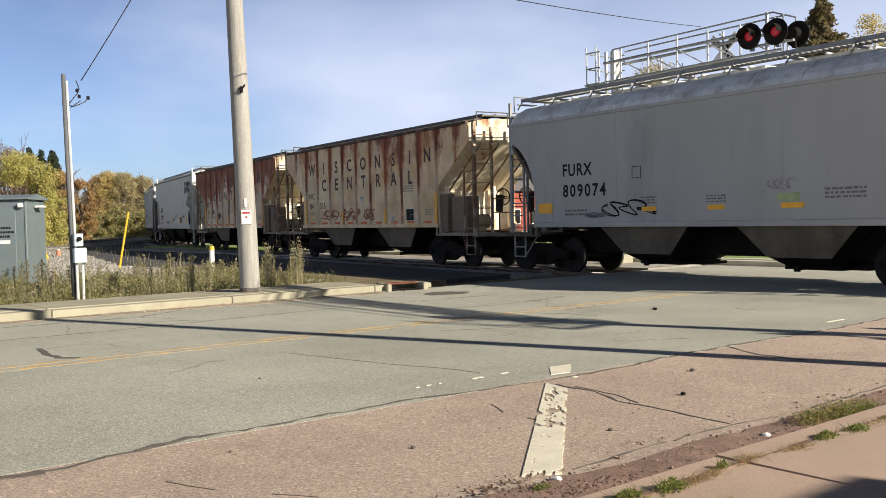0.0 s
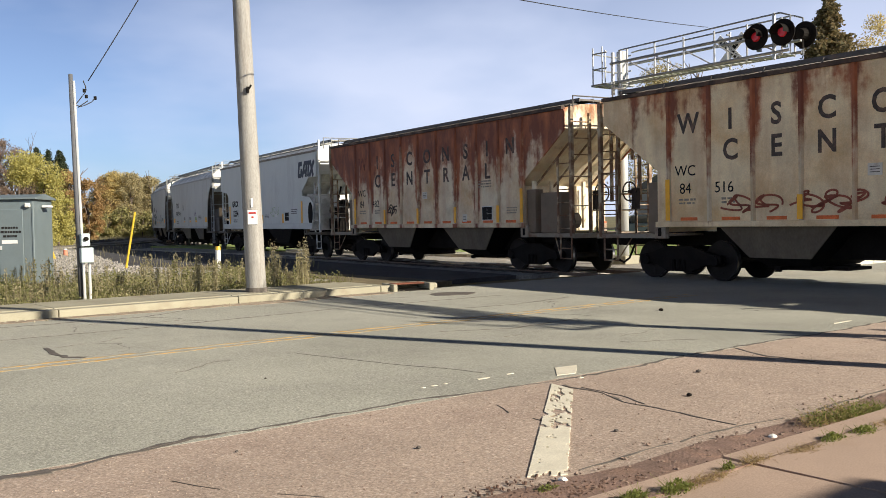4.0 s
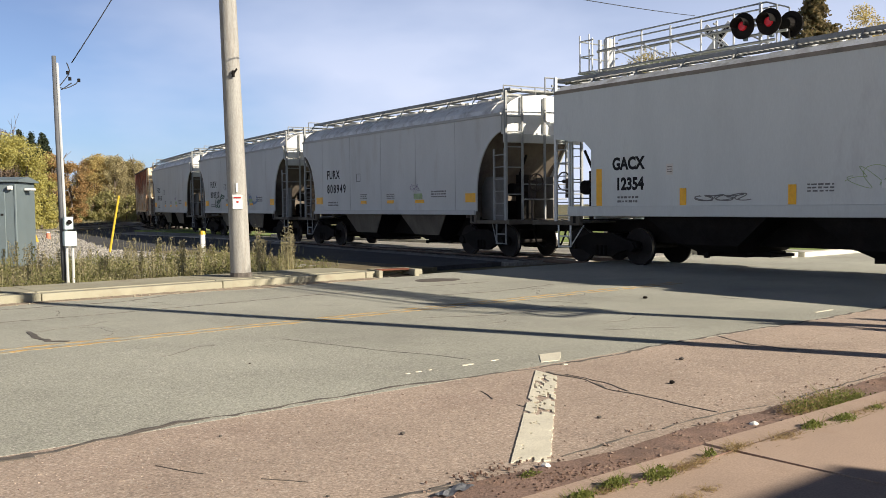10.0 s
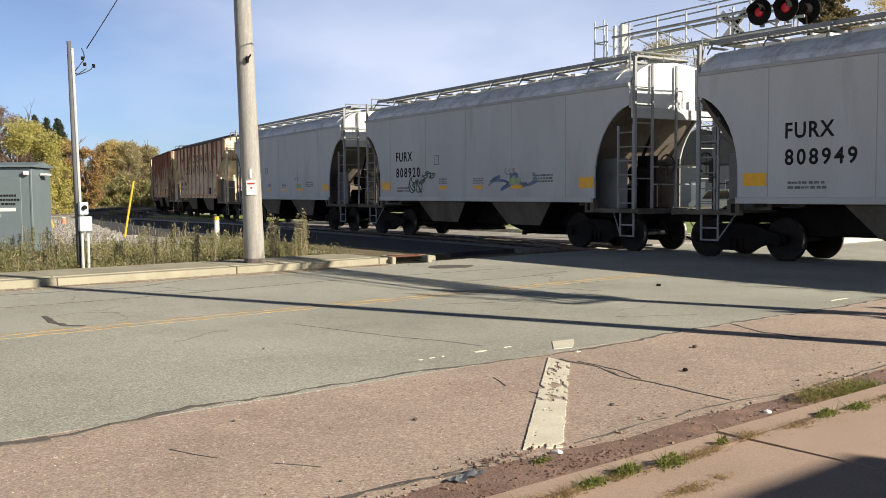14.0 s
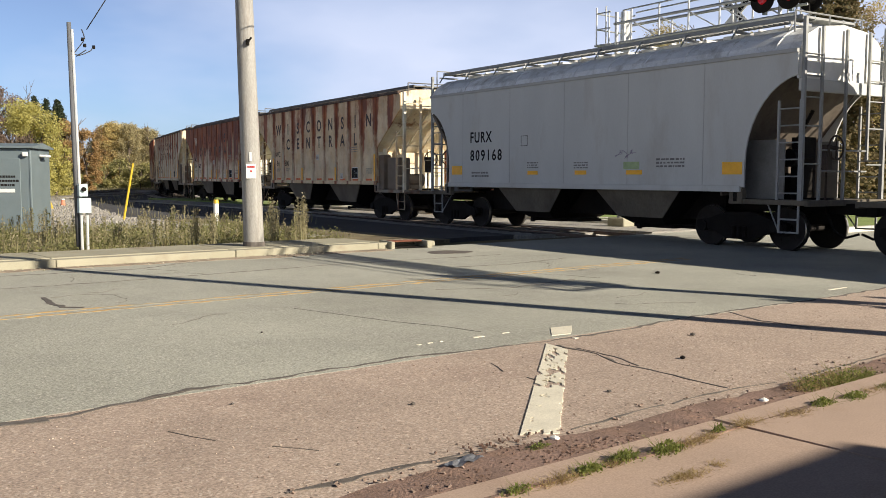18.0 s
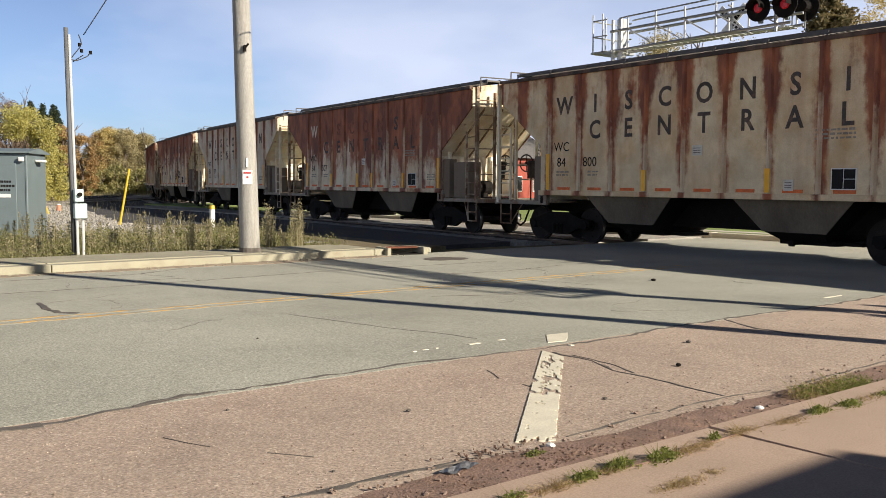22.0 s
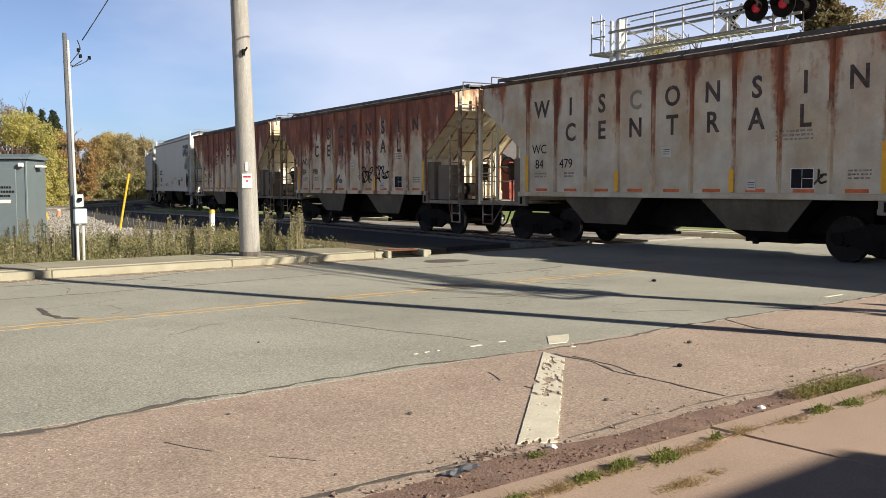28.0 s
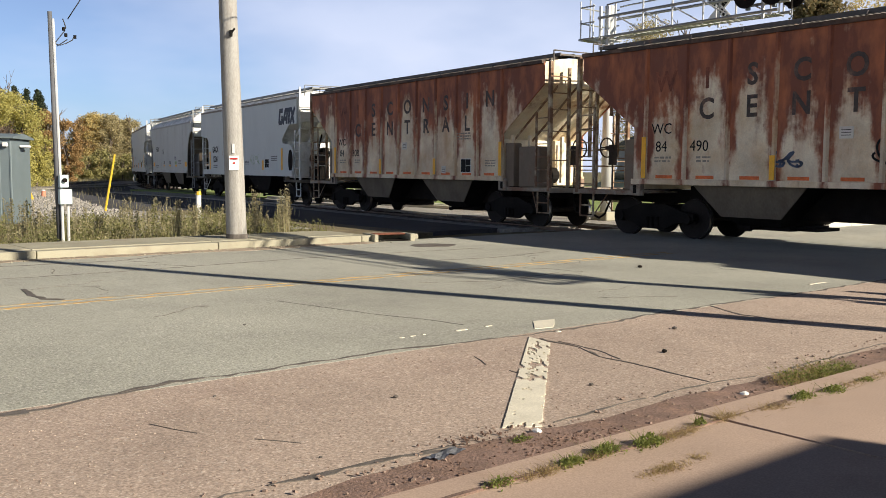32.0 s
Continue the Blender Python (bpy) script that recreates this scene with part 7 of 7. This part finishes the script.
def kerb_tufts():
    """Low leafy clumps in the kerb's joint, a sprawl of wiry weeds in the gutter, and dead straw between them."""
    rng = np.random.default_rng(6)
    clumps = [(3.57, 3.225, 0.050, 0.050, 230), (3.87, 3.245, 0.058, 0.060, 300), (4.18, 3.20, 0.062, 0.065, 320), (3.06, 3.23, 0.05, 0.04, 150), (4.76, 3.26, 0.030, 0.05, 110),
              (5.88, 3.215, 0.062, 0.055, 240), (6.24, 3.18, 0.075, 0.050, 220), (6.75, 3.20, 0.07, 0.03, 90), (3.83, 3.87, 0.045, 0.035, 110)]
    for x, y, w, h, n in clumps:
        c = np.stack([rng.normal(x, w, n), rng.normal(y, w * 0.45, n), np.zeros(n)], 1)
        far = np.hypot((c[:, 0] - x) / w, (c[:, 1] - y) / (w * 0.45))
        z0 = 0.084 if y < 3.4 else 0.006
        c[:, 2] = z0 + h * rng.uniform(0.05, 1.0, n) * np.exp(-0.35 * far ** 2)
        k = n // 4
        blades = np.concatenate([stems(rng, 1, (a, a + 0.001), (b, b + 0.001), h * 0.5, h * 1.2, 0.9, 0.0028, z0) for a, b in zip(rng.normal(x, w * 0.8, k), rng.normal(y, w * 0.35, k))])
        tagged(new("weed_clump", blades_mesh("weed_clump", np.concatenate([leaves(rng, c, 0.0095), blades]), LEAF["tuft"])), "low green leafy weed clump in the kerb joint", "grass", kind="stuff")
    # wiry gutter weeds
    quads, greens = [], []
    for i in range(22):
        x = rng.uniform(6.4, 7.5)
        y = 3.60 + 0.34 * max(0.0, (7.0 - x)) * rng.uniform(0.2, 1.3) + rng.uniform(-0.06, 0.08)
        h = rng.uniform(0.06, 0.14)
        q = stems(rng, 26, (x - 0.06, x + 0.06), (y - 0.05, y + 0.05), h * 0.4, h * 1.2, 0.95, 0.0025, 0.008)
        (quads if rng.random() < 0.4 else greens).append(q)
        c = np.stack([rng.normal(x, 0.06, 46), rng.normal(y, 0.05, 46), 0.01 + h * rng.uniform(0.05, 0.95, 46)], 1)
        (quads if rng.random() < 0.3 else greens).append(leaves(rng, c, 0.010))
    tagged(new("gutter_weeds", blades_mesh("gutter_weeds", np.concatenate(greens), LEAF["tuft"])), "sprawling wiry green weeds in the gutter", "grass", kind="stuff")
    tagged(new("gutter_straw", blades_mesh("gutter_straw", np.concatenate(quads), LEAF["straw"])), "dry stalks among the gutter weeds", "grass", kind="stuff")
    dry = [(3.34, 3.21, 0.16, 0.035, 170), (4.43, 3.20, 0.12, 0.035, 150), (5.03, 3.24, 0.13, 0.040, 170), (5.47, 3.19, 0.17, 0.035, 190), (4.62, 3.22, 0.10, 0.03, 80), (3.89, 2.86, 0.16, 0.014, 420), (4.20, 2.88, 0.07, 0.010, 120), (6.55, 3.19, 0.16, 0.03, 120), (7.0, 3.2, 0.25, 0.03, 120), (3.74, 3.22, 0.08, 0.03, 80)]
    for x, y, w, h, n in dry:
        cx, cy = rng.normal(x, w * 0.6, n), rng.normal(y, 0.028, n)
        q = np.concatenate([stems(rng, 1, (a, a + 0.001), (b, b + 0.001), h * 0.4, h, 1.6, 0.0028, 0.084) for a, b in zip(cx, cy)])
        tagged(new("grass_tuft", blades_mesh("grass_tuft", q, LEAF["straw"])), "dead straw grass tuft along the kerb", "grass", kind="stuff")
    # a crumpled scrap of grey plastic
    bm = bmesh.new()
    grid = [[bm.verts.new((-0.13 + 0.052 * i + 0.02 * noise.noise((i, j, 1)), -0.045 + 0.03 * j + 0.012 * noise.noise((i, j, 4)), 0.022 + 0.02 * noise.noise((i * 0.8, j * 1.3, 9)))) for j in range(4)] for i in range(6)]
    for i in range(5):
        for j in range(3):
            bm.faces.new((grid[i][j], grid[i + 1][j], grid[i + 1][j + 1], grid[i][j + 1]))
    bmesh.ops.solidify(bm, geom=list(bm.faces), thickness=0.003)
    solid("plastic_scrap", bm, surface("grey_plastic_film", (0.30, 0.31, 0.34), 0.3, 0, 0.3, 12, 60, 0.1, 0.1), "crumpled grey plastic scrap in the gutter", "litter", at=pose(3.31, 3.93, 0, 0, 0, 12))


kerb_tufts()


# ---- beyond the railway: houses and parked cars ----
SIDING = surface("blue_grey_siding", (0.27, 0.265, 0.285), 0.7, 0, 0.06, 2, 30, 0.05, 0.05)
BRICK_RED = surface("red_painted_boards", (0.30, 0.065, 0.045), 0.75, 0, 0.12, 2, 20, 0.1, 0.1)
SHINGLE = surface("grey_shingles", (0.12, 0.115, 0.115), 0.9, 0, 0.15, 3, 20, 0.2, 0.2)
GLASS = surface("dark_window_glass", (0.03, 0.035, 0.04), 0.08, 0, 0.05, 2, 10, 0.02, 0)
CAR_WHITE = surface("white_car_paint", (0.72, 0.73, 0.74), 0.25, 0, 0.02, 2, 30, 0.01, 0)
RUBBER = surface("black_tyre", (0.02, 0.02, 0.02), 0.9, 0, 0.1, 3, 30, 0.1, 0)


def house(x, y, turn, w, d, h, rise, wall, label, rows=1):
    p = thing("house", pose(x, y, 0.05, 0, 0, turn), label, "house")
    bm = bmesh.new()
    bm_box(bm, (0, 0, h / 2), (w, d, h))
    part("wall", bm, wall, p)
    bm = bmesh.new()
    bm_prism(bm, [(-d / 2 - 0.4, h), (d / 2 + 0.4, h), (0, h + rise)], "x", -w / 2 - 0.3, w / 2 + 0.3)
    part("roof", bm, SHINGLE, p)
    for sy in (-1, 1):
        k = int(w / 2.6)
        for i in range(k):
            u = -w / 2 + (i + 0.5) * w / k
            bm = bmesh.new()
            bm_box(bm, (u, sy * (d / 2 + 0.02), 1.55), (1.0, 0.06, 1.25))
            f = part("window", bm, WHITE_PAINT, p)
            bm = bmesh.new()
            bm_box(bm, (u, sy * (d / 2 + 0.055), 1.55), (0.84, 0.03, 1.08))
            part("pane", bm, GLASS, f)
    for sx in (-1, 1):
        for v in (-d / 4, d / 4):
            bm = bmesh.new()
            bm_box(bm, (sx * (w / 2 + 0.02), v, 1.55), (0.06, 0.95, 1.25))
            f = part("window", bm, WHITE_PAINT, p)
            bm = bmesh.new()
            bm_box(bm, (sx * (w / 2 + 0.055), v, 1.55), (0.03, 0.80, 1.08))
            part("pane", bm, GLASS, f)
    bm = bmesh.new()
    bm_box(bm, (-w / 2 - 0.03, 0, 1.05), (0.07, 0.95, 2.05))
    part("door", bm, WHITE_PAINT, p)


house(58, 40, 20, 12, 9, 3.2, 2.4, SIDING, "blue-grey sided bungalow beyond the railway")
house(53.0, 58.0, 15, 8, 7, 3.6, 2.3, BRICK_RED, "red boarded house beyond the railway")
house(76, 34, 8, 12, 9, 3.2, 2.4, CONCRETE, "cream rendered house beyond the railway")


def parked_car(x, y, turn, paint, label):
    p = thing("parked_car", pose(x, y, 0.08, 0, 0, turn), label, "car", "cars parked beyond the railway")
    bm = bmesh.new()
    bm_prism(bm, [(-2.2, 0.35), (2.2, 0.35), (2.25, 0.75), (1.5, 0.95), (-2.15, 1.0), (-2.28, 0.7)], "y", -0.88, 0.88)
    part("body", bm, paint, p, bevel=0.05)
    bm = bmesh.new()
    bm_prism(bm, [(-1.95, 0.98), (1.25, 0.95), (0.55, 1.50), (-1.45, 1.55)], "y", -0.78, 0.78)
    cab = part("cabin", bm, paint, p, bevel=0.05)
    for sy in (-1, 1):
        bm = bmesh.new()
        bm_prism(bm, [(-1.65, 1.02), (1.0, 1.0), (0.46, 1.43), (-1.35, 1.47)], "y", sy * 0.77, sy * 0.80)
        part("side_window", bm, GLASS, cab)
    for x_, z0, z1 in ((-2.0, 1.05, 1.45),):
        bm = bmesh.new()
        bm_box(bm, (-1.74, 0, 1.27), (0.06, 1.3, 0.36), Matrix.Rotation(radians(42), 3, "Y"))
        part("rear_window", bm, GLASS, cab)
    for sx in (-1.35, 1.4):
        for sy in (-1, 1):
            bm = bmesh.new()
            bm_rod(bm, (sx, sy * 0.70, 0.30), (sx, sy * 0.90, 0.30), 0.33, 18)
            wl = part("wheel", bm, RUBBER, p)
            bm = bmesh.new()
            bm_rod(bm, (sx, sy * 0.90, 0.30), (sx, sy * 0.915, 0.30), 0.20, 14)
            part("rim", bm, GALV, wl)
    for sy in (-0.65, 0.65):
        bm = bmesh.new()
        bm_box(bm, (-2.24, sy, 0.80), (0.06, 0.25, 0.14))
        part("tail_lamp", bm, RED_PAINT, p)


parked_car(44.5, 30.5, 70, CAR_WHITE, "white parked car beyond the railway")
parked_car(47.5, 38.5, 75, HUT_GREY, "grey parked car beyond the railway")


def parked_trailer():
    p = thing("flatbed_trailer", pose(53.0, 31.0, 0.08, 0, 0, 2), "low red flatbed trailer with white stripes beyond the railway", "trailer")
    bm = bmesh.new()
    bm_box(bm, (0, 0, 0.86), (11.5, 2.3, 0.16))
    part("deck", bm, BRICK_RED, p, bevel=0.02)
    for i in range(6):
        bm = bmesh.new()
        bm_box(bm, (-5.0 + i * 2.0, -1.16, 0.86), (0.7, 0.012, 0.10))
        part("stripe", bm, WHITE_PAINT, p)
    for x in (-4.2, -3.2, 3.6, 4.6):
        for y in (-0.95, 0.95):
            bm = bmesh.new()
            bm_rod(bm, (x, y - 0.12, 0.33), (x, y + 0.12, 0.33), 0.34, 16)
            part("wheel", bm, RUBBER, p)


parked_trailer()


# ---- behind the eye: the building and poles whose shadows lie on the street ----
def shop():
    p = thing("shop_building", Matrix.Translation((-8.4, -9.0, 0.07)), "low cream-rendered shop building at the back of the pavement", "building")
    bm = bmesh.new()
    bm_box(bm, (0, 0, 1.85), (32.9, 7.6, 3.7))
    part("wall", bm, CONCRETE, p)
    bm = bmesh.new()
    bm_box(bm, (0, 0, 3.81), (33.0, 8.0, 0.22))
    part("roof", bm, SHINGLE, p)
    for i in range(4):
        bm = bmesh.new()
        bm_box(bm, (-12 + 7 * i, 3.82, 1.5), (3.0, 0.06, 1.9))
        part("window", bm, GLASS, p)


shop()


def leaning_pole(base, top, r, label, arm=None):
    p = thing("utility_pole", Matrix.Translation(base), label, "utility pole")
    bm = bmesh.new()
    v = Vector(top) - Vector(base)
    bm_rod(bm, (0, 0, 0), v, r, 12, r * 0.75)
    part("shaft", bm, WOOD_POLE, p)
    if arm:
        bm = bmesh.new()
        bm_rod(bm, v * 0.98, Vector(arm) - Vector(base), 0.05, 8)
        part("lamp_arm", bm, GALV, p)
        bm = bmesh.new()
        bm_box(bm, Vector(arm) - Vector(base), (0.3, 0.7, 0.15))
        part("lamp_head", bm, GALV, p, bevel=0.03)


leaning_pole((10.9, 1.25, 0.07), (10.75, 1.25, 9.6), 0.17, "wooden utility pole at the pavement edge")
motions()
